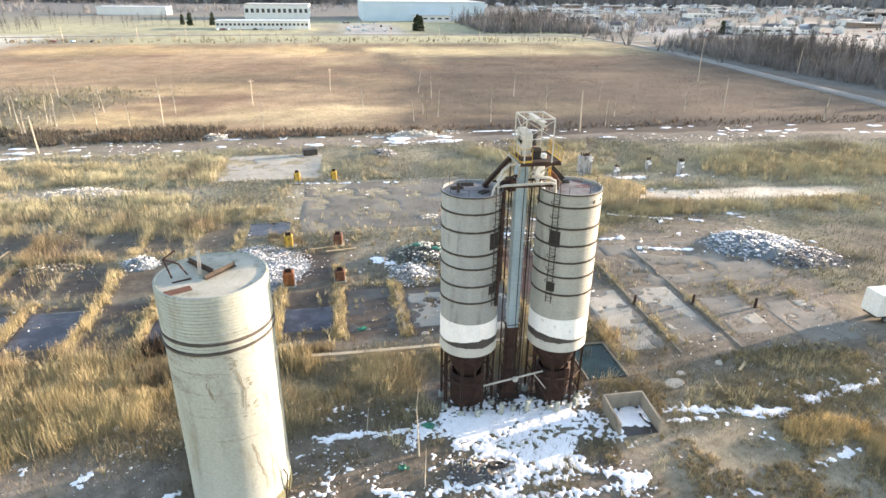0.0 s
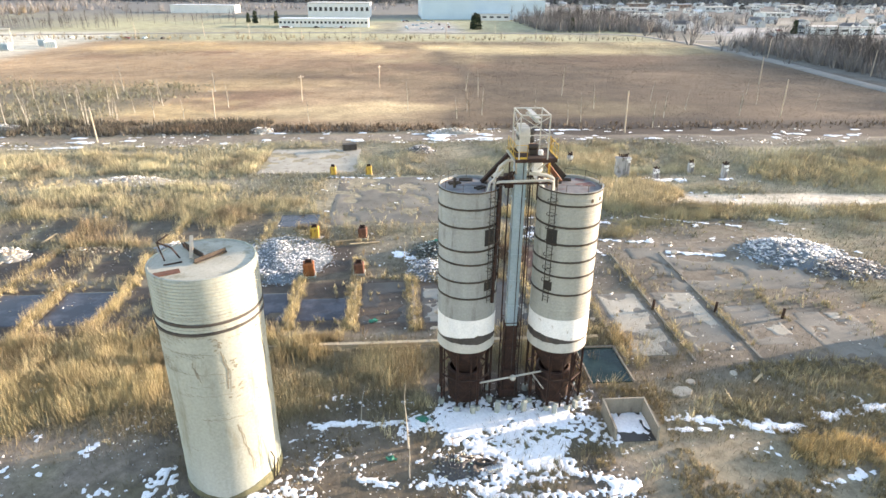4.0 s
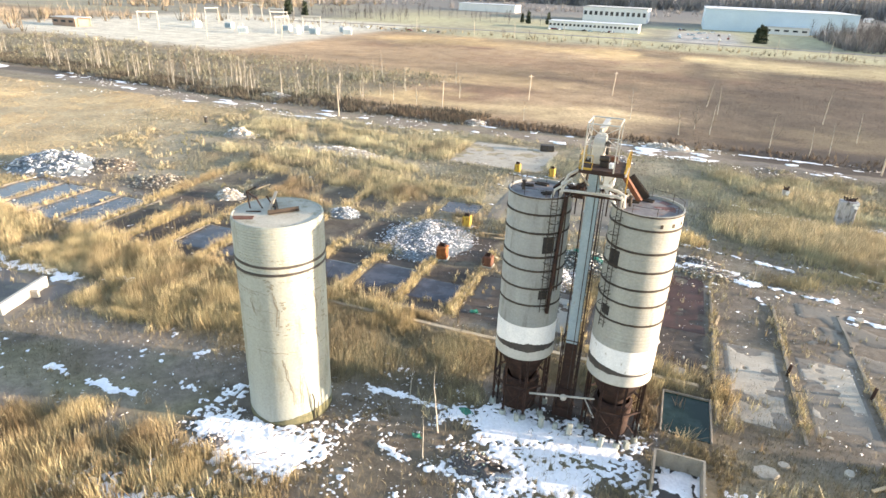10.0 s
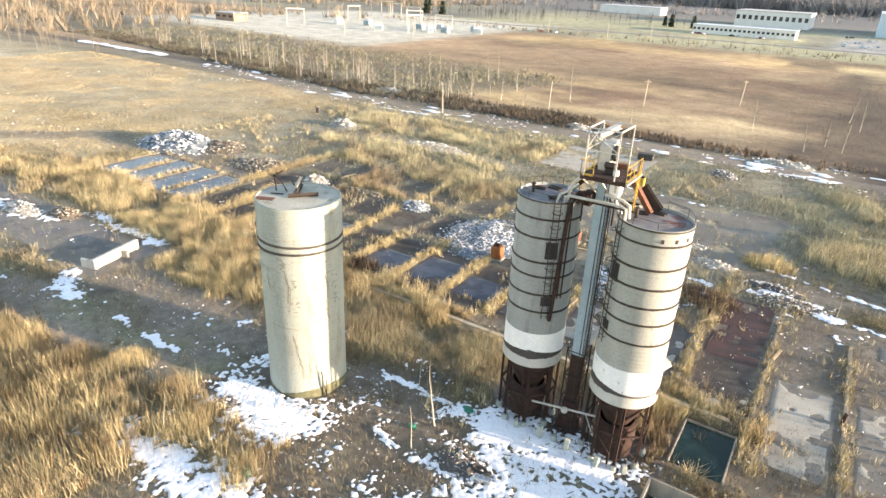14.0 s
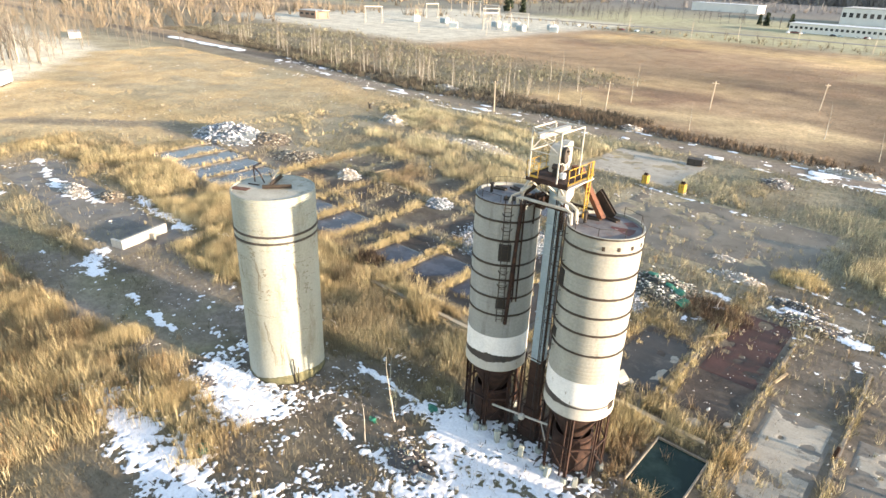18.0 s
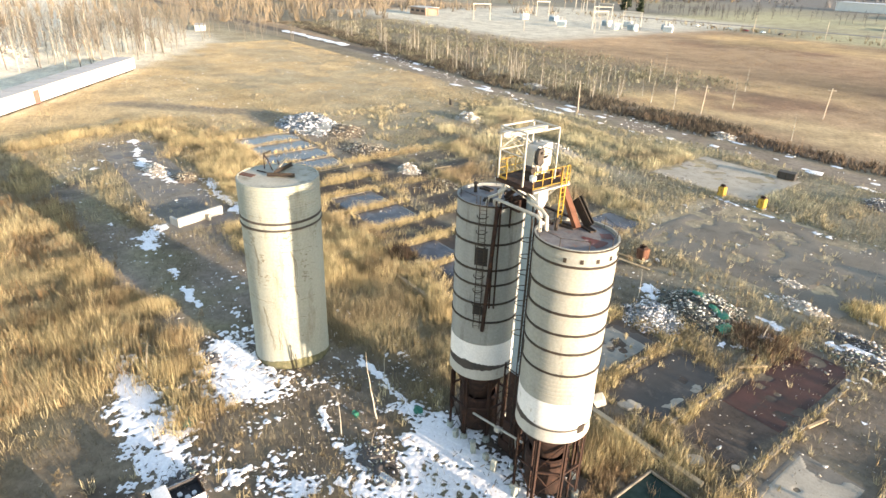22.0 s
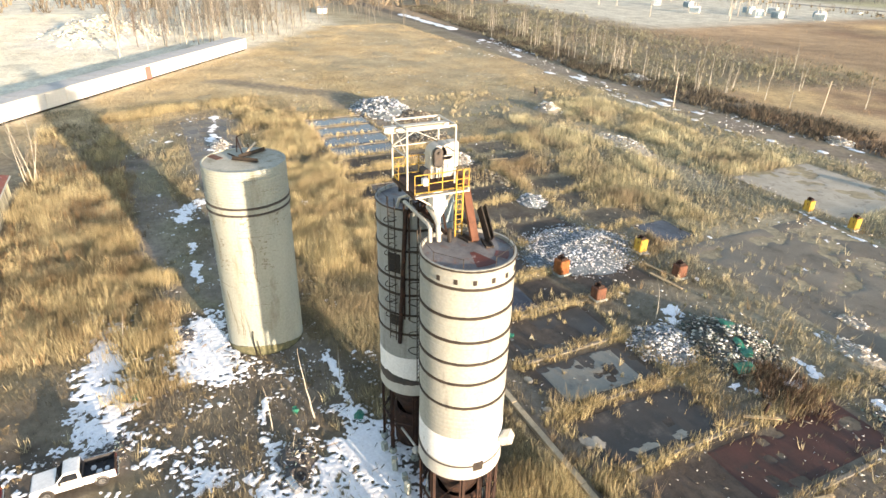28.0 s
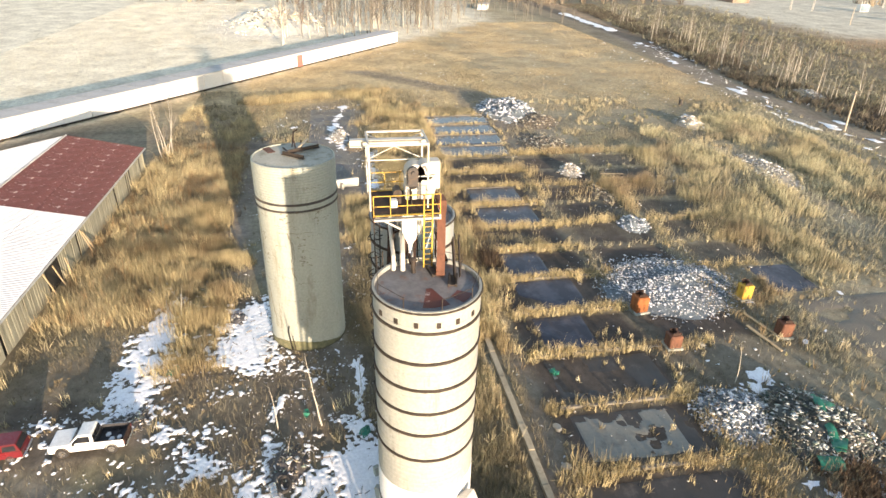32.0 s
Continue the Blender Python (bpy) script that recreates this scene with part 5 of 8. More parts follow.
def leg_silo(x, y, r, hoops, label, wall_mat, ladder_at, seed, worn_at):
    t = thing("stave_silo", label, "silo", pose(x, y, 0), "silos on rusty steel legs")
    bm = bmesh.new()
    lathe(bm, staves(r) + [(r, 20.72), (r + 0.03, 20.76), (r + 0.03, 20.96), (r - 0.09, 20.96), (r - 0.1, 20.7)], 80)
    part("wall", bm, wall_mat, t)
    bm = bmesh.new()
    lathe(bm, [(0.02, 20.86), (r * 0.55, 20.82), (r - 0.08, 20.74)], 64)
    roof = part("roof", bm, ROOFTOP, t, "dark stained roof")
    bm = bmesh.new()
    lathe(bm, [(r + 0.012, 7.55), (r + 0.014, 8.6), (r + 0.012, 9.56), (r - 0.02, 9.57)], 80)
    part("white_band", bm, WHITE, t, "flaking white painted band")
    bm = bmesh.new()
    lathe(bm, [(r - 0.15, 6.32), (r + 0.04, 6.32), (r + 0.05, 6.42), (r + 0.03, 6.5), (r + 0.03, 7.55), (r, 7.56)], 80)
    part("skirt", bm, SKIRT, t)
    part("tar_band", ragged_band(r + 0.034, 7.3, 7.62, worn_at, seed), TAR, t, "ragged black tar band below the white paint")
    for i, z in enumerate(hoops):
        part("hoop", wobble_ring(bmesh.new(), r - 0.01, z - 0.02, 0.145, 0.075, seed + i + 1, 0.04), HOOP, t, "rusted steel hoop")
    bm = bmesh.new()
    lathe(bm, [(r - 0.1, 6.4), (r - 0.25, 6.1), (0.55, 2.4), (0.5, 1.6), (0.42, 1.6)], 48)
    part("hopper", bm, RUST, t, "rusty steel hopper")
    feet = []
    for k in range(8):
        a = radians(22.5 + 45 * k)
        p = Vector(((r - 0.12) * math.cos(a), (r - 0.12) * math.sin(a), 0))
        feet.append(p)
        bm = bmesh.new()
        bar(bm, p + Vector((0, 0, 0.5)), p + Vector((0, 0, 6.36)), 0.2, 0.06)
        for s in (-0.09, 0.09):
            q = Vector((-math.sin(a), math.cos(a), 0)) * s
            bar(bm, p + q + Vector((0, 0, 0.5)), p + q + Vector((0, 0, 6.36)), 0.04, 0.2)
        leg = part("leg", bm, RUST, t)
        bm = bmesh.new()
        rod(bm, p + Vector((0, 0, -0.15)), p + Vector((0, 0, 0.52)), 0.34, 0.27, 10)
        part("footing", bm, CONCRETE, leg, "pale concrete footing")
    for k in range(4):
        a = radians(90 * k + 9)
        p = Vector(((r - 0.55) * math.cos(a), (r - 0.55) * math.sin(a), 0))
        bm = bmesh.new()
        bar(bm, p + Vector((0, 0, 0.05)), p + Vector((0, 0, 6.35)), 0.13, 0.13)
        part("inner_post", bm, RUST, t)
    bm = bmesh.new()
    lathe(bm, [(1.5, 0.3), (1.62, 2.4), (1.62, 3.4), (1.4, 3.5)], 28)
    part("discharge_ring", bm, RUST, t, "rusty steel discharge casing")
    for z in (3.2, 6.2):
        for k in range(8):
            bm = bmesh.new()
            bar(bm, feet[k] + Vector((0, 0, z)), feet[(k + 1) % 8] + Vector((0, 0, z)), 0.12, 0.16)
            part("ring_beam", bm, RUST, t)
    for k in range(8):
        p, q = feet[k], feet[(k + 1) % 8]
        bm = bmesh.new()
        bar(bm, p + Vector((0, 0, 0.7)), q + Vector((0, 0, 3.1)), 0.07, 0.03)
        bar(bm, q + Vector((0, 0, 0.7)), p + Vector((0, 0, 3.1)), 0.03, 0.07)
        if k % 2 == 0:
            bar(bm, p + Vector((0, 0, 3.3)), q + Vector((0, 0, 6.1)), 0.06, 0.03)
        part("brace", bm, RUST, t)
    a = ladder_at
    # solid panels, the dark of the openings put into their colour
    for z0, z1, w in ((16.35, 17.75, 0.95), (12.25, 13.05, 0.75)):
        part("opening", curved_panel(bmesh.new(), r, a, w, z0, z1, 0.035), DARK, t, "dark panel standing for a shaded square opening")
    bm = bmesh.new()
    u, v = Vector((math.cos(radians(a)), math.sin(radians(a)), 0)), Vector((-math.sin(radians(a)), math.cos(radians(a)), 0))
    for s in (-0.24, 0.24):
        rod(bm, u * (r + 0.22) + v * s + Vector((0, 0, 11.2)), u * (r + 0.22) + v * s + Vector((0, 0, 21.7)), 0.035, 0.035, 6)
    for k in range(33):
        z = 11.4 + 0.3 * k
        rod(bm, u * (r + 0.22) - v * 0.24 + Vector((0, 0, z)), u * (r + 0.22) + v * 0.24 + Vector((0, 0, z)), 0.018, 0.018, 5)
    for z in (11.6, 14.1, 16.1, 18.4, 20.4):
        for s in (-0.24, 0.24):
            bar(bm, u * r + v * s + Vector((0, 0, z)), u * (r + 0.24) + v * s + Vector((0, 0, z)), 0.04)
    ladder = part("ladder", bm, HOOP, t, "rusty ladder with a safety cage")
    for k in range(7):
        bm = bmesh.new()
        z = 13.4 + 1.15 * k
        pts = [u * (r + 0.22 + 0.62 * math.sin(math.pi * j / 8)) - v * 0.38 * math.cos(math.pi * j / 8) + Vector((0, 0, z)) for j in range(9)]
        tube(bm, pts, 0.03, 6)
        part("cage_hoop", bm, HOOP, ladder)
    # things on the roof: rail posts, hatches
    for k in range(9):
        aa = radians(40 * k + seed)
        bm = bmesh.new()
        p = Vector(((r - 0.1) * math.cos(aa), (r - 0.1) * math.sin(aa), 20.8))
        rod(bm, p, p + Vector((0, 0, 0.75)), 0.022, 0.022, 6)
        if k % 3 != 1:
            ab = radians(40 * (k + 1) + seed)
            q = Vector(((r - 0.1) * math.cos(ab), (r - 0.1) * math.sin(ab), 21.5))
            rod(bm, p + Vector((0, 0, 0.7)), q, 0.016, 0.016, 5)
        part("rail_post", bm, HOOP, t)
    part("rim_hoop", wobble_ring(bmesh.new(), r + 0.02, 20.84, 0.1, 0.06, seed + 30, 0.02), HOOP, t, "dark steel hoop round the rim")
    for ax, ay, turn, l in ((-1.2, 0.5, 10, 1.0), (-0.2, 1.3, -12, 1.1)) if seed == 47 else ((-1.2, 0.5, 10, 1.0), (0.7, -0.9, 35, 0.9), (-0.2, 1.3, -12, 1.1), (1.3, 0.7, 70, 0.7)):
        bm = bmesh.new()
        for q in (-0.18, 0.18):
            box(bm, -l / 2, l / 2, q - 0.05, q + 0.05, 20.7, 20.98, pose(ax, ay, 0, 0, 0, turn), 0.01)
        box(bm, -l / 2 + 0.05, l / 2 - 0.05, -0.14, 0.14, 20.7, 20.9, pose(ax, ay, 0, 0, 0, turn), 0.01)
        part("hatch", bm, HOOP, roof, "low dark steel hatch frame")
    bm = bmesh.new()
    rod(bm, (-1.3, -0.5, 20.7), (-1.3, -0.5, 21.5), 0.12, 0.12, 10)
    rod(bm, (-1.3, -0.5, 21.5), (-1.3, -0.5, 21.62), 0.22, 0.1, 10)
    part("vent_pipe", bm, HOOP, roof)
    return t, roof


# shade and sun on the pair are put into their wall materials
sa, roof_a = leg_silo(10.56, 46.27, 2.53, (19.45, 17.95, 15.95, 14.75, 13.1, 11.55), "grey stave silo with hoops on rusty legs, toned as shaded", STAVE, -55, 11, -75)
sb, roof_b = leg_silo(18.81, 45.93, 2.62, (19.75, 18.0, 16.42, 14.95, 13.62, 11.9), "stave silo with hoops on rusty steel legs, toned as sunlit", STAVE_LIT, -132, 47, -150)
bm = bmesh.new()
for z0, z1, a0, a1 in ((11.0, 19.6, -45, -36), (19.6, 21.0, -36, -34)):
    p = [Vector((2.72 * math.cos(radians(a)), 2.72 * math.sin(radians(a)), z)) for a, z in ((a0, z0), (a1, z1))]
    rod(bm, p[0], p[1], 0.15, 0.15, 10)
for z in (12, 15, 18):
    a = radians(-45 + 9 * (z - 11) / 8.6)
    bar(bm, (2.5 * math.cos(a), 2.5 * math.sin(a), z), (2.75 * math.cos(a), 2.75 * math.sin(a), z), 0.1)
u = [Vector((math.cos(radians(a)), math.sin(radians(a)), 0)) for a in (-37, -30)]
for v in u:
    bar(bm, v * 2.75 + Vector((0, 0, 13.0)), v * 2.75 + Vector((0, 0, 21.4)), 0.09)
part("black_pipe", bm, RUST, sa, "dark rusty pipe down the wall")
for a in (-63, -41, -19, 3.5, 24, 46):
    part("vent", curved_panel(bmesh.new(), 2.62, a, 0.2, 20.08, 20.36, 0.03), HOOP, sb, "small square wall vent")
part("hatch", curved_panel(bmesh.new(), 2.65, -2.5, 0.62, 7.0, 7.62, 0.05), HOOP, sb, "square steel access hatch")
bm = bmesh.new()
box(bm, -0.4, 0.4, 0, 0.75, -0.3, 0.3, pose(2.1, 1.75, 8.35, 30, 0, -45), 0.03)
part("air_box", bm, CREAM, sb, "pale sheet-metal air box")
bm = bmesh.new()
lathe(bm, [(0.4, 20.86), (2.0, 20.80)], 10, -14, 24)
lathe(bm, [(1.5, 20.83), (2.25, 20.79)], 8, 40, 64)
part("roof_patch", bm, ROOF_RED, roof_b, "rust-red sheet on the roof")
for v in roof_b.children[-1].data.vertices:
    v.co.z += 0.03

# ---- bucket elevator between the silos ----
tower = thing("bucket_elevator", "tall pale blue bucket elevator with yellow-railed head platform", "elevator", pose(14.65, 46.45, 0))
bm = bmesh.new()
box(bm, -0.48, 0.48, -0.42, 0.42, 7.6, 23.65, None, 0.03)
trunk = part("trunk", bm, TRUNK, tower, "pale blue sheet-metal trunk")
for z in (9.6, 12.1, 14.6, 17.1, 19.6, 22.1):
    bm = bmesh.new()
    box(bm, -0.53, 0.53, -0.47, 0.47, z, z + 0.08)
    part("flange", bm, TRUNK, trunk)
bm = bmesh.new()
box(bm, -0.6, 0.6, -0.55, 0.55, 0.0, 3.0, None, 0.04)
box(bm, -0.5, 0.5, -0.45, 0.45, 3.0, 7.62, None, 0.03)
box(bm, -0.9, 0.9, -0.7, 0.7, 0.0, 0.9, None, 0.05)
part("boot", bm, RUST, tower, "rusty lower casing")
for sx in (-0.75, 0.75):
    for sy in (-0.7, 0.7):
        bm = bmesh.new()
        bar(bm, (sx, sy, 0), (sx, sy, 8.4 if sx * sy > 0 else 23.6), 0.1, 0.1)
        part("tower_leg", bm, RUST, tower)
for side in range(4):
    c = [(-0.75, -0.7), (0.75, -0.7), (0.75, 0.7), (-0.75, 0.7)]
    (ax, ay), (bx, by) = c[side], c[(side + 1) % 4]
    for k in range(4):
        z = 1.0 + 2.35 * k
        bm = bmesh.new()
        bar(bm, (ax, ay, z), (bx, by, z), 0.06)
        part("tie_bar", bm, RUST, tower)
        if k < 3:
            bm = bmesh.new()
            bar(bm, (ax, ay, z), (bx, by, z + 2.35), 0.035, 0.05)
            part("lacing_bar", bm, RUST, tower)
bm = bmesh.new()
for s in (0.55, 0.95):
    rod(bm, (s, -0.85, 0.4), (s, -0.85, 24.4), 0.03, 0.03, 6)
for k in range(79):
    rod(bm, (0.55, -0.85, 0.6 + 0.3 * k), (0.95, -0.85, 0.6 + 0.3 * k), 0.015, 0.015, 4)
part("ladder", bm, HOOP, tower)
for x, y in ((0.2, -0.46),):
    bm = bmesh.new()
    rod(bm, (x, y, 3.0), (x, y, 23.6), 0.035, 0.035, 6)
    part("cable", bm, TAR, tower, "black cable down the trunk")
# brown girders, chutes and a gear box tangled below the head
for p0, p1, w in (((-2.6, -1.0, 21.15), (2.6, -1.1, 21.2), 0.16), ((-2.2, 0.7, 21.2), (2.5, 0.7, 21.2), 0.16), ((-1.4, -1.6, 21.0), (-0.5, -0.4, 22.0), 0.12), ((-2.3, -0.9, 21.1), (-0.7, -0.6, 22.05), 0.14), ((2.2, -0.9, 21.1), (1.0, -0.6, 22.05), 0.12), ((-1.9, -1.0, 20.9), (-1.9, 0.7, 21.3), 0.14), ((-1.1, -1.2, 19.6), (-1.1, -1.2, 22.0), 0.1), ((1.25, -1.2, 19.8), (1.25, -1.2, 22.0), 0.1)):
    bm = bmesh.new()
    bar(bm, p0, p1, w, w * 0.8)
    part("girder", bm, RUST, tower, "dark rusty girder")
bm = bmesh.new()
box(bm, -1.35, -0.62, -0.9, 0.1, 20.75, 21.75, None, 0.06)
rod(bm, (-1.9, -0.4, 21.25), (-1.3, -0.4, 21.25), 0.3, 0.26, 14)
part("gear_box", bm, RUST, tower, "dark rusty gear box and motor")
# head platform, in the elevator's own coordinates
X0, X1, Y0, Y1, ZP = -1.0, 2.25, -2.85, 0.4, 23.65
bm = bmesh.new()
box(bm, X0, X1, Y0, Y1, ZP, ZP + 0.05)
platform = part("platform", bm, RUST, tower, "dark steel platform deck")
for p0, p1 in (((X0, Y0, ZP - 0.14), (X1, Y0, ZP - 0.14)), ((X0, Y1, ZP - 0.14), (X1, Y1, ZP - 0.14)), ((X0, Y0, ZP - 0.14), (X0, Y1, ZP - 0.14)), ((X1, Y0, ZP - 0.14), (X1, Y1, ZP - 0.14)), ((0.6, Y0, ZP - 0.15), (0.6, Y1, ZP - 0.15))):
    bm = bmesh.new()
    bar(bm, p0, p1, 0.1, 0.26) if p0[1] == p1[1] else bar(bm, p0, p1, 0.26, 0.1)
    # the south beam gets RUST: shade on that side put into its colour
    east = p0[0] > 2 or p1[1] == Y1
    part("edge_beam", bm, CREAM if east else RUST, platform, "cream steel edge beam" if east else "steel edge beam darkened as on its shaded side")
corners = [(X0, Y1), (X0, Y0), (X1, Y0), (X1, Y1)]
for (ax, ay), (bx, by) in zip(corners, corners[1:]):
    n = 4
    if ay == by:
        bx, n = ax + 0.9, 1
    for k in range(n + 1):
        px, py = ax + (bx - ax) * k / n, ay + (by - ay) * k / n
        bm = bmesh.new()
        bar(bm, (px, py, ZP), (px, py, ZP + 1.1), 0.038)
        part("rail_post", bm, YELLOW, platform, "yellow railing post")
    for z in (0.55, 1.08):
        bm = bmesh.new()
        bar(bm, (ax, ay, ZP + z), (bx, by, ZP + z), 0.038)
        part("rail", bm, YELLOW, platform, "yellow railing bar")
    bm = bmesh.new()
    bar(bm, (ax, ay, ZP + 0.08), (bx, by, ZP + 0.08), 0.02, 0.15) if ay == by else bar(bm, (ax, ay, ZP + 0.08), (bx, by, ZP + 0.08), 0.15, 0.02)
    part("toe_board", bm, YELLOW, platform)
for s in (-0.42, 0.0):
    bm = bmesh.new()
    bar(bm, (X1 + 0.1, s, 20.8), (X1 + 0.1, s, ZP + 1.1), 0.07)
    part("ladder_rail", bm, YELLOW, platform, "yellow access ladder rail")
bm = bmesh.new()
for k in range(12):
    rod(bm, (X1 + 0.1, -0.42, 20.95 + 0.3 * k), (X1 + 0.1, 0.0, 20.95 + 0.3 * k), 0.02, 0.02, 5)
part("ladder_rungs", bm, YELLOW, platform)
for p0, p1 in (((0.5, Y0 + 0.05, ZP - 0.2), (0.5, -0.5, 21.9)), ((1.6, Y0 + 0.05, ZP - 0.2), (1.0, -0.8, 22.0)), ((X1 - 0.05, -0.6, ZP - 0.2), (0.5, -0.3, 21.8)), ((X0 + 0.05, Y0 + 0.1, ZP - 0.2), (-0.4, -0.5, 21.8))):
    bm = bmesh.new()
    bar(bm, p0, p1, 0.13, 0.09)
    part("strut", bm, CREAM, platform)
# hoist cage over the platform
CX0, CX1, CY0, CY1, CZ = -0.75, 1.45, -2.95, -0.1, 27.0
cage = [(CX0, CY0), (CX1, CY0), (CX1, CY1), (CX0, CY1)]
for px, py in cage:
    bm = bmesh.new()
    bar(bm, (px, py, ZP), (px, py, CZ), 0.085)
    part("cage_post", bm, CREAM, tower, "cream steel cage post")
for k in range(4):
    (ax, ay), (bx, by) = cage[k], cage[(k + 1) % 4]
    for z in (CZ, 25.5):
        if z < 26 and k == 1:
            continue
        bm = bmesh.new()
        bar(bm, (ax, ay, z), (bx, by, z), 0.09 if z > 26 else 0.055)
        part("cage_beam", bm, CREAM, tower)
for k in (3, 0):
    (ax, ay), (bx, by) = cage[k], cage[(k + 1) % 4]
    bm = bmesh.new()
    bar(bm, (ax, ay, 25.55), (bx, by, 26.9), 0.045)
    bar(bm, (bx, by, 25.55), (ax, ay, 26.9), 0.045)
    part("cross_brace", bm, CREAM, tower)
bm = bmesh.new()
box(bm, 0.16, 0.54, CY0 - 0.85, CY1 + 0.1, 26.62, 26.66)
box(bm, 0.16, 0.54, CY0 - 0.85, CY1 + 0.1, 26.92, 26.96)
box(bm, 0.32, 0.38, CY0 - 0.85, CY1 + 0.1, 26.66, 26.92)
part("hoist_beam", bm, CREAM, tower, "cream I-beam that sticks out of the cage")
bm = bmesh.new()
box(bm, -0.42, 0.42, -1.1, 0.42, ZP + 0.05, 25.1, None, 0.05)
rod(bm, (-0.42, -0.6, 25.1), (0.42, -0.6, 25.1), 0.5, 0.5, 24)
rod(bm, (-0.42, -0.05, 25.2), (0.42, -0.05, 25.2), 0.46, 0.46, 24)
box(bm, -0.36, 0.36, 0.1, 0.7, 24.2, 25.7, None, 0.06)
casing = part("head_casing", bm, CREAM, tower, "cream head casing with rounded top")
for z in (24.2, 24.95):
    bm = bmesh.new()
    box(bm, -0.46, 0.46, -1.14, 0.46, z, z + 0.06)
    part("flange", bm, SKIRT, casing)
bm = bmesh.new()
rod(bm, (0.52, -0.75, 25.3), (0.76, -0.75, 25.3), 0.27, 0.27, 20)
rod(bm, (0.52, -0.75, 24.7), (0.76, -0.75, 24.7), 0.27, 0.27, 20)
box(bm, 0.54, 0.74, -1.02, -0.48, 24.7, 25.3, None, 0.03)
rod(bm, (0.2, -0.75, 25.3), (0.9, -0.75, 25.3), 0.09, 0.09, 10)
part("drive_guard", bm, TAR, tower, "black belt guard of the drive")
bm = bmesh.new()
rod(bm, (0.25, -1.55, ZP + 0.65), (0.95, -1.55, ZP + 0.65), 0.22, 0.22, 14)
box(bm, 0.3, 0.9, -1.75, -1.35, ZP + 0.05, ZP + 0.45, None, 0.04)
part("motor", bm, HOOP, tower, "dark drive motor on its stand")
bm = bmesh.new()
box(bm, 1.0, 1.35, -1.95, -1.6, ZP + 0.05, ZP + 0.45, None, 0.04)
part("switch_box", bm, WHITE, tower, "small white switch box on the deck")
bm = bmesh.new()
box(bm, 0.75, 1.5, -1.4, -0.5, 22.3, ZP - 0.05, None, 0.05)
bmesh.ops.create_cone(bm, cap_ends=True, segments=4, radius1=0.2, radius2=0.56, depth=0.7, matrix=pose(1.12, -0.95, 21.96, 0, 0, 45))
rod(bm, (1.15, -0.95, 21.7), (1.75, -1.0, 20.8), 0.13, 0.13, 12)
part("surge_box", bm, WHITE, tower, "white sheet-metal surge box")
bm = bmesh.new()
tube(bm, [(0.5, -1.3, 22.1), (1.9, -1.45, 21.95), (2.4, -1.5, 21.7), (2.5, -1.5, 20.75)], 0.13)
part("spout", bm, CREAM, tower)
bm = bmesh.new()
tube(bm, [(-2.35, -1.55, 20.7), (-2.35, -1.6, 21.35), (-1.9, -1.75, 21.55), (1.9, -1.95, 21.7), (2.3, -1.95, 21.55), (2.35, -1.95, 20.75)], 0.11)
part("air_pipe", bm, CREAM, tower, "white air pipe joining both silo tops")
bm = bmesh.new()
tube(bm, [(-2.3, -1.2, 20.75), (-2.2, -1.2, 21.9), (-1.9, -1.1, 22.6), (-1.3, -0.9, 23.0), (-0.5, -0.6, 23.1)], 0.12)
tube(bm, [(-2.9, -1.9, 20.75), (-2.7, -1.8, 21.5), (-2.2, -1.4, 21.8), (-1.6, -1.2, 22.4)], 0.1)
bmesh.ops.create_icosphere(bm, subdivisions=2, radius=0.22, matrix=Matrix.Translation((-2.2, -1.2, 21.9)))
part("filler_pipe", bm, CREAM, tower)
bm = bmesh.new()
bar(bm, (1.2, 0.66, 23.7), (3.5, 0.25, 20.9), 0.42, 0.34)
box(bm, 0.5, 1.4, 0.45, 0.88, 23.3, 24.0, None, 0.04)
part("chute", bm, REDRUST, tower, "orange rusty chute to the roof")
bm = bmesh.new()
bar(bm, (2.5, 1.0, 22.4), (3.9, 0.9, 20.95), 0.06, 0.7)
bar(bm, (2.5, 1.3, 22.5), (3.9, 1.15, 21.05), 0.05, 0.6)
part("slide", bm, HOOP, tower, "dark steel slide beside the chute")
bm = bmesh.new()
bar(bm, (-0.7, 0.55, 23.4), (-3.1, 0.2, 20.95), 0.32, 0.3)
part("chute", bm, RUST, tower, "dark rusty chute to the roof")
bm = bmesh.new()
rod(bm, (-2.9, -1.75, 2.5), (2.7, -1.75, 3.55), 0.09, 0.09, 8)
bar(bm, (1.9, -1.7, 3.3), (2.9, -2.3, 2.0), 0.08)
part("cross_pipe", bm, CREAM, tower, "pale pipe across the rusty legs")
bm = bmesh.new()
bmesh.ops.create_icosphere(bm, subdivisions=2, radius=0.3, matrix=Matrix.Translation((0.1, -1.85, 3.0)))
part("valve", bm, CREAM, tower)
for px, py, h in ((-1.4, -2.9, 1.7), (1.0, -2.9, 1.6), (-3.6, -2.9, 1.1), (3.8, -3.3, 1.3), (5.9, -2.6, 0.9), (-0.2, -2.6, 0.9)):
    bm = bmesh.new()
    box(bm, -0.22, 0.22, -0.2, 0.2, -0.2, h * 0.8, None, 0.05)
    solid("concrete_stub", bm, CONCRETE, "pale broken concrete stub under the silos", "concrete stub", group="stubs under the silos", m=pose(14.65 + px, 46.45 + py, 0, 3, 4, 20 * px))


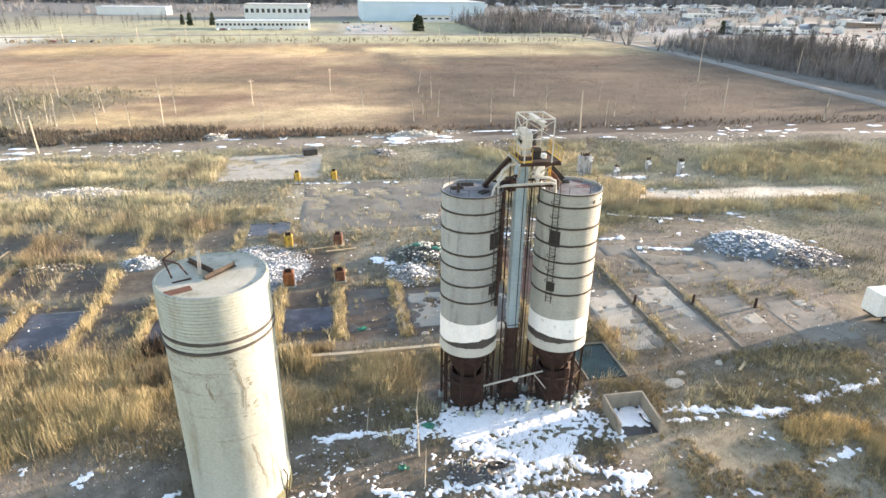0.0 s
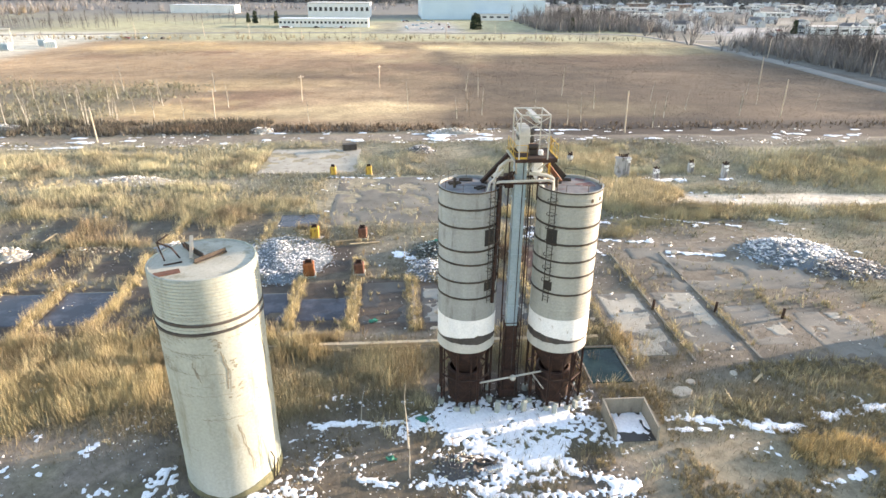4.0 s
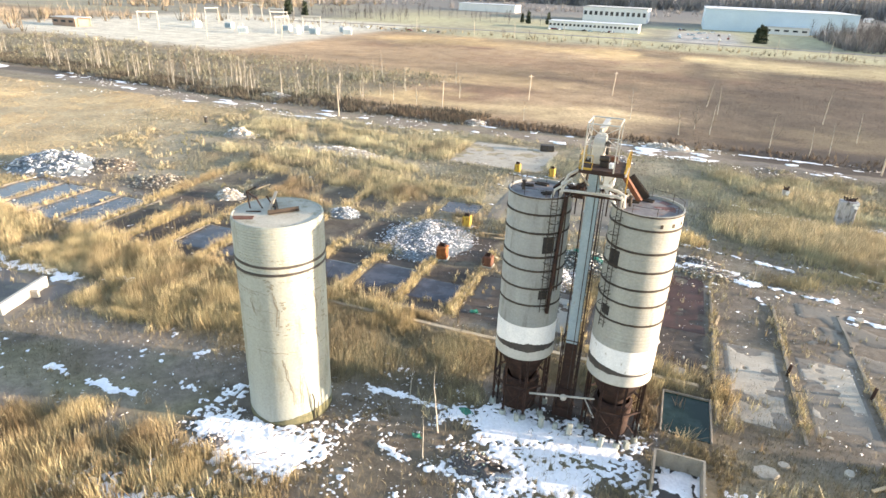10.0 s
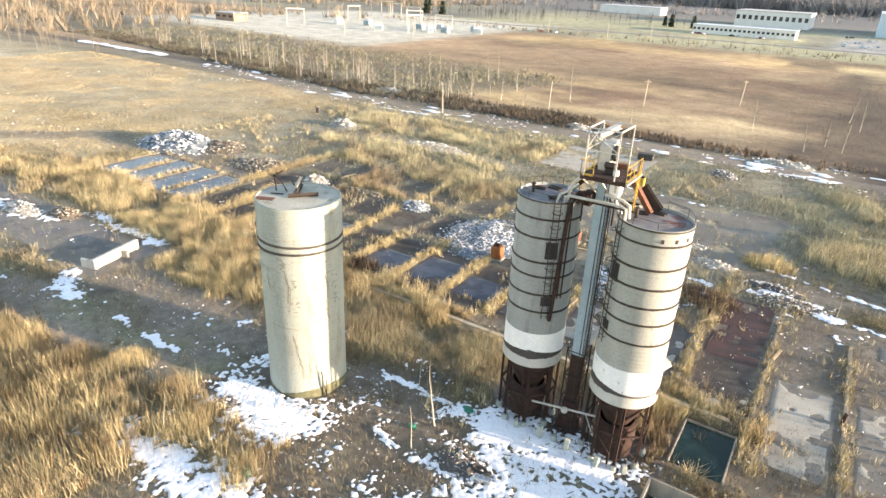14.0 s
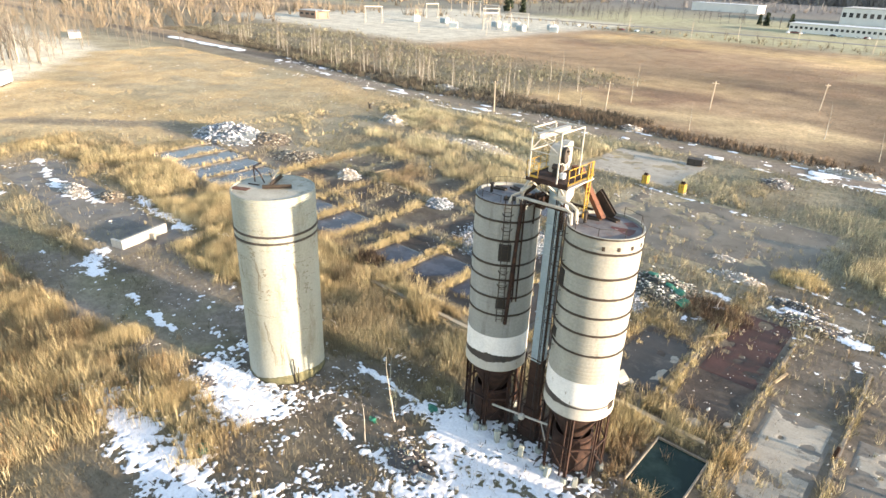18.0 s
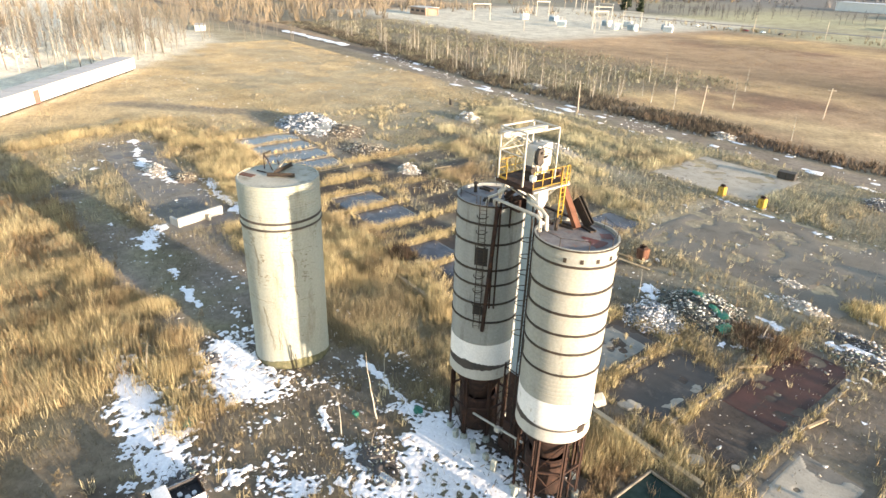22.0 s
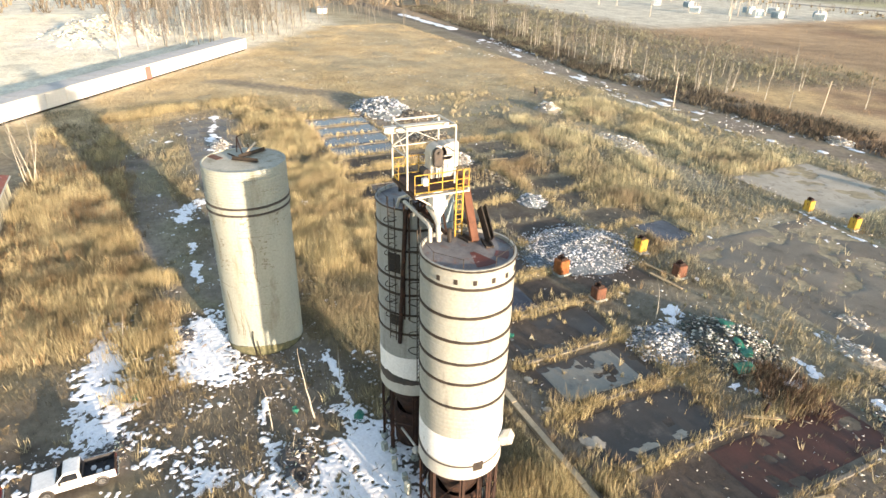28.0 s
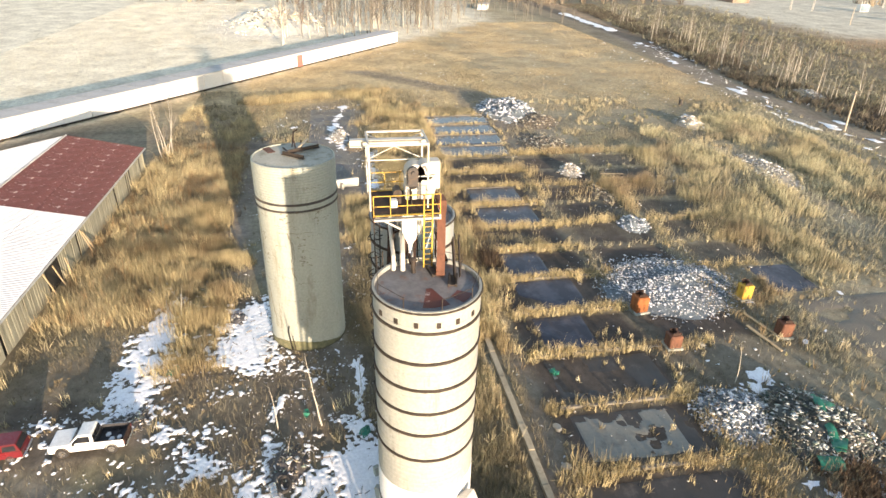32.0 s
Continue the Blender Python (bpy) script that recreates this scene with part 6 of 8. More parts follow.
# ---- basins, walls and blocks near the silos ----
def basin(name, x0, x1, y0, y1, h, t, sides, label, category, material=CONCRETE):
    th = thing(name, label, category, pose(x0, y0, 0))
    w, d = x1 - x0, y1 - y0
    for s in sides:
        a = {"w": (0, t, 0, d), "e": (w - t, w, 0, d), "s": (t, w - t, 0, t), "n": (t, w - t, d - t, d)}[s]
        bm = bmesh.new()
        box(bm, *a, -0.4, h, None, 0.03)
        part("wall", bm, material, th)
    return th


tank = basin("water_tank", 23.1, 27.5, 47.2, 53.6, 0.3, 0.15, "wen", "square stained concrete tank full of green water", "tank", STAINED)
bm = bmesh.new()
box(bm, 0.15, 4.25, 0.15, 6.25, -0.3, 0.1)
part("water", bm, POND, tank, "dark green standing water", False)
bunker = thing("concrete_bunker", "three-sided stained concrete bunker with snow inside", "bunker", pose(22.7, 39.0, 0))
for (x0, x1, y0, y1), h0, h1 in (((0, 0.17, 0, 3.9), 1.3, 1.65), ((3.73, 3.9, 0, 3.9), 1.3, 1.65), ((0.17, 3.73, 3.73, 3.9), 1.65, 1.65)):
    bm = bmesh.new()
    box(bm, x0, x1, y0, y1, -0.3, h1)
    for v in bm.verts:
        if v.co.z > 1 and v.co.y < 1 and y0 == 0:
            v.co.z = h0
            v.co.y += 0.15
    part("wall", bm, STAINED, bunker)
bm = bmesh.new()
box(bm, 0.2, 3.7, 0, 3.7, -0.2, 0.02)
part("floor", bm, SLAB_DARK, bunker)

low = thing("low_wall", "low pale concrete wall along the bays", "wall", pose(0, 55.6, 0))
x = -18.5
rnd = random.Random(8)
while x < 24:
    w = rnd.uniform(2.6, 3.8)
    if not -9.5 < x < -6.5:
        bm = bmesh.new()
        box(bm, 0, w - 0.02, -0.27, 0.27, -0.3, 0.34 + rnd.uniform(-0.05, 0.03), pose(x, 0, 0, rnd.uniform(-1, 1), 0, 0), 0.03)
        part("wall_block", bm, TANWALL, low)
    x += w
for k, x in enumerate(BAYS):
    y0, y1 = (59.5, 72.5) if x > -58 else (61, 74.5)
    if x > 45 or x < -89:
        continue
    if x > 25:
        y0, y1 = 50.5, 78
    curb = thing("bay_curb", "broken concrete curb between two bays", "curb", pose(x, 0, 0), "curbs between the bays")
    y = y0
    while y < y1:
        w = rnd.uniform(2.2, 4.2)
        bm = bmesh.new()
        box(bm, -0.16, 0.16, y, min(y + w - 0.08, y1), -0.3, 0.14 + rnd.uniform(-0.1, 0.08), None, 0.03)
        part("curb_block", bm, SLAB, curb)
        y += w
block = thing("loading_wall", "pale cream concrete loading wall standing on the yard", "wall", pose(-47.2, 41.5, 0, 0, 0, 15))
for y0, y1, z1, x0, x1 in ((-3.7, 3.7, 1.35, -0.25, 0.25), (-3.7, -3.3, 1.2, -2.0, -0.25), (0.6, 1.0, 0.9, 0.25, 1.2)):
    bm = bmesh.new()
    box(bm, x0, x1, y0, y1, -0.2, z1, None, 0.04)
    part("wall", bm, SLAB_PALE if z1 < 1 else CREAM, block)


def stub(x, y, h, w, mat, label, turn):
    """A cut-off steel column in its casing."""
    t = thing("column_stub", label, "column stub", pose(x, y, 0, 0, 0, turn), "cut-off columns in the bays")
    bm = bmesh.new()
    box(bm, -w / 2, w / 2, -w / 2, w / 2, -0.1, h, None, w * 0.07)
    part("casing", bm, mat, t)
    bm = bmesh.new()
    box(bm, -w * 0.28, w * 0.28, -w * 0.05, w * 0.05, h - 0.1, h + 0.45)
    box(bm, -w * 0.3, -w * 0.22, -w * 0.3, w * 0.3, h - 0.1, h + 0.4)
    box(bm, w * 0.22, w * 0.3, -w * 0.3, w * 0.3, h - 0.1, h + 0.28)
    part("cut_end", bm, RUST, t, "torn steel column end")
    bm = bmesh.new()
    box(bm, -w * 0.62, w * 0.62, -w * 0.62, w * 0.62, -0.1, 0.16, None, 0.03)
    part("base", bm, CONCRETE, t)


for x, y, h, w, mat, label in ((-7.4, 73.3, 1.9, 1.45, ORANGE, "rusty orange cut-off column beside the rubble"), (-8.2, 86.4, 1.8, 1.3, YELLOW, "yellow painted cut-off column"), (-0.8, 73.7, 1.5, 1.3, REDRUST, "red rusty cut-off column in dry grass"), (-0.9, 86.0, 1.7, 1.3, REDRUST, "dark red rusty cut-off column"), (-8.5, 119.9, 1.8, 1.15, YELLOW, "yellow painted cut-off column"), (-1.3, 119.9, 1.8, 1.15, YELLOW, "yellow painted cut-off column")):
    stub(x, y, h, w, mat, label, random.uniform(-8, 8))
for x, y in ((35.0, 61.5), (42.3, 60.5), (20.6, 74.5), (49.5, 58.5)):
    bm = bmesh.new()
    bar(bm, (0, 0, -0.1), (0.1, 0.05, 1.3), 0.3, 0.12)
    bar(bm, (0, 0.12, -0.1), (0.1, 0.17, 1.15), 0.08, 0.3)
    solid("steel_post", bm, RUST, "short dark rusty steel post in a bay", "post", group="steel posts", m=pose(x, y, 0, 0, 4, 30))


def pier(x, y, w, d, h, label):
    t = thing("concrete_pier", label, "pier", pose(x, y, 0), "piers on the mud flat")
    for s in (-1, 1):
        bm = bmesh.new()
        box(bm, s * w * 0.3 - w * 0.17, s * w * 0.3 + w * 0.17, -d / 2, d / 2, -0.1, h * 0.86, None, 0.06)
        part("leg", bm, PIER, t)
    bm = bmesh.new()
    box(bm, -w * 0.13, w * 0.13, -d * 0.4, d * 0.4, 0.0, h * 0.8)
    box(bm, -w / 2, w / 2, -d * 0.52, d * 0.52, h * 0.8, h * 0.92, None, 0.04)
    part("web", bm, PIER, t)
    bm = bmesh.new()
    for k in range(16):
        bar(bm, (random.uniform(-w, w) * 0.4, random.uniform(-d, d) * 0.4, h * 0.88), (random.uniform(-w, w) * 0.5, random.uniform(-d, d) * 0.5, h * 0.9 + random.uniform(0.25, 0.75)), 0.2, 0.14)
    part("broken_top", bm, RUST, t, "dark broken steel on top")
    bm = bmesh.new()
    for k in range(3):
        p = Vector((random.uniform(-0.4, 0.4) * w, -d * 0.56, h * random.uniform(0.55, 0.9)))
        box(bm, -0.28, 0.28, -0.03, 0.03, -0.22, 0.22, Matrix.Translation(p) @ pose(0, 0, 0, random.uniform(-15, 15), random.uniform(-40, 40), 0), 0.01)
    part("white_scrap", bm, WHITE, t, "torn white sheet caught on the pier")


pier(49.8, 115.3, 2.8, 1.5, 4.8, "tall grey concrete pier with broken top")
for x, y, h in ((56.7, 114.6, 2.2), (65.7, 118.4, 2.3), (71.0, 114.6, 3.0), (42.0, 126, 2.2)):
    pier(x, y, 1.15, 0.9, h, "short concrete pier with dark scrap on top")


# ---- heaps of rubble and litter ----
def chunks(x, y, z, size, tint, flat=0.5):
    """Angular four-cornered fragments as one array mesh."""
    n = len(x)
    v = np.random.normal(0, 1, (n, 4, 3))
    v /= np.linalg.norm(v, axis=2, keepdims=True)
    v *= np.asarray(size)[:, None, None] * np.random.uniform(0.6, 1.3, (n, 4, 1))
    v[:, :, 2] *= flat
    v += np.stack([x, y, z], 1)[:, None, :]
    f = np.array([[0, 1, 2], [0, 3, 1], [1, 3, 2], [2, 3, 0]])
    faces = (np.arange(n)[:, None, None] * 4 + f[None]).reshape(-1, 3)
    return v.reshape(-1, 3), faces, np.repeat(tint, 4, 0)


PALETTES = {
    "blue_white": ((0.62, 0.66, 0.76), (0.80, 0.80, 0.82), (0.78, 0.79, 0.84), (0.40, 0.47, 0.55), (0.20, 0.24, 0.27)),
    "mixed": ((0.74, 0.76, 0.80), (0.70, 0.72, 0.76), (0.30, 0.28, 0.25), (0.13, 0.12, 0.12), (0.38, 0.33, 0.24), (0.22, 0.28, 0.25)),
    "dark_mix": ((0.50, 0.52, 0.50), (0.16, 0.18, 0.16), (0.11, 0.10, 0.095), (0.24, 0.22, 0.18), (0.09, 0.13, 0.11), (0.72, 0.74, 0.74)),
    "grey": ((0.55, 0.55, 0.56), (0.26, 0.26, 0.27), (0.15, 0.15, 0.16), (0.72, 0.73, 0.75)),
    "white": ((0.80, 0.80, 0.81), (0.70, 0.69, 0.68), (0.48, 0.44, 0.38)),
    "pale": ((0.86, 0.82, 0.72), (0.80, 0.76, 0.68), (0.74, 0.69, 0.58)),
    "rubble": ((0.45, 0.40, 0.31), (0.33, 0.28, 0.21), (0.60, 0.57, 0.50), (0.18, 0.15, 0.12)),
}


def heap(cx, cy, rx, ry, h, palette, n, size, label, seed, name="rubble_heap"):
    np.random.seed(seed)
    t = thing(name, label, "rubble heap", pose(cx, cy, 0))
    g = 26
    a = np.linspace(-1.1, 1.1, g)
    A, B = np.meshgrid(a, a)
    rr = np.hypot(A, B) + 0.35 * (fbm(A * 3 + seed, B * 3, 1.0, seed) - 0.5)
    Z = h * np.clip(1 - rr ** 2, 0, 1) * (0.35 + 1.1 * fbm(A * 4, B * 4 + seed, 1.0, seed + 3)) - 0.1
    i0 = (np.arange(g - 1)[:, None] * g + np.arange(g - 1)[None]).ravel()
    cols = np.array(PALETTES[palette])
    base = np.tile(cols.min(0) * (0.7 if cols.min() < 0.5 else 1.0), (g * g, 1))
    me = raw_mesh("mound", np.stack([A.ravel() * rx, B.ravel() * ry, Z.ravel()], 1), np.stack([i0, i0 + 1, i0 + g + 1, i0 + g], 1), CHIPS, base, 4)
    ob = new("mound", me)
    ob.parent = t
    for j in range(len(cols)):
        k = max(20, n // len(cols))
        r, th = np.sqrt(np.random.uniform(0, 1, k)) * np.random.choice([0.9, 1.0, 1.15], k), np.random.uniform(0, 2 * np.pi, k)
        cl = value_noise(r * np.cos(th) * 4 + 9 * j, r * np.sin(th) * 4, 1.0, seed + j) > 0.3
        r, th = r[cl], th[cl]
        k = len(r)
        x, y = r * np.cos(th), r * np.sin(th)
        z = h * np.clip(1 - r ** 2, 0, 1) * (0.35 + 1.1 * fbm(x * 4, y * 4 + seed, 1.0, seed + 3)) + 0.02
        v, f, c = chunks(x * rx, y * ry, z, size * np.random.uniform(0.35, 1.5, k), vary(cols[j], k, 0.15), 0.45)
        ob = new("rubble", raw_mesh("rubble", v, f, CHIPS, c))
        ob.parent = t
        tagged(ob, kind="stuff")
    return t


heap(-12.0, 79.3, 6.8, 8.0, 0.9, "blue_white", 4200, 0.18, "wide heap of bluish-white broken shards", 1)
green = heap(11.5, 80.0, 5.0, 4.6, 1.4, "dark_mix", 2200, 0.26, "dark mixed rubbish heap with green plastic sheets", 2)
heap(9.2, 74.4, 3.4, 3.6, 0.7, "blue_white", 1000, 0.26, "bluish-white rubbish and old snow beside a dark heap", 27)
heap(62, 77, 7.5, 5.5, 1.3, "blue_white", 1500, 0.36, "bluish-white heap of scrap and rubble", 3)
heap(67, 71.5, 6.0, 4.0, 0.7, "grey", 700, 0.32, "flat grey heap of scrap beside a white one", 26)
heap(-91, 81, 9.5, 6.5, 2.6, "blue_white", 1300, 0.5, "tall heap of dark and white rubble", 4)
heap(-82, 85.5, 5.5, 4.5, 1.4, "rubble", 600, 0.35, "brown heap of broken concrete", 5)
heap(-66, 82, 6, 4.6, 0.8, "rubble", 600, 0.35, "low heap of brown rubble", 6)
heap(-50.2, 81.4, 2.6, 1.9, 1.3, "white", 260, 0.35, "small bright white rubble heap", 7)
heap(-28.3, 82.6, 2.6, 2.2, 1.1, "blue_white", 320, 0.3, "small bluish-white rubble heap", 8)
heap(-40, 83, 4.5, 1.6, 0.5, "rubble", 300, 0.28, "low dark heap of rubble", 9)
heap(-47, 117, 9, 3.2, 0.7, "white", 420, 0.36, "scattered white rubble in dry grass", 10)
heap(-76.5, 118.5, 4.5, 2.6, 1.6, "white", 60, 0.9, "large pale broken concrete blocks", 11)
heap(-74.5, 42.3, 4.6, 1.8, 1.0, "white", 300, 0.4, "white rubble heap on the cracked yard", 12)
heap(-67.8, 45.3, 3.6, 1.9, 1.0, "rubble", 300, 0.32, "brown rubble heap at the reed edge", 13)
heap(26, 88, 3.6, 1.3, 0.6, "mixed", 260, 0.28, "low heap of dark litter with snow", 14)
heap(18.0, 91, 3.2, 1.5, 0.6, "white", 160, 0.3, "small pale rubble heap on mud", 15)
heap(10, 139, 3.2, 3.0, 1.2, "grey", 300, 0.35, "small grey and purple rubble heap", 16)
heap(-31, 160.5, 3.5, 2.0, 1.3, "white", 120, 0.5, "white rubble dumped beside the dirt track", 17)
heap(20, 158, 6, 2.2, 1.2, "white", 150, 0.5, "white dumped rubble under a dark sheet", 18)
heap(-100, 167, 6, 2.5, 1.2, "white", 160, 0.5, "white litter dumped in the ditch", 19)
heap(28, 84.5, 4.8, 2.0, 0.5, "mixed", 300, 0.3, "dark litter mixed with old snow", 20)
heap(2.6, 24.0, 1.8, 1.6, 0.35, "mixed", 120, 0.2, "dark rubbish on the ground behind the pickup", 21)
heap(-11.5, 31.0, 1.6, 1.0, 0.4, "grey", 90, 0.22, "dark scrap lying in the snow", 22)
heap(9.3, 37.0, 2.2, 1.5, 0.7, "mixed", 130, 0.22, "dark scrap and branches in the snow", 23)
heap(-248, 20, 36, 21, 5.5, "pale", 1300, 1.1, "large pale mound of broken rubble", 24)
heap(14.5, 96, 2.0, 1.2, 0.4, "white", 60, 0.25, "small pale rubble heap on mud", 25)
for x, y, z, sx, sy, rx, rz in ((0.9, 0.0, 1.25, 2.9, 0.34, 10, -19), (-1.8, 1.7, 1.1, 0.9, 0.6, -12, 20), (4.1, -2.0, 0.5, 0.9, 0.6, 18, 75), (2.6, -0.2, 1.0, 0.9, 0.5, 20, -40)):
    bm = bmesh.new()
    bmesh.ops.create_grid(bm, x_segments=8, y_segments=4, size=1, matrix=Matrix.Diagonal((sx, sy, 1, 1)))
    for v in bm.verts:
        v.co.z += 0.16 * math.sin(v.co.x * 2.3) + 0.1 * math.cos(v.co.y * 4)
    bmesh.ops.solidify(bm, geom=bm.faces[:], thickness=0.04)
    ob = part("green_sheet", bm, GREENSHEET, green, "crumpled green plastic sheet")
    ob.matrix_basis = pose(x, y, z, rx, 6, rz)
for x, y, s, words in ((6.5, 42.9, 0.7, "crumpled green plastic scrap on the snow"), (-3.6, 26.2, 0.8, "faded green plastic scrap in dry grass"), (1.5, 60.6, 0.6, "small green plastic scrap beside the wall"), (3.7, 38.2, 0.5, "small green plastic scrap on mud")):
    bm = bmesh.new()
    bmesh.ops.create_icosphere(bm, subdivisions=2, radius=s)
    for v in bm.verts:
        k = 0.75 + 0.7 * noise.noise(v.co * 2.2 + Vector((x, y, 0)))
        v.co.x, v.co.y = v.co.x * k * 1.15, v.co.y * k * 0.8
        v.co.z = v.co.z * 0.3 + 0.28 * noise.noise(v.co * 4)
    solid("plastic_scrap", bm, GREENSHEET, words, "scrap", m=pose(x, y, 0.1))

# loose litter and snow crumbs over the site
np.random.seed(9)


def litter(n, x0, x1, y0, y1, cols, size, label, keep, name="litter"):
    x, y = plant(n, x0, x1, y0, y1, keep)
    k = len(x)
    pick = np.array(cols)[np.random.randint(0, len(cols), k)]
    v, f, c = chunks(x, y, ground_height(x, y) + 0.03, size * np.random.lognormal(0, 0.5, k), pick * np.exp(np.random.normal(0, 0.12, (k, 1))), 0.5)
    tagged(new(name, raw_mesh(name, v, f, CHIPS, c)), label, "litter", kind="stuff")


PALE, MIXED = ((0.82, 0.82, 0.84), (0.74, 0.73, 0.72)), ((0.75, 0.74, 0.72), (0.45, 0.40, 0.33), (0.16, 0.14, 0.12), (0.60, 0.56, 0.48))
litter(42000, -22, 26, 15, 48, PALE, 0.075, "white snow crumbs and chips scattered over the mud", lambda x, y: np.clip((snow(x, y) + 1.9) * 0.28, 0, 1) * (fbm(x, y, 3, 71) > 0.46), "snow_crumbs")
litter(5500, 24, 62, 30, 96, PALE, 0.10, "white snow crumbs scattered over the bays", lambda x, y: np.clip((snow(x, y) + 2.2) * 0.22, 0.0, 1) * (fbm(x, y, 4, 72) > 0.5) + 0.012, "snow_crumbs")
litter(9000, -100, -18, 26, 60, PALE, 0.12, "white snow crumbs on the western yard", lambda x, y: np.clip((snow(x, y) + 2.0) * 0.2, 0, 1) * (fbm(x, y, 4, 73) > 0.48) + 0.004, "snow_crumbs")
litter(5200, -95, 62, 56, 122, MIXED, 0.15, "small broken pieces of concrete and litter among the bays", lambda x, y: 0.15 + 0.85 * (fbm(x, y, 8, 74) > 0.55))
litter(2600, -110, 80, 112, 124, MIXED, 0.17, "pale litter along a row of cut columns", lambda x, y: (fbm(x, y, 6, 75) > 0.52) * 1.0)
litter(4200, -190, 130, 142, 164, PALE, 0.26, "white litter along the dirt track", lambda x, y: (fbm(x / 2, y, 5, 76) > 0.55) * 1.0)
litter(2500, -200, -95, 40, 146, MIXED, 0.2, "small pale litter on the tan grassland", lambda x, y: (fbm(x, y, 14, 78) > 0.52) * 1.0)
litter(6000, -60, 62, 18, 122, PALE, 0.11, "white specks of snow and paper over the waste ground", lambda x, y: clear_of(x, y) * (0.05 + 0.95 * (fbm(x, y, 5, 79) > 0.6)), "snow_crumbs")
# twigs and broken laths strewn over the snow and mud by the silos
def twigs(n, x0, x1, y0, y1, label, keep):
    x, y = plant(n, x0, x1, y0, y1, keep)
    k = len(x)
    a, l = np.random.uniform(0, np.pi, k), np.random.lognormal(-1.6, 0.5, k)
    w, z = np.random.uniform(0.012, 0.03, k), np.random.uniform(0.12, 0.2, k)
    ux, uy = np.cos(a), np.sin(a)
    v = np.empty((k, 4, 3))
    for j, (s, q, dz) in enumerate(((-1, -1, 0), (1, -1, 0.05), (1, 1, 0.1), (-1, 1, 0.03))):
        v[:, j] = np.stack([x + s * ux * l - q * uy * w, y + s * uy * l + q * ux * w, z + dz], 1)
    c = np.repeat(vary((0.10, 0.08, 0.065), k, 0.4), 4, 0)
    tagged(new("twig_litter", raw_mesh("twig_litter", v.reshape(-1, 3), np.arange(4 * k).reshape(-1, 4), CHIPS, c, 4)), label, "twigs", kind="stuff")


twigs(420, 2, 24, 32, 46, "dark twigs and laths strewn over the snow", lambda x, y: (snow(x, y) > -0.6) * (0.2 + 0.8 * (fbm(x, y, 2.5, 81) > 0.5)))
twigs(160, -16, -2, 28, 36, "dark twigs lying in the snow by the silo", lambda x, y: (snow(x, y) > -0.6) * 0.6)
twigs(260, -6, 14, 18, 32, "dark twigs lying on muddy snow", lambda x, y: (snow(x, y) > -0.8) * 0.7)
for x, y, w, d, rz in ((17.0, 58.6, 1.6, 1.1, 20), (24.5, 57.5, 1.9, 1.3, 50), (31.5, 45.4, 2.2, 1.6, 10), (12.5, 57.8, 0.9, 0.7, 70), (33.0, 46.9, 1.0, 0.8, 0), (44.8, 78, 1.2, 0.9, 30), (8.4, 58.5, 1.0, 0.7, 15), (27, 59.5, 0.7, 0.6, 40), (38, 48, 1.0, 0.8, 60)):
    bm = bmesh.new()
    bmesh.ops.create_cone(bm, cap_ends=True, segments=7, radius1=1, radius2=0.93, depth=0.22, matrix=Matrix.Diagonal((w / 2, d / 2, 1, 1)))
    solid("broken_slab", bm, SLAB_PALE, "flat pale piece of broken concrete", "concrete piece", group="broken slab pieces", m=pose(x, y, 0.08, 3, -4, rz), smooth=False)
for x, y, l, rz in ((20.9, 74.0, 3.2, 62), (28.6, 70.5, 2.8, 80), (-3, 84.8, 4, 15), (-0.5, 83.6, 4.5, 12), (40, 47, 2, 40), (-30, 92, 3.5, 84), (-48, 88, 4, 88)):
    bm = bmesh.new()
    box(bm, -l / 2, l / 2, -0.14, 0.14, 0, 0.12, None, 0.01)
    solid("timber", bm, LUMBER, "pale loose timber lying on the ground", "timber", group="loose timbers", m=pose(x, y, 0.12, 0, 2, rz))
bm = bmesh.new()
rod(bm, (-0.65, 0, 0.32), (0.65, 0, 0.32), 0.32, 0.32, 18)
for s in (-0.4, 0, 0.4):
    rod(bm, (s - 0.03, 0, 0.32), (s + 0.03, 0, 0.32), 0.345, 0.345, 18)
solid("steel_drum", bm, CHROME, "grey steel drum lying in the snow", "drum", m=pose(11.9, 36.2, 0.1, 0, 0, 15))
bm = bmesh.new()
tube(bm, [(0.5 * math.cos(a * 0.7) * (1 + 0.1 * a), 0.4 * math.sin(a * 0.7), 0.2 + 0.05 * a) for a in range(10)], 0.14, 8)
solid("torn_tyre", bm, RUBBER, "torn black tyre lying in the snow", "tyre", m=pose(11.3, 36.9, 0.05))


bm = bmesh.new()
box(bm, -0.35, 0.35, -0.3, 0.3, -0.1, 1.3, None, 0.06)
bar(bm, (-0.2, 0, 1.1), (-0.75, 0.2, 1.7), 0.22, 0.16)
bar(bm, (0.2, 0.1, 1.0), (0.6, -0.1, 1.5), 0.16, 0.14)
solid("charred_stump", bm, TAR, "black charred stump on the tan grass", "stump", m=pose(-92.8, 125.6, 0, 3, 0, 20))


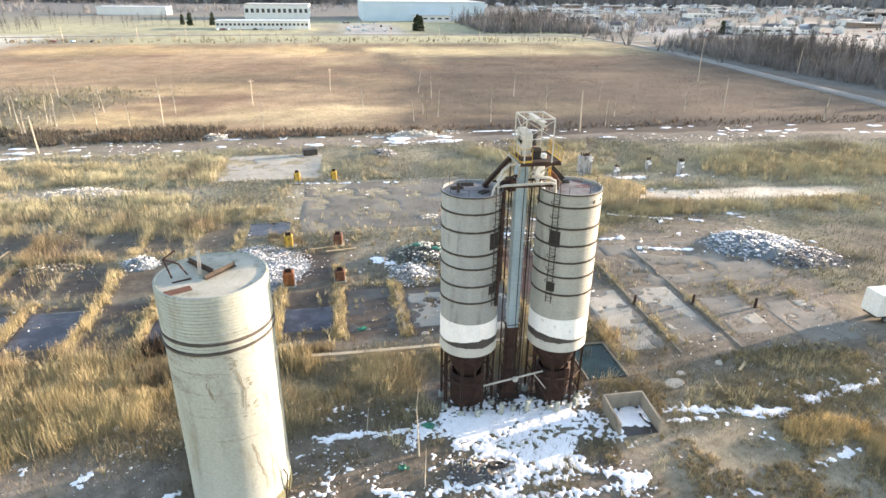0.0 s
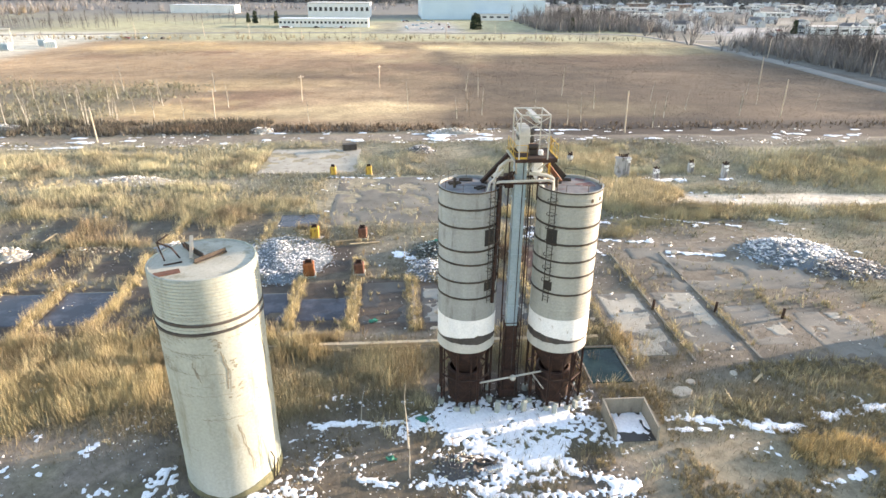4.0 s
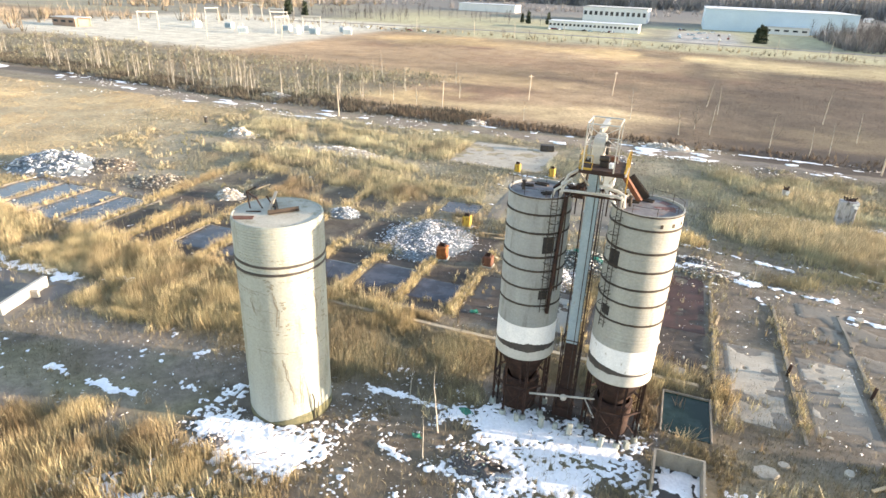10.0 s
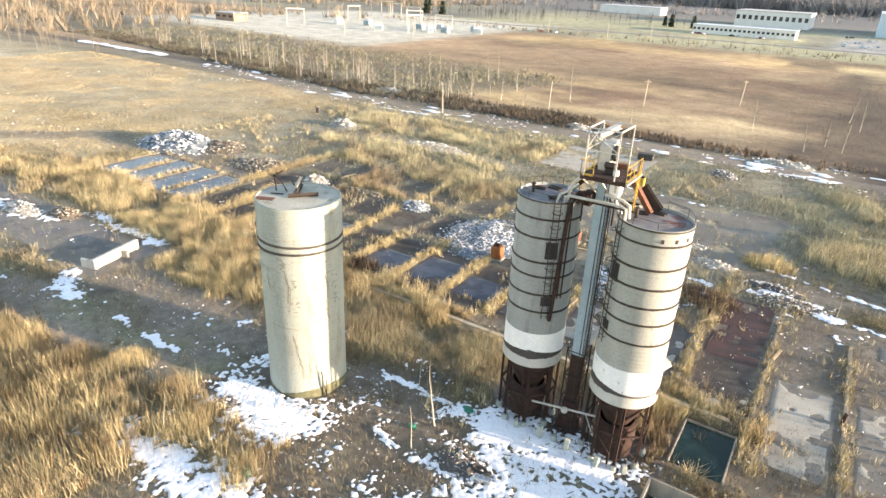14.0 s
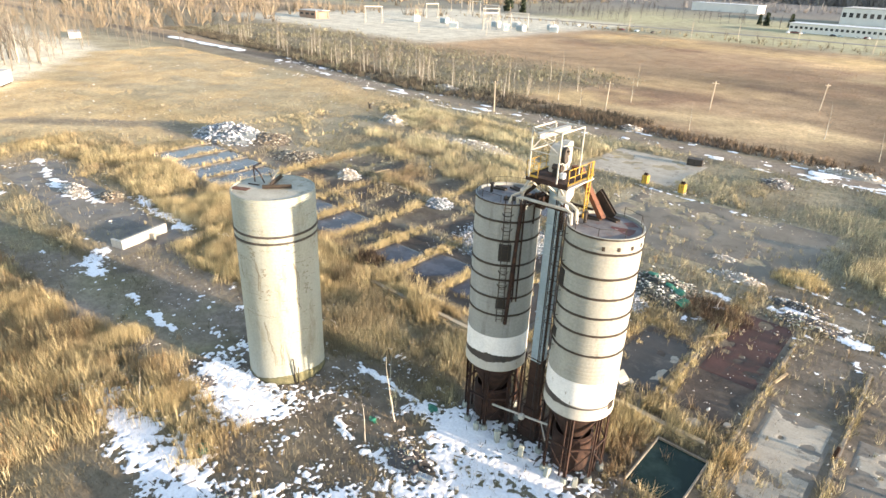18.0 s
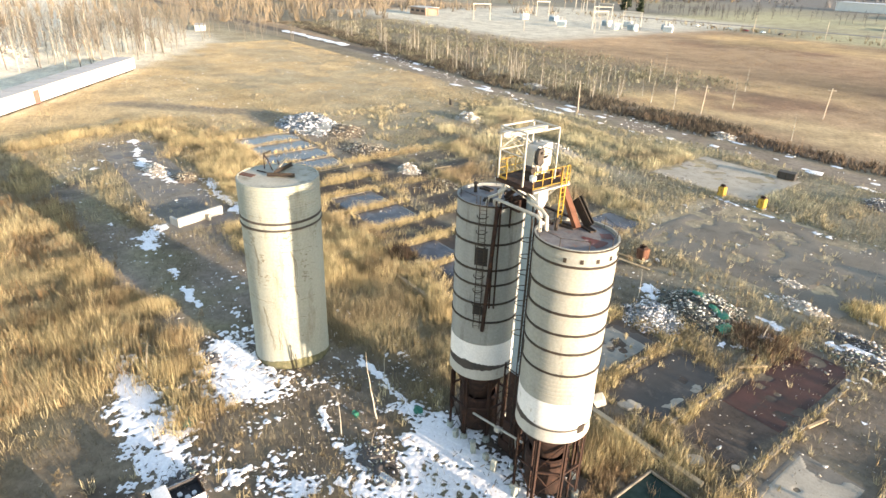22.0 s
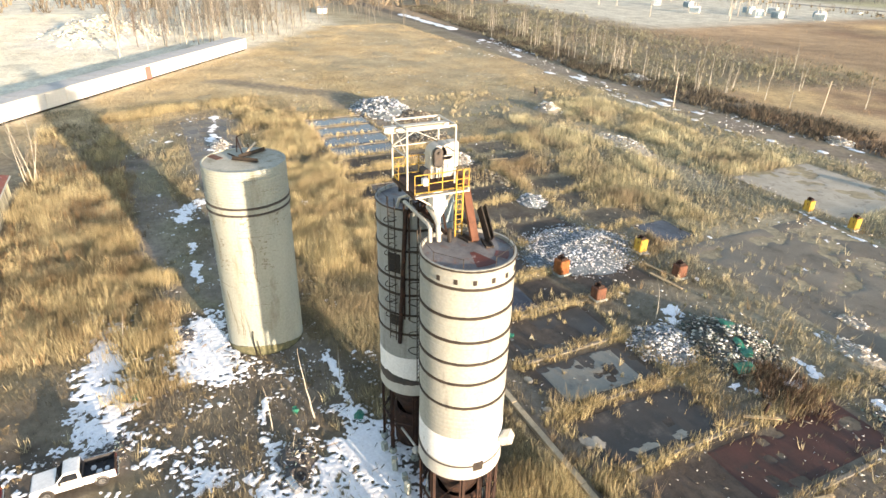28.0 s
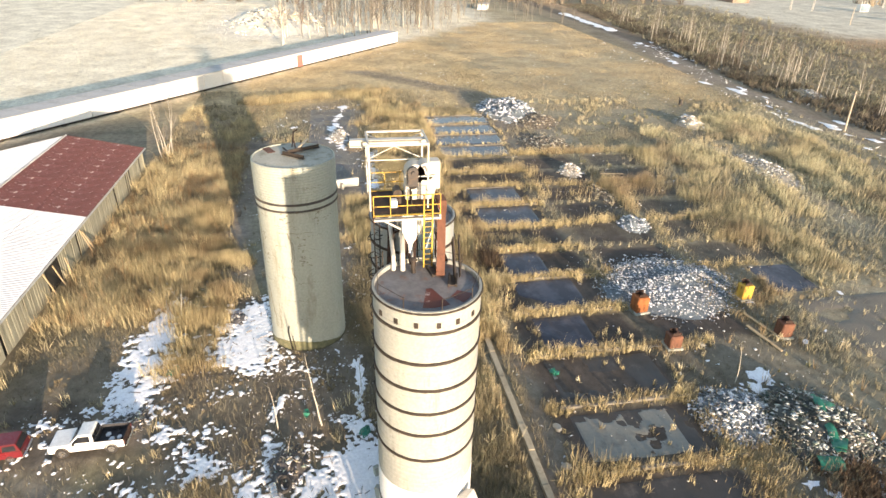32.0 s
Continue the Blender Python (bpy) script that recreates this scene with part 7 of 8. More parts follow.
# ---- vehicles ----
def wheel(parent, x, y, r=0.38):
    bm = bmesh.new()
    lathe(bm, [(r * 0.62, -0.11), (r * 0.95, -0.12), (r, -0.08), (r, 0.08), (r * 0.95, 0.12), (r * 0.62, 0.11)], 24)
    bmesh.ops.transform(bm, matrix=pose(0, 0, 0, 0, 90, 0), verts=bm.verts)
    w = part("wheel", bm, RUBBER, parent, "black tyre")
    w.matrix_basis = pose(x, y, r)
    bm = bmesh.new()
    rod(bm, (-0.1, 0, 0), (0.1, 0, 0), r * 0.62, r * 0.62, 18)
    part("rim", bm, CHROME, w, "dull steel rim")


def shaped(profile, half, taper=0.0):
    """A body section: a side profile of (y, z) points, drawn out to both sides, narrower above."""
    bm = bmesh.new()
    zs = [p[1] for p in profile]
    sides = []
    for s in (-1, 1):
        sides.append([bm.verts.new((s * (half - taper * (z - min(zs)) / (max(zs) - min(zs))), y, z)) for y, z in profile])
    bm.faces.new(sides[0])
    bm.faces.new(sides[1][::-1])
    for i in range(len(profile)):
        j = (i + 1) % len(profile)
        bm.faces.new((sides[0][i], sides[0][j], sides[1][j], sides[1][i]))
    bmesh.ops.bevel(bm, geom=bm.edges[:], offset=0.035, segments=2, affect="EDGES")
    return bm


def pickup(m):
    t = thing("pickup_truck", "white pickup truck with a littered black bed", "pickup truck", m)
    part("body", shaped([(-2.7, 0.5), (-2.72, 0.85), (-2.6, 1.05), (-1.2, 1.14), (-1.1, 1.16), (0.55, 1.16), (0.55, 0.45), (-2.6, 0.42)], 0.98, 0.05), CARWHITE, t)
    part("cab", shaped([(-1.15, 1.1), (-0.55, 1.72), (-0.45, 1.78), (0.42, 1.78), (0.5, 1.72), (0.55, 1.1)], 0.92, 0.16), CARWHITE, t, "white cab roof")
    for pts, nm in (([(-1.08, 1.16), (-0.56, 1.69)], "windscreen"), ([(0.56, 1.16), (0.51, 1.66)], "rear_window")):
        bm = bmesh.new()
        (y0, z0), (y1, z1) = pts
        s = -0.02 if nm == "windscreen" else 0.02
        q = [(-0.82, y0 + s, z0 + 0.03), (0.82, y0 + s, z0 + 0.03), (0.74, y1 + s, z1), (-0.74, y1 + s, z1)]
        f = bm.faces.new([bm.verts.new(p) for p in q])
        bmesh.ops.solidify(bm, geom=[f], thickness=0.015)
        part(nm, bm, GLASS_DARK, t, "dark glass")
    for s in (-1, 1):
        bm = bmesh.new()
        q = [(s * 0.925, -0.95, 1.2), (s * 0.925, 0.35, 1.2), (s * 0.80, 0.3, 1.66), (s * 0.80, -0.5, 1.66)]
        f = bm.faces.new([bm.verts.new(p) for p in q])
        bmesh.ops.solidify(bm, geom=[f], thickness=0.012)
        part("side_window", bm, GLASS_DARK, t, "dark glass")
        bm = bmesh.new()
        box(bm, s * 0.98 - 0.05, s * 0.98 + 0.03, 0.6, 2.68, 0.5, 1.18, None, 0.03)
        part("bed_side", bm, CARWHITE, t)
        bm = bmesh.new()
        box(bm, s * 0.915 - 0.012, s * 0.915 + 0.012, 0.62, 2.62, 0.6, 1.19)
        part("bed_liner", bm, BEDLINER, t)
        for y in (-1.75, 1.72):
            wheel(t, s * 0.94, y, 0.4)
            # flat near-black disc stands for the shaded hollow round the tyre
            bm = bmesh.new()
            rod(bm, (s * 0.9, y, 0.44), (s * 0.995, y, 0.44), 0.49, 0.49, 20)
            part("wheel_well", bm, DARK, t)
            bm = bmesh.new()
            lathe(bm, [(0.42, -0.03), (0.5, -0.03), (0.5, 0.03), (0.42, 0.03)], 14, 0, 180)
            bmesh.ops.transform(bm, matrix=pose(s * 1.0, y, 0.42) @ pose(0, 0, 0, 90, 0, 90), verts=bm.verts)
            part("wheel_arch", bm, TAR, t)
        bm = bmesh.new()
        box(bm, s * 0.7 - 0.16, s * 0.7 + 0.16, -2.75, -2.7, 0.72, 0.92, None, 0.02)
        part("headlight", bm, CHROME, t)
        bm = bmesh.new()
        box(bm, s * 0.9 - 0.07, s * 0.9 + 0.07, 2.68, 2.72, 0.75, 1.05, None, 0.02)
        part("tail_light", bm, CARRED, t)
        bm = bmesh.new()
        box(bm, s * 1.02, s * 1.2, -0.85, -0.7, 1.15, 1.35, None, 0.03) if s > 0 else box(bm, -1.2, -1.02, -0.85, -0.7, 1.15, 1.35, None, 0.03)
        part("mirror", bm, TAR, t)
    bm = bmesh.new()
    box(bm, -0.93, 0.93, 0.58, 2.66, 0.5, 0.62)
    box(bm, -0.9, 0.9, 0.56, 0.62, 0.6, 1.14)
    part("bed_floor", bm, BEDLINER, t, "black bed liner")
    bm = bmesh.new()
    box(bm, -0.95, 0.95, 2.62, 2.7, 0.52, 1.16, None, 0.02)
    part("tailgate", bm, RUST, t, "brown rusted tailgate")
    for y, z in ((-2.8, 0.52), (2.78, 0.5)):
        bm = bmesh.new()
        box(bm, -0.97, 0.97, y - 0.07, y + 0.07, z - 0.1, z + 0.1, None, 0.04)
        part("bumper", bm, CHROME, t)
    bm = bmesh.new()
    box(bm, -0.5, 0.5, -2.76, -2.72, 0.62, 0.9)
    part("grille", bm, TAR, t)
    for x, y, s in ((-0.3, 1.2, 0.22), (0.3, 1.6, 0.25), (0.1, 2.1, 0.2), (-0.5, 1.9, 0.16), (0.5, 0.9, 0.18)):
        bm = bmesh.new()
        bmesh.ops.create_icosphere(bm, subdivisions=1, radius=s, matrix=Matrix.Translation((x, y, 0.62 + s * 0.4)) @ Matrix.Diagonal((1.3, 1, 0.55, 1)))
        part("bed_litter", bm, WHITE if s > 0.19 else TAR, t)


pickup(pose(4.85, 22.0, 0.04, 0, 0, 0))


def red_suv(m):
    t = thing("red_car", "dark red boxy estate car parked on the mud", "car", m)
    part("body", shaped([(-2.25, 0.45), (-2.28, 0.8), (-2.1, 0.98), (-1.0, 1.08), (2.2, 1.08), (2.28, 0.8), (2.25, 0.45)], 0.92, 0.05), CARRED, t)
    part("cabin", shaped([(-1.0, 1.04), (-0.35, 1.58), (-0.2, 1.62), (1.95, 1.62), (2.2, 1.04)], 0.86, 0.12), CARRED, t)
    for s in (-1, 1):
        for y0, y1 in ((-0.75, 0.0), (0.08, 0.95), (1.03, 1.95)):
            bm = bmesh.new()
            q = [(s * 0.875, y0, 1.12), (s * 0.875, y1, 1.12), (s * 0.785, y1 - 0.06, 1.52), (s * 0.785, y0 + (0.4 if y0 < -0.5 else 0.04), 1.52)]
            f = bm.faces.new([bm.verts.new(p) for p in q])
            bmesh.ops.solidify(bm, geom=[f], thickness=0.012)
            part("side_window", bm, GLASS_DARK, t, "dark glass")
        for y in (-1.45, 1.4):
            wheel(t, s * 0.8, y, 0.34)
        bm = bmesh.new()
        box(bm, s * 0.78 - 0.1, s * 0.78 + 0.1, 2.26, 2.31, 0.7, 1.0, None, 0.02)
        part("tail_light", bm, REDRUST, t)
    for y0, z0, y1, z1, nm in ((-0.98, 1.1, -0.36, 1.56, "windscreen"), (2.22, 1.12, 2.02, 1.56, "rear_window")):
        bm = bmesh.new()
        f = bm.faces.new([bm.verts.new(p) for p in ((-0.78, y0, z0), (0.78, y0, z0), (0.7, y1, z1), (-0.7, y1, z1))])
        bmesh.ops.solidify(bm, geom=[f], thickness=0.03)
        part(nm, bm, GLASS_DARK, t, "dark glass")
    for y in (-2.3, 2.32):
        bm = bmesh.new()
        box(bm, -0.9, 0.9, y - 0.06, y + 0.06, 0.42, 0.6, None, 0.03)
        part("bumper", bm, CHROME, t)


red_suv(pose(5.0, 15.2, 0, 0, 0, 4))


# ---- the long shed ----
shed = thing("shed", "long shed with red and white sheet roof", "shed", pose(0, 0, 0))
XA, XR, XB, EAVE, RIDGE = -58.5, -31.0, 1.0, 4.0, 6.4
bm = bmesh.new()
for x in (XA + 0.3, XB - 0.3):
    vs = [bm.verts.new((x + dx, y, z)) for dx in (-0.1, 0.1) for y, z in ((10.7, -0.2), (10.7, EAVE - 0.1), (0, RIDGE - 0.1), (-10.7, EAVE - 0.1), (-10.7, -0.2))]
    bm.faces.new(vs[:5])
    bm.faces.new(vs[5:][::-1])
    for i in range(5):
        bm.faces.new((vs[i], vs[(i + 1) % 5], vs[5 + (i + 1) % 5], vs[5 + i]))
part("gable_wall", bm, BOARD, shed)
# near-black sheets behind the boards: the interior's shade put into their colour
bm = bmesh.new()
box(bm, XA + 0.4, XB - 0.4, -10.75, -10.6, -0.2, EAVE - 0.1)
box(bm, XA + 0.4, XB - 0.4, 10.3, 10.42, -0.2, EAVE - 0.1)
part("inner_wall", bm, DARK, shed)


def roof_sheet(width, length, mat, name):
    bm = bmesh.new()
    n = 8
    line = [(0, 0.0)]
    for i in range(n):
        x = width * (i + 0.5) / n
        line += [(x - 0.045, 0.0), (x - 0.025, 0.035), (x + 0.025, 0.035), (x + 0.045, 0.0)]
    line.append((width - 0.01, 0.0))
    top = [[bm.verts.new((x, y, 0.02 + z)) for x, z in line] for y in (0, length)]
    low = [[bm.verts.new((x, y, z)) for x, z in line] for y in (0, length)]
    for k in range(len(line) - 1):
        bm.faces.new((top[0][k], top[0][k + 1], top[1][k + 1], top[1][k]))
        bm.faces.new((low[0][k + 1], low[0][k], low[1][k], low[1][k + 1]))
        for e in (0, 1):
            bm.faces.new((top[e][k], low[e][k], low[e][k + 1], top[e][k + 1]))
    return mesh_of(bm, name, mat, False)


slope = math.degrees(math.atan2(RIDGE - EAVE, 11.1))
reach = math.hypot(RIDGE - EAVE, 11.1)
red_half, white_half = roof_sheet(2.52, reach / 2 + 0.1, ROOF_RED, "red_sheet"), roof_sheet(2.52, reach / 2 + 0.1, ROOF_WHITE, "white_sheet")
rnd = random.Random(5)
x = XA
while x < XB - 1:
    me = red_half if x < XR - 1 else white_half
    for s in (1, -1):
        for k in (0, 1):
            if s > 0:
                m = pose(x + 2.5, 11.1, EAVE - 0.02, 0, 0, 180) @ pose(0, 0, 0, slope) @ pose(0, k * reach / 2, 0.03 * k)
            else:
                me = white_half
                m = pose(x, -11.1, EAVE - 0.02) @ pose(0, 0, 0, slope) @ pose(0, k * reach / 2, 0.03 * k)
            piece("roof_sheet", me, shed, m)
    x += 2.5
bm = bmesh.new()
bar(bm, (XA, 0, RIDGE + 0.04), (XB, 0, RIDGE + 0.04), 0.06, 0.4)
part("ridge_cap", bm, FLATROOF, shed)
bm = bmesh.new()
rod(bm, (XA, 11.2, EAVE - 0.12), (XB, 11.2, EAVE - 0.12), 0.09, 0.09, 8)
part("gutter", bm, SKIRT, shed)
bm = bmesh.new()
box(bm, 0, 0.46, 0, 0.05, 0, 3.85, None, 0.008)
board_mesh = mesh_of(bm, "wall_board", BOARD, False)
x = XA + 0.1
while x < XB - 0.5:
    if rnd.random() > 0.06 and not -22.5 < x < -19.5:
        piece("wall_board", board_mesh, shed, pose(x, 10.5 + rnd.uniform(0, 0.04), -0.05, rnd.uniform(-0.6, 0.6), rnd.uniform(-1.2, 1.2), 0))
    x += 0.5
for k in range(5):
    x = rnd.uniform(-30, -12)
    bm = bmesh.new()
    box(bm, -0.1, 0.1, -0.03, 0.03, 0, rnd.uniform(2.4, 3.4), None, 0.005)
    solid("leaning_plank", bm, LUMBER, "grey plank leaning against the shed wall", "plank", group="planks against the shed", m=pose(x, 11.5, 0, 16, rnd.uniform(-10, 10), rnd.uniform(-8, 8)))


# ---- the long white row of sheds west of the site ----
long_white = thing("white_row_shed", "long low white panelled shed with grey roof", "shed", pose(-189.5, 66.3, 0, 0, 0, -37.3))
LEN, WH, WD = 196.0, 4.0, 6.0
bm = bmesh.new()
box(bm, 0, LEN, -WD, -0.2, 0.55, WH - 0.1)
part("core", bm, FLATROOF, long_white)
bm = bmesh.new()
box(bm, 0, 6.0, -0.2, 0, 0.5, WH, None, 0.03)
panel_mesh = mesh_of(bm, "wall_panel", PANEL, False)
bm = bmesh.new()
box(bm, 0, 6.1, -WD - 0.2, 0.15, WH - 0.05, WH + 0.12, None, 0.03)
cap_mesh = mesh_of(bm, "roof_panel", FLATROOF, False)
bm = bmesh.new()
box(bm, -0.4, 0.4, -0.9, -0.1, -0.3, 0.56)
pad_mesh = mesh_of(bm, "pad", HOOP, False)
for k in range(32):
    s = k * 6.12
    piece("wall_panel", panel_mesh, long_white, pose(s, 0.02 * (k % 2), 0))
    piece("roof_panel", cap_mesh, long_white, pose(s, 0, 0.02 * (k % 2)))
    if k % 2:
        piece("pad", pad_mesh, long_white, pose(s, 0, 0))
# near-black box fills the open gap below the floor, standing for its shade
bm = bmesh.new()
box(bm, 0, LEN, -WD, -0.6, -0.2, 0.56)
part("plinth", bm, DARK, long_white)
bm = bmesh.new()
box(bm, 54.3, 56.6, -0.1, 0.12, 0.3, 3.6, None, 0.03)
part("door", bm, FADEDRED, long_white, "faded red door")

trailer = thing("box_trailer", "white box trailer standing on the mud", "trailer", pose(61.0, 52.6, 0))
bm = bmesh.new()
box(bm, 0, 12.2, 0, 2.5, 1.0, 3.8, None, 0.06)
part("body", bm, PANEL, trailer)
bm = bmesh.new()
box(bm, 0.2, 12, 0.3, 2.2, 0.7, 1.0)
box(bm, 9.5, 9.8, 0.4, 2.1, 0.0, 0.8)
part("chassis", bm, TAR, trailer)
for y in (0.25, 2.25):
    for x in (1.5, 2.8):
        wheel(trailer, x, y, 0.48)
        trailer.children[-1].matrix_basis = pose(x, y, 0.48, 0, 0, 90)
small = thing("site_hut", "low white hut far out on the tan grass", "hut", pose(-312, 125.5, 0, 0, 0, -20))
bm = bmesh.new()
box(bm, 0, 11, 0, 5, -0.1, 2.6, None, 0.05)
part("wall", bm, PANEL, small)
bm = bmesh.new()
box(bm, -0.3, 11.3, -0.3, 5.3, 2.6, 2.85, None, 0.05)
part("roof", bm, FLATROOF, small)
skip = thing("dumpster", "small dark steel dumpster on the concrete", "dumpster", pose(-6.6, 140.4, 0, 0, 0, 12))
bm = bmesh.new()
box(bm, -1.6, 1.6, -0.9, 0.9, 0.15, 1.5, None, 0.05)
part("body", bm, TAR, skip)
for x in (-1.2, 0, 1.2):
    bm = bmesh.new()
    box(bm, x - 0.06, x + 0.06, -1.0, -0.88, 0.15, 1.5)
    part("rib", bm, HOOP, skip)


# ---- poles ----
def pole_thing(h, arm):
    t = thing("utility_pole", "weathered wooden utility pole in the brush", "pole", pose(0, 0, 0), "utility poles")
    bm = bmesh.new()
    rod(bm, (0, 0, -0.3), (0, 0, h), 0.19, 0.13, 10)
    part("pole", bm, POLE, t)
    if arm:
        bm = bmesh.new()
        box(bm, -1.1, 1.1, -0.06, 0.06, h - 0.7, h - 0.55, None, 0.01)
        part("crossarm", bm, POLE, t)
        for s in (-0.95, 0.95):
            bm = bmesh.new()
            rod(bm, (s, 0, h - 0.55), (s, 0, h - 0.35), 0.06, 0.04, 8)
            part("insulator", bm, CREAM, t)
    return t


short, tall = pole_thing(8.4, True), pole_thing(11.0, False)
short.matrix_basis, tall.matrix_basis = pose(-47.2, 177.3, 0, 0, 2, 20), pose(64.9, 155.8, 0, 0, -1.5, 0)
for x, y in ((-26.5, 205), (-2, 232), (-68, 150.5), (-210, 330), (-240, 300), (-228, 357), (-262, 352)):
    copy_thing(short, pose(x, y, 0, random.uniform(-2, 2), random.uniform(-3, 3), random.uniform(0, 90)))
for x, y in ((119.7, 175), (150, 240), (214, 262), (206, 330), (-170, 445), (-125, 446), (-95, 447), (-60, 448), (-20, 447), (40, 452), (75, 452), (105, 455), (150, 450), (-300, 480), (-340, 470), (-377, 490)):
    copy_thing(tall, pose(x, y, 0, random.uniform(-2, 2), random.uniform(-2, 2), 0))


# ---- the paved road round the field ----
def ribbon(name, pts, half, material, z, label):
    V, F = [], []
    P = [Vector(p) for p in pts]
    fine = []
    for k in range(len(P) - 1):
        a, b, c, d = P[max(k - 1, 0)], P[k], P[k + 1], P[min(k + 2, len(P) - 1)]
        for j in range(8):
            t = j / 8
            fine.append(0.5 * (2 * b + (c - a) * t + (2 * a - 5 * b + 4 * c - d) * t ** 2 + (3 * b - a - 3 * c + d) * t ** 3))
    fine.append(P[-1])
    for k, p in enumerate(fine):
        u = (fine[min(k + 1, len(fine) - 1)] - fine[max(k - 1, 0)]).normalized()
        for s, h in ((-1.06, z - 0.3), (-1, z), (1, z), (1.06, z - 0.3)):
            V.append((p.x - u.y * s * half, p.y + u.x * s * half, h))
    for k in range(len(fine) - 1):
        for j in range(3):
            F.append((4 * k + j, 4 * k + j + 1, 4 * k + j + 5, 4 * k + j + 4))
    ob = new(name, raw_mesh(name, np.array(V), np.array(F), material, None, 4))
    return tagged(ob, label, "road", kind="structure")


ribbon("road", [(176, 60), (188, 170), (195, 250), (203, 310), (208, 382), (204, 449), (188, 500), (120, 512), (0, 516), (-140, 508), (-300, 474)], 4.0, ROADWAY, 0.12, "grey asphalt road that bends round the field")
ribbon("road", [(204, 440), (260, 452), (340, 470), (520, 500), (900, 560)], 5.0, ROADWAY, 0.13, "grey asphalt road into the town")


# ---- bare trees ----
def bare_tree(h, spread_, limbs, seed, bark, label, lean=0.0, thick=0.012, twigs=7):
    rnd = random.Random(seed)
    t = thing("bare_tree", label, "tree", pose(0, 0, 0), "bare trees")
    bm, cr = bmesh.new(), bmesh.new()
    r0 = h * thick
    pts, d = [Vector((0, 0, -0.2))], Vector((math.sin(radians(lean)), 0, math.cos(radians(lean))))
    n = 7
    for k in range(n):
        d = (d + Vector((rnd.uniform(-0.09, 0.09), rnd.uniform(-0.09, 0.09), 0.05))).normalized()
        pts.append(pts[-1] + d * h / n)
    for k in range(n):
        rod(bm, pts[k], pts[k + 1], r0 * (1 - 0.92 * k / n), r0 * (1 - 0.92 * (k + 1) / n), 7, False)
    for j in range(limbs):
        f = rnd.uniform(0.22, 0.95)
        k = min(int(f * n), n - 1)
        p = pts[k].lerp(pts[k + 1], f * n - k)
        a = rnd.uniform(0, 6.283)
        up = rnd.uniform(0.7, 1.5)
        v = Vector((math.cos(a), math.sin(a), up)).normalized()
        L = h * spread_ * (1.15 - f) * rnd.uniform(0.6, 1.1)
        rb = r0 * (1 - 0.9 * f) * 0.6
        q = p
        for s in range(3):
            v = (v + Vector((rnd.uniform(-0.2, 0.2), rnd.uniform(-0.2, 0.2), 0.18))).normalized()
            e = q + v * L / 3
            rod(cr, q, e, rb * (1 - 0.3 * s), rb * (0.7 - 0.3 * s) + 0.004, 4, False)
            for w in range(twigs):
                b = q.lerp(e, rnd.random())
                u = (v + Vector((rnd.gauss(0, 0.5), rnd.gauss(0, 0.5), rnd.uniform(0, 0.6)))).normalized()
                l = L * rnd.uniform(0.18, 0.42)
                side = u.cross(Vector((rnd.gauss(0, 1), rnd.gauss(0, 1), rnd.gauss(0, 1)))).normalized() * max(0.008, rb * 0.3)
                cr.faces.new([cr.verts.new(c) for c in (b - side, b + side, b + u * l)])
            q = e
    part("trunk", bm, bark, t)
    part("crown", cr, TWIG if bark is not BIRCH else PALETWIG, t, "fan of bare branches and twigs")
    return t


kinds = [bare_tree(11, 0.42, 16, 1, BIRCH, "tall bare tree with pale bark"), bare_tree(8.5, 0.34, 13, 2, BIRCH, "slender bare tree with pale bark", 0, 0.015), bare_tree(12, 0.5, 20, 3, TWIG, "bare grey-brown tree with wide crown"), bare_tree(9.5, 0.5, 18, 4, TWIG, "bare brown tree with bushy crown"), bare_tree(7.5, 0.22, 9, 6, BIRCH, "thin pale bare sapling", 0, 0.012)]
for i, (x, y) in enumerate(((-85, 181), (-79, 184), (-140, 172), (26, 178), (52, 166))):
    kinds[i].matrix_basis = pose(x, y, 0)
rnd = random.Random(12)


def grove(count, x0, x1, y0, y1, pick, lo=0.8, hi=1.15, keep=None):
    for _ in range(count):
        x, y = rnd.uniform(x0, x1), rnd.uniform(y0, y1)
        if keep and not keep(x, y):
            continue
        s = rnd.uniform(lo, hi)
        o = copy_thing(kinds[rnd.choice(pick)], Matrix.Identity(4))
        o.matrix_basis = pose(x, y, 0, 0, 0, rnd.uniform(0, 360)) @ Matrix.Scale(s, 4)


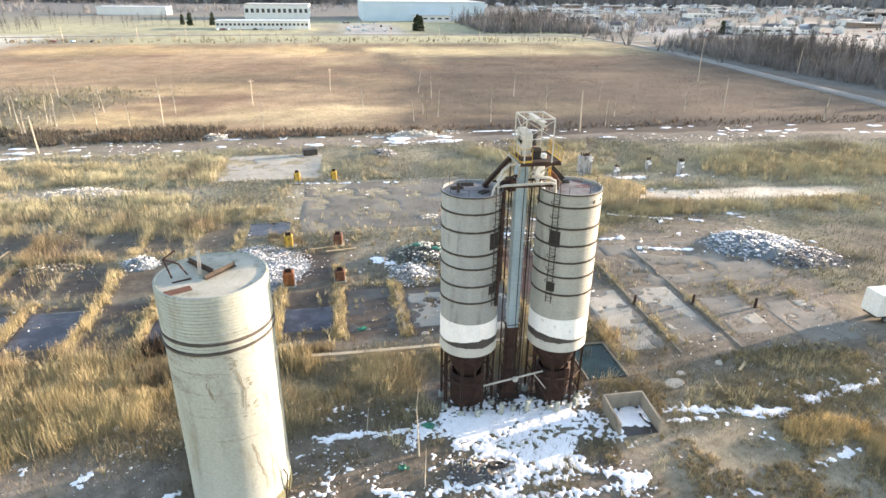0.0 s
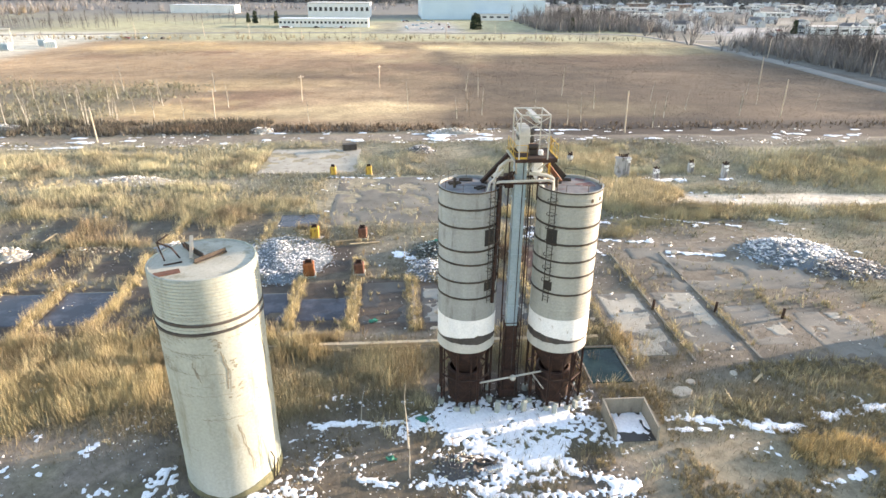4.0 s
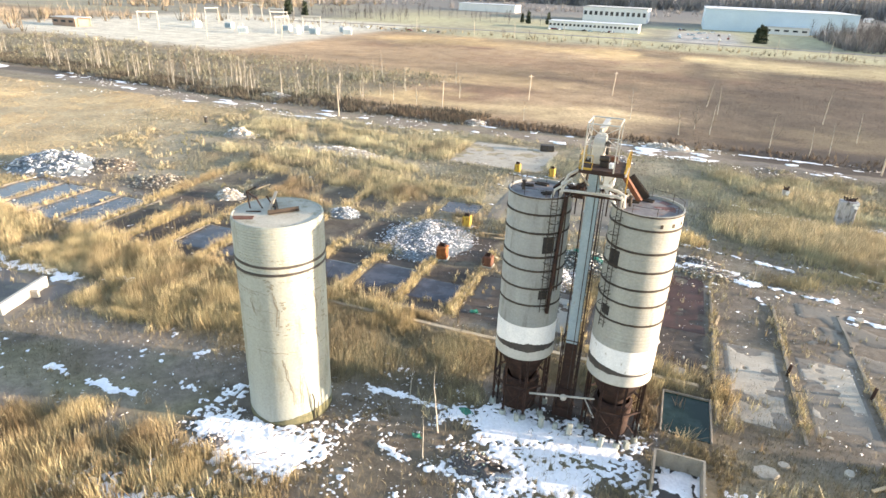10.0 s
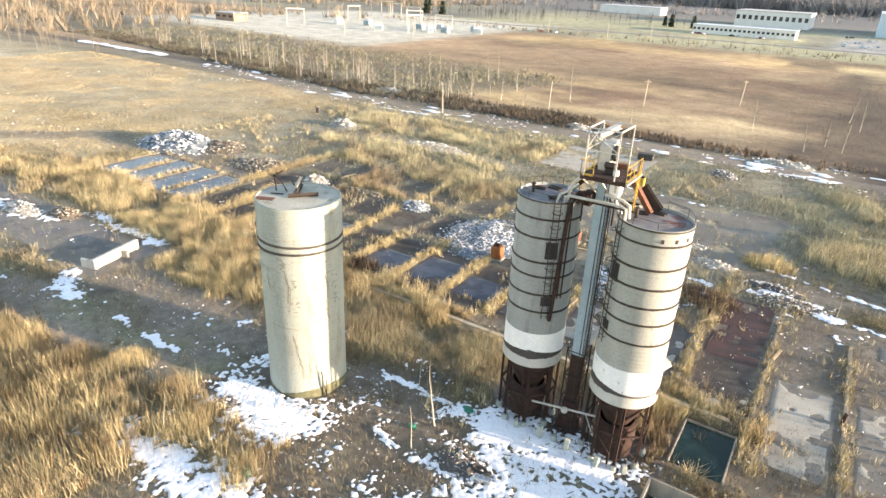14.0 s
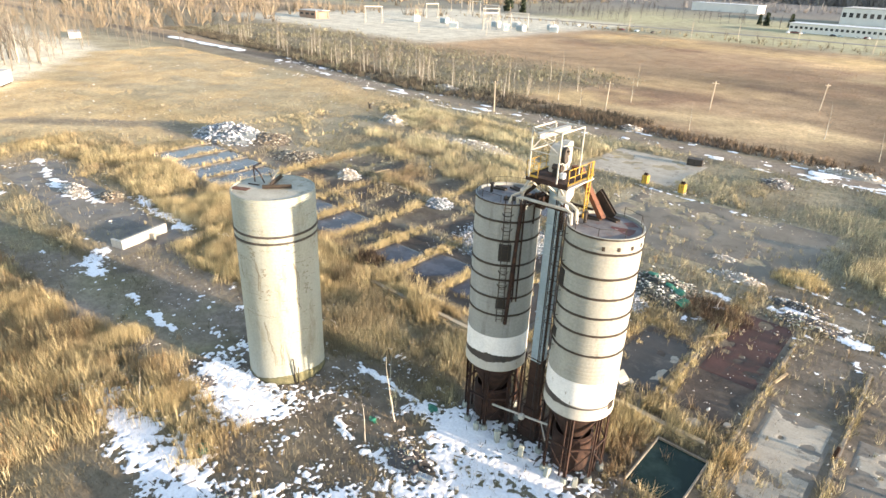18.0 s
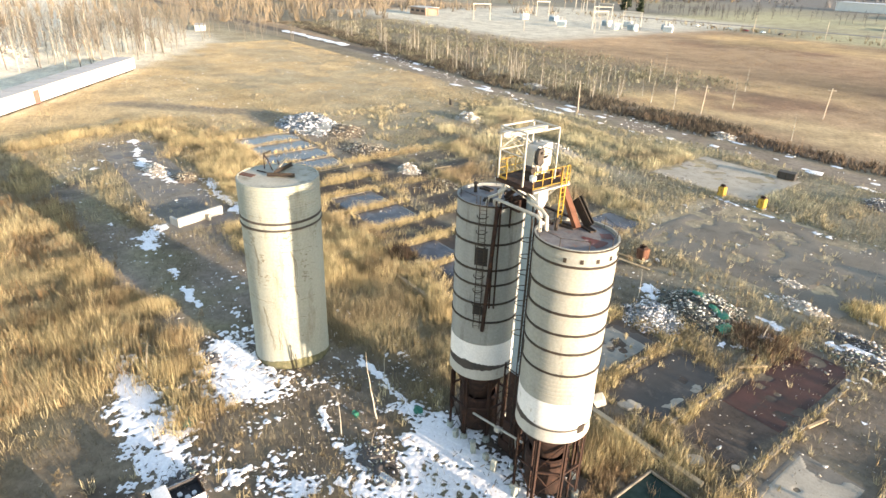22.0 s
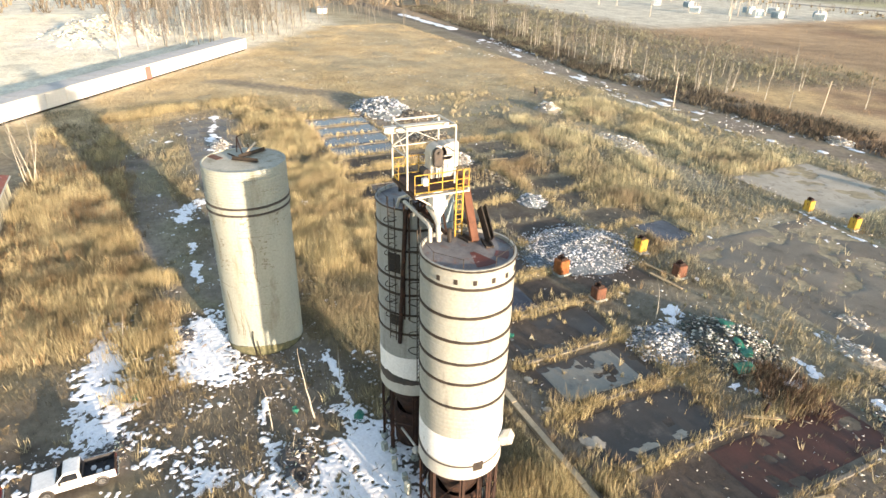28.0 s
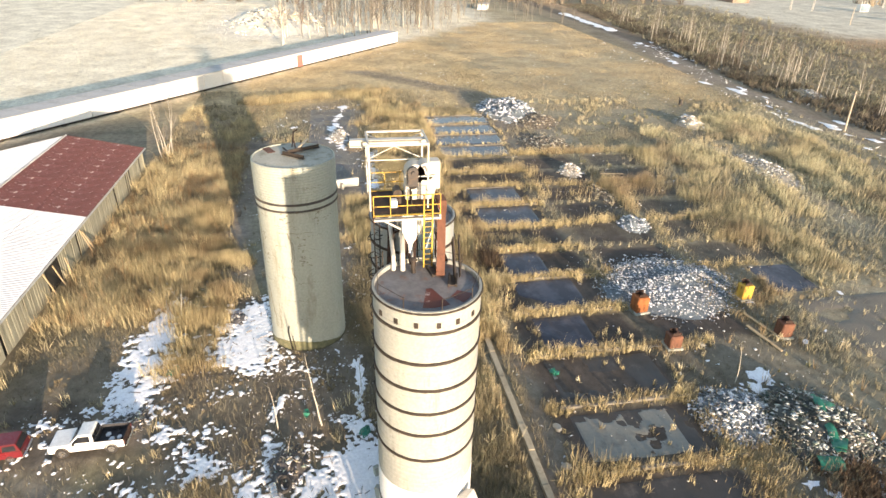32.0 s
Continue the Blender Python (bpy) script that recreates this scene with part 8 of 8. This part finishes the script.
def woods(count, x0, x1, y0, y1, pick, lo, hi, label, keep=None, bark=TWIG):
    """Far trees that nobody could count, joined: copies of the bare trees' own meshes."""
    V, F, base = [], [], 0
    parts = []
    for t in kinds:
        tri, at = [], 0
        vs = []
        for ch in t.children:
            me = ch.data
            co = np.empty(len(me.vertices) * 3)
            me.vertices.foreach_get("co", co)
            vs.append(co.reshape(-1, 3))
            me.calc_loop_triangles()
            f = np.empty(len(me.loop_triangles) * 3, dtype=np.int64)
            me.loop_triangles.foreach_get("vertices", f)
            tri.append(f.reshape(-1, 3) + at)
            at += len(me.vertices)
        parts.append((np.concatenate(vs), np.concatenate(tri)))
    for _ in range(count):
        x, y = rnd.uniform(x0, x1), rnd.uniform(y0, y1)
        if keep and not keep(x, y):
            continue
        v, f = parts[rnd.choice(pick)]
        m = (pose(x, y, 0, 0, 0, rnd.uniform(0, 360)) @ Matrix.Scale(rnd.uniform(lo, hi), 4))
        M = np.array(m)
        V.append(v @ M[:3, :3].T + M[:3, 3])
        F.append(f + base)
        base += len(v)
    me = raw_mesh("bare_woods", np.concatenate(V), np.concatenate(F), bark)
    tagged(new("bare_woods", me), label, "woods", kind="stuff")


for x, y in ((-73, 187), (-69, 199), (75, 162), (109, 179), (145, 162), (-77, 181), (26, 186), (-188, 166), (-136, 170), (-108, 163), (-79, 169), (-142, 180), (-114, 173), (-116, 171), (-118, 180), (-93, 195), (-65, 180), (30, 181), (22, 176), (57, 170), (112, 184), (-125, 166), (-150, 176), (-97, 204), (-92, 227), (-72, 204), (-88, 212), (-60, 226), (30, 227), (33, 214), (63, 215), (91, 204), (131, 215), (67, 190), (96, 188), (-104, 186), (-112, 207), (-56, 178), (-48, 196), (-132, 192), (-20, 172), (8, 190), (44, 172), (84, 176), (124, 196), (138, 186)):
    o = copy_thing(kinds[rnd.choice((0, 1, 1, 4))], Matrix.Identity(4))
    o.matrix_basis = pose(x, y, 0, rnd.uniform(-4, 4), rnd.uniform(-4, 4), rnd.uniform(0, 360)) @ Matrix.Scale(rnd.uniform(0.75, 1.1), 4)
for cx, cy in ((-76, 171), (-92, 176), (-97, 168), (-112, 170), (-122, 172), (-128, 181), (-141, 168), (-148, 190), (-163, 172), (-171, 184), (-186, 176), (-198, 186), (-214, 180), (-232, 190), (-248, 182), (-268, 194), (-290, 196)):
    grove(5, cx - 4, cx + 4, cy - 2.5, cy + 4, (0, 0, 1, 4), 0.65, 1.1)
grove(46, -245, -185, 24, 84, (0, 0, 3), 1.3, 2.0, lambda x, y: (x + 189.5) * 0.605 + (y - 66.3) * 0.797 < -14)
woods(160, -330, -208, 40, 128, (0, 0, 3), 1.2, 1.9, "dense pale-brown bare woods beyond the white shed", lambda x, y: (x + 189.5) * 0.605 + (y - 66.3) * 0.797 < -5 and (x + 250) ** 2 / 1600 + (y - 18) ** 2 / 700 > 1, PALETWIG)
woods(60, -350, -240, 128, 172, (0, 3), 0.8, 1.1, "bare pale woods at the end of the track", lambda x, y: abs(y - track_y(np.array(x))) > 9, PALETWIG)
woods(36, -330, -100, 166, 250, (0, 1, 3), 0.6, 1.05, "thin bare trees and tall brush along the ditch", lambda x, y: y > 164 + max(0, -x - 110) * 0.09 and y < 215 - (x + 200) * 0.2, PALETWIG)
woods(430, 220, 300, 190, 405, (2, 3), 0.9, 1.5, "dense dark belt of bare trees beyond the road", lambda x, y: x > 219 + max(0, y - 340) * 0.2, DARKBARK)
woods(150, 128, 232, 528, 700, (2, 3), 1.1, 1.8, "tall bare trees round the low brown houses", lambda x, y: y > 560 or x > 150, DARKBARK)
woods(70, -350, -225, 538, 580, (2, 3), 0.7, 1.1, "dark bushy trees on the far lawn", None, DARKBARK)
woods(40, -330, -105, 600, 700, (2, 3), 0.8, 1.3, "bare trees on the far lawns", None, DARKBARK)
woods(60, -330, 190, 440, 470, (3, 3), 0.3, 0.7, "low bare trees along the far road")
for k, (x, y, h, lean, turn) in enumerate(((-66.4, 12.4, 12.5, 7, 10), (-64.9, 11.8, 11.2, 12, 300), (-67.2, 13.0, 11.8, 15, 170), (-65.2, 12.6, 10.4, 20, 80), (-66.8, 11.9, 10.8, 18, 220))):
    o = bare_tree(h, 0.36, 15, 70 + k, BIRCH, "bare grey-barked tree leaning out beside the shed", lean, 0.0085, 6)
    o.matrix_basis = pose(x, y, 0, 0, 0, turn)
for k, (x, y, h, lean, turn) in enumerate(((5.15, 39.5, 7.5, 11, 234), (5.2, 36.0, 5.0, 5, 234), (8.35, 36.9, 2.7, 4, 150), (1.0, 42.9, 4.5, 3, 200), (-12.3, 25.2, 4.2, 8, 160), (5.3, 76.6, 5.0, 6, 60), (0.2, 40.0, 2.6, 5, 170), (33.5, 84, 4.2, 3, 0), (19, 79.5, 4.5, 4, 90))):
    o = bare_tree(h, 0.16 if x < 9 else 0.4, 4 if x < 5.4 or x > 6 else 5, 40 + k, BIRCH, "thin leaning bare sapling with pale bark", lean, 0.0115, 3)
    o.matrix_basis = pose(x, y, 0, 0, 0, turn)


# ---- the far side: plants, yards, town ----
def works(x0, x1, y0, y1, h, wall, roof, label, windows=0, band=None, name="warehouse"):
    t = thing(name, label, "warehouse", pose(x0, y0, 0))
    w, d = x1 - x0, y1 - y0
    bm = bmesh.new()
    box(bm, 0, w, 0, d, -0.5, h)
    part("wall", bm, wall, t)
    bm = bmesh.new()
    box(bm, -0.6, w + 0.6, -0.6, d + 0.6, h, h + 0.5)
    part("roof", bm, roof, t)
    if band:
        bm = bmesh.new()
        box(bm, 0.5, w - 0.5, -0.15, 0, h * 0.25, h * 0.55)
        part("dark_band", bm, band, t)
    if windows:
        bm = bmesh.new()
        box(bm, 0, w / windows * 0.55, -0.2, 0, 0, h * 0.28)
        me = mesh_of(bm, "window", GLASS_DARK, False)
        for k in range(windows):
            piece("window", me, t, pose(w / windows * (k + 0.2), 0, h * 0.45))
    return t


works(-99, -20, 584, 606, 6.5, PANEL, ROOF_WHITE, "long low white factory with window row", 22, None, "factory")
works(-96, -25, 760, 820, 15, PANEL, FLATROOF, "tall white factory hall behind the offices", 12, None, "factory")
works(-280, -200, 850, 880, 9, PANEL, ROOF_WHITE, "long white warehouse beyond a lawn")
works(34, 172, 722, 840, 20, BLUEWALL, ROOF_WHITE, "large pale blue warehouse with white roof")
works(90, 130, 706, 722, 6, PANEL, FLATROOF, "low white annex of the blue warehouse", 5)
works(190, 225, 612, 626, 5, BRICKWALL, SHINGLE, "low brown house among trees", 6)
works(-370, -350, 306, 318, 5, BRICKWALL, FLATROOF, "small brick control building of the switchyard", 3)
rnd = random.Random(21)
for k in range(26):
    x, y = rnd.uniform(250, 900), rnd.uniform(460, 1250)
    w, d = rnd.uniform(18, 60), rnd.uniform(12, 30)
    works(x, x + w, y, y + d, rnd.uniform(4, 7), rnd.choice((PANEL, BRICKWALL, PANEL, HOUSEWALL)), rnd.choice((FLATROOF, ROOF_WHITE)), "low flat-roofed shop building in the town", 5, None, "shop_building")


def house(w, d, h, roofing, words):
    t = thing("house", words, "house", pose(0, 0, 0), "town houses")
    bm = bmesh.new()
    box(bm, -w / 2, w / 2, -d / 2, d / 2, -0.3, h)
    vs = [bm.verts.new((x, y, z)) for y in (-d / 2, d / 2) for x, z in ((-w / 2, h), (w / 2, h), (0, h + w * 0.34))]
    bm.faces.new(vs[:3])
    bm.faces.new(vs[3:])
    part("wall", bm, HOUSEWALL, t)
    bm = bmesh.new()
    for s in (-1, 1):
        f = bm.faces.new([bm.verts.new(c) for c in ((s * (w / 2 + 0.5), -d / 2 - 0.5, h - 0.3), (s * (w / 2 + 0.5), d / 2 + 0.5, h - 0.3), (0, d / 2 + 0.5, h + w * 0.36), (0, -d / 2 - 0.5, h + w * 0.36))])
        bmesh.ops.solidify(bm, geom=[f], thickness=0.2)
    part("roof", bm, roofing, t)
    bm = bmesh.new()
    for y in (-d * 0.25, d * 0.25):
        box(bm, -w / 2 - 0.06, w / 2 + 0.06, y - 0.6, y + 0.6, h * 0.4, h * 0.75)
    part("window", bm, GLASS_DARK, t)
    return t


homes = [house(8, 10, 5.5, SHINGLE, "small pale gabled house with grey roof in the town"), house(7, 12, 4.0, ROOF_WHITE, "small gabled house with snow-white roof in the town"), house(9, 9, 4.5, FLATROOF, "small house with pale grey roof in the town")]
for k in range(3):
    homes[k].matrix_basis = pose(392 + 36 * k, 528, 0, 0, 0, 20 + 60 * k)
for k in range(240):
    x, y = rnd.uniform(210, 1150), rnd.uniform(520, 1500)
    copy_thing(homes[k % 3], pose(x, y, 0, 0, 0, rnd.choice((0, 90)) + rnd.uniform(-15, 15)))

# parked cars by the far roads
car_kinds = []
for mat, words in ((CARWHITE, "white car parked in a far lot"), (CARRED, "red car parked in a far lot"), (TAR, "black car parked in a far lot"), (TRUNK, "grey-blue car parked in a far lot")):
    c = thing("parked_car", words, "car", pose(0, 0, 0), "cars in far lots")
    part("body", shaped([(-2.2, 0.35), (-2.2, 0.85), (-1.0, 0.95), (-0.4, 1.42), (1.2, 1.42), (2.0, 0.95), (2.2, 0.85), (2.2, 0.35)], 0.88, 0.1), mat, c)
    bm = bmesh.new()
    box(bm, -0.84, 0.84, -0.6, 1.4, 0.98, 1.32)
    part("glass", bm, GLASS_DARK, c)
    for y in (-1.3, 1.3):
        bm = bmesh.new()
        rod(bm, (-0.85, y, 0.32), (0.85, y, 0.32), 0.32, 0.32, 12)
        part("wheel", bm, RUBBER, c)
    car_kinds.append(c)
spots = [(rnd.uniform(-95, -25), rnd.uniform(566, 578)) for _ in range(14)] + [(rnd.uniform(12, 60), rnd.uniform(540, 690)) for _ in range(20)] + [(rnd.uniform(260, 560), rnd.uniform(380, 560)) for _ in range(70)] + [(-215 + 12 * k, 452) for k in range(6)]
for k, (x, y) in enumerate(spots):
    m = pose(x, y, 0, 0, 0, rnd.choice((0, 90)) + rnd.uniform(-6, 6))
    if k < 4:
        car_kinds[k].matrix_basis = m
    else:
        copy_thing(rnd.choice(car_kinds), m)

# the switchyard
gantry = thing("switchyard_gantry", "pale steel gantry in the switchyard", "gantry", pose(-335, 474, 0), "switchyard gantries")
for x in (-6, 6):
    bm = bmesh.new()
    for s in (-0.4, 0.4):
        bar(bm, (x + s, -0.4, 0), (x + s * 0.4, 0, 11), 0.2)
        bar(bm, (x + s, 0.4, 0), (x + s * 0.4, 0, 11), 0.2)
    part("post", bm, CREAM, gantry)
bm = bmesh.new()
bar(bm, (-6.5, 0, 10.8), (6.5, 0, 10.8), 0.5, 0.7)
part("beam", bm, CREAM, gantry)
for x, y, r in ((-365, 499, 10), (-306, 323, 60), (-228, 357, 80), (-219, 378, 20), (-260, 400, 45), (-290, 440, 10), (-320, 400, 80)):
    copy_thing(gantry, pose(x, y, 0, 0, 0, r))
unit = thing("transformer", "pale grey transformer in the switchyard", "transformer", pose(-213, 372, 0), "switchyard transformers")
bm = bmesh.new()
box(bm, -3, 3, -1.6, 1.6, 0, 4.0, None, 0.1)
part("tank", bm, PANEL, unit)
for k in range(3):
    bm = bmesh.new()
    rod(bm, (-1.8 + 1.8 * k, 0, 4), (-1.8 + 1.8 * k, 0, 6.2), 0.35, 0.15, 10)
    part("bushing", bm, CREAM, unit)
for k in range(6):
    bm = bmesh.new()
    box(bm, -2.6 + 0.95 * k, -2.3 + 0.95 * k, -2.4, -1.6, 0.5, 3.4)
    part("radiator_fin", bm, TRUNK, unit)
for x, y, r in ((-196, 386, 30), (-205, 398, 0), (-222, 366, 90), (-240, 380, 0), (-250, 345, 40), (-280, 370, 0), (-300, 360, 90), (-232, 392, 20)):
    copy_thing(unit, pose(x, y, 0, 0, 0, r))


def fir(h):
    t = thing("evergreen_tree", "dark conical evergreen by the factory", "tree", pose(0, 0, 0), "evergreens")
    bm = bmesh.new()
    rod(bm, (0, 0, -0.2), (0, 0, h * 0.9), 0.3, 0.05, 8)
    part("trunk", bm, TWIG, t)
    bm = bmesh.new()
    rr = random.Random(7)
    for k in range(420):
        f = rr.uniform(0.08, 1)
        a = rr.uniform(0, 6.283)
        rad = h * 0.24 * (1 - f) * rr.uniform(0.5, 1.1) + 0.1
        p = Vector((math.cos(a) * rad, math.sin(a) * rad, h * f - 0.4))
        s = h * 0.07
        bm.faces.new([bm.verts.new(p + Vector((rr.gauss(0, s), rr.gauss(0, s), rr.gauss(0, s)))) for _ in range(3)])
    part("crown", bm, EVERGREEN, t)
    return t


firs = fir(11)
firs.matrix_basis = pose(-131, 638, 0)
for x, y, s in ((-111, 640, 1), (74, 560, 1.2), (77, 562, 1.1), (72, 561, 1.0), (-377, 587, 1.4), (-353, 548, 1.3), (-324, 534, 1.2), (-140, 650, 0.8), (340, 520, 1), (160, 560, 0.9)):
    copy_thing(firs, Matrix.Identity(4)).matrix_basis = pose(x, y, 0, 0, 0, x) @ Matrix.Scale(s, 4)

np.random.seed(31)
for x0, x1, y0, y1, count, tone, thr, words in (
    (-900, 1300, 640, 2600, 9000, (0.20, 0.195, 0.20), 0.5, "distant grey-brown leafless woods"),
    (200, 1100, 300, 900, 2200, (0.15, 0.145, 0.15), 0.54, "leafless street trees through the town"),
    (-1200, -330, -100, 900, 5000, (0.20, 0.165, 0.12), 0.5, "leafless woods west of the fields"),
    (-330, 190, 440, 470, 260, (0.20, 0.165, 0.10), 0.3, "low brush along the far road"),
):
    x, y = plant(count, x0, x1, y0, y1, lambda x, y: (fbm(x, y, 110, 501) > thr) * 1.0 * (1 - patch(x, y, -420, 190, 250, 900, 4.0) * (y > 470)))
    n = len(x)
    big = np.random.uniform(6, 13, n) if y1 > 500 else np.random.uniform(1.5, 4, n)
    brush("far_woods", x, y, big, vary(tone, n, 0.25), words, 9, 0.28 if y1 > 500 else 0.12)

# a low wooded rise along the skyline
x, y = plant(9000, -2400, 2800, 1350, 1800, lambda x, y: 0.6 + 0.4 * (fbm(x, y, 160, 510) > 0.45))
n = len(x)
brush("skyline_woods", x, y, np.random.uniform(20, 36, n) + 24 * fbm(x, y, 300, 511), vary((0.22, 0.215, 0.22), n, 0.2), "grey leafless woods along the skyline", 16, 1.0)
x, y = plant(3000, -2400, -1300, -500, 1400, lambda x, y: 0.8 * np.ones_like(x))
n = len(x)
brush("skyline_woods", x, y, np.random.uniform(14, 28, n), vary((0.16, 0.145, 0.13), n, 0.2), "grey-brown leafless woods along the western skyline", 14, 0.7)
x, y = plant(5200, 214, 305, 185, 410, lambda x, y: edge(x - 217 - np.clip(y - 340, 0, 99) * 0.2, 3) * (0.4 + 0.6 * fbm(x, y, 20, 520)))
n = len(x)
brush("roadside_thicket", x, y, np.random.uniform(4, 11, n), vary((0.165, 0.155, 0.155), n, 0.25), "dense grey leafless thicket beyond the road", 8, 0.13)
x, y = plant(1800, 130, 235, 530, 700, lambda x, y: 0.4 + 0.6 * fbm(x, y, 25, 521))
n = len(x)
brush("roadside_thicket", x, y, np.random.uniform(5, 14, n), vary((0.16, 0.15, 0.15), n, 0.25), "tall grey leafless thicket round the far houses", 8, 0.2)
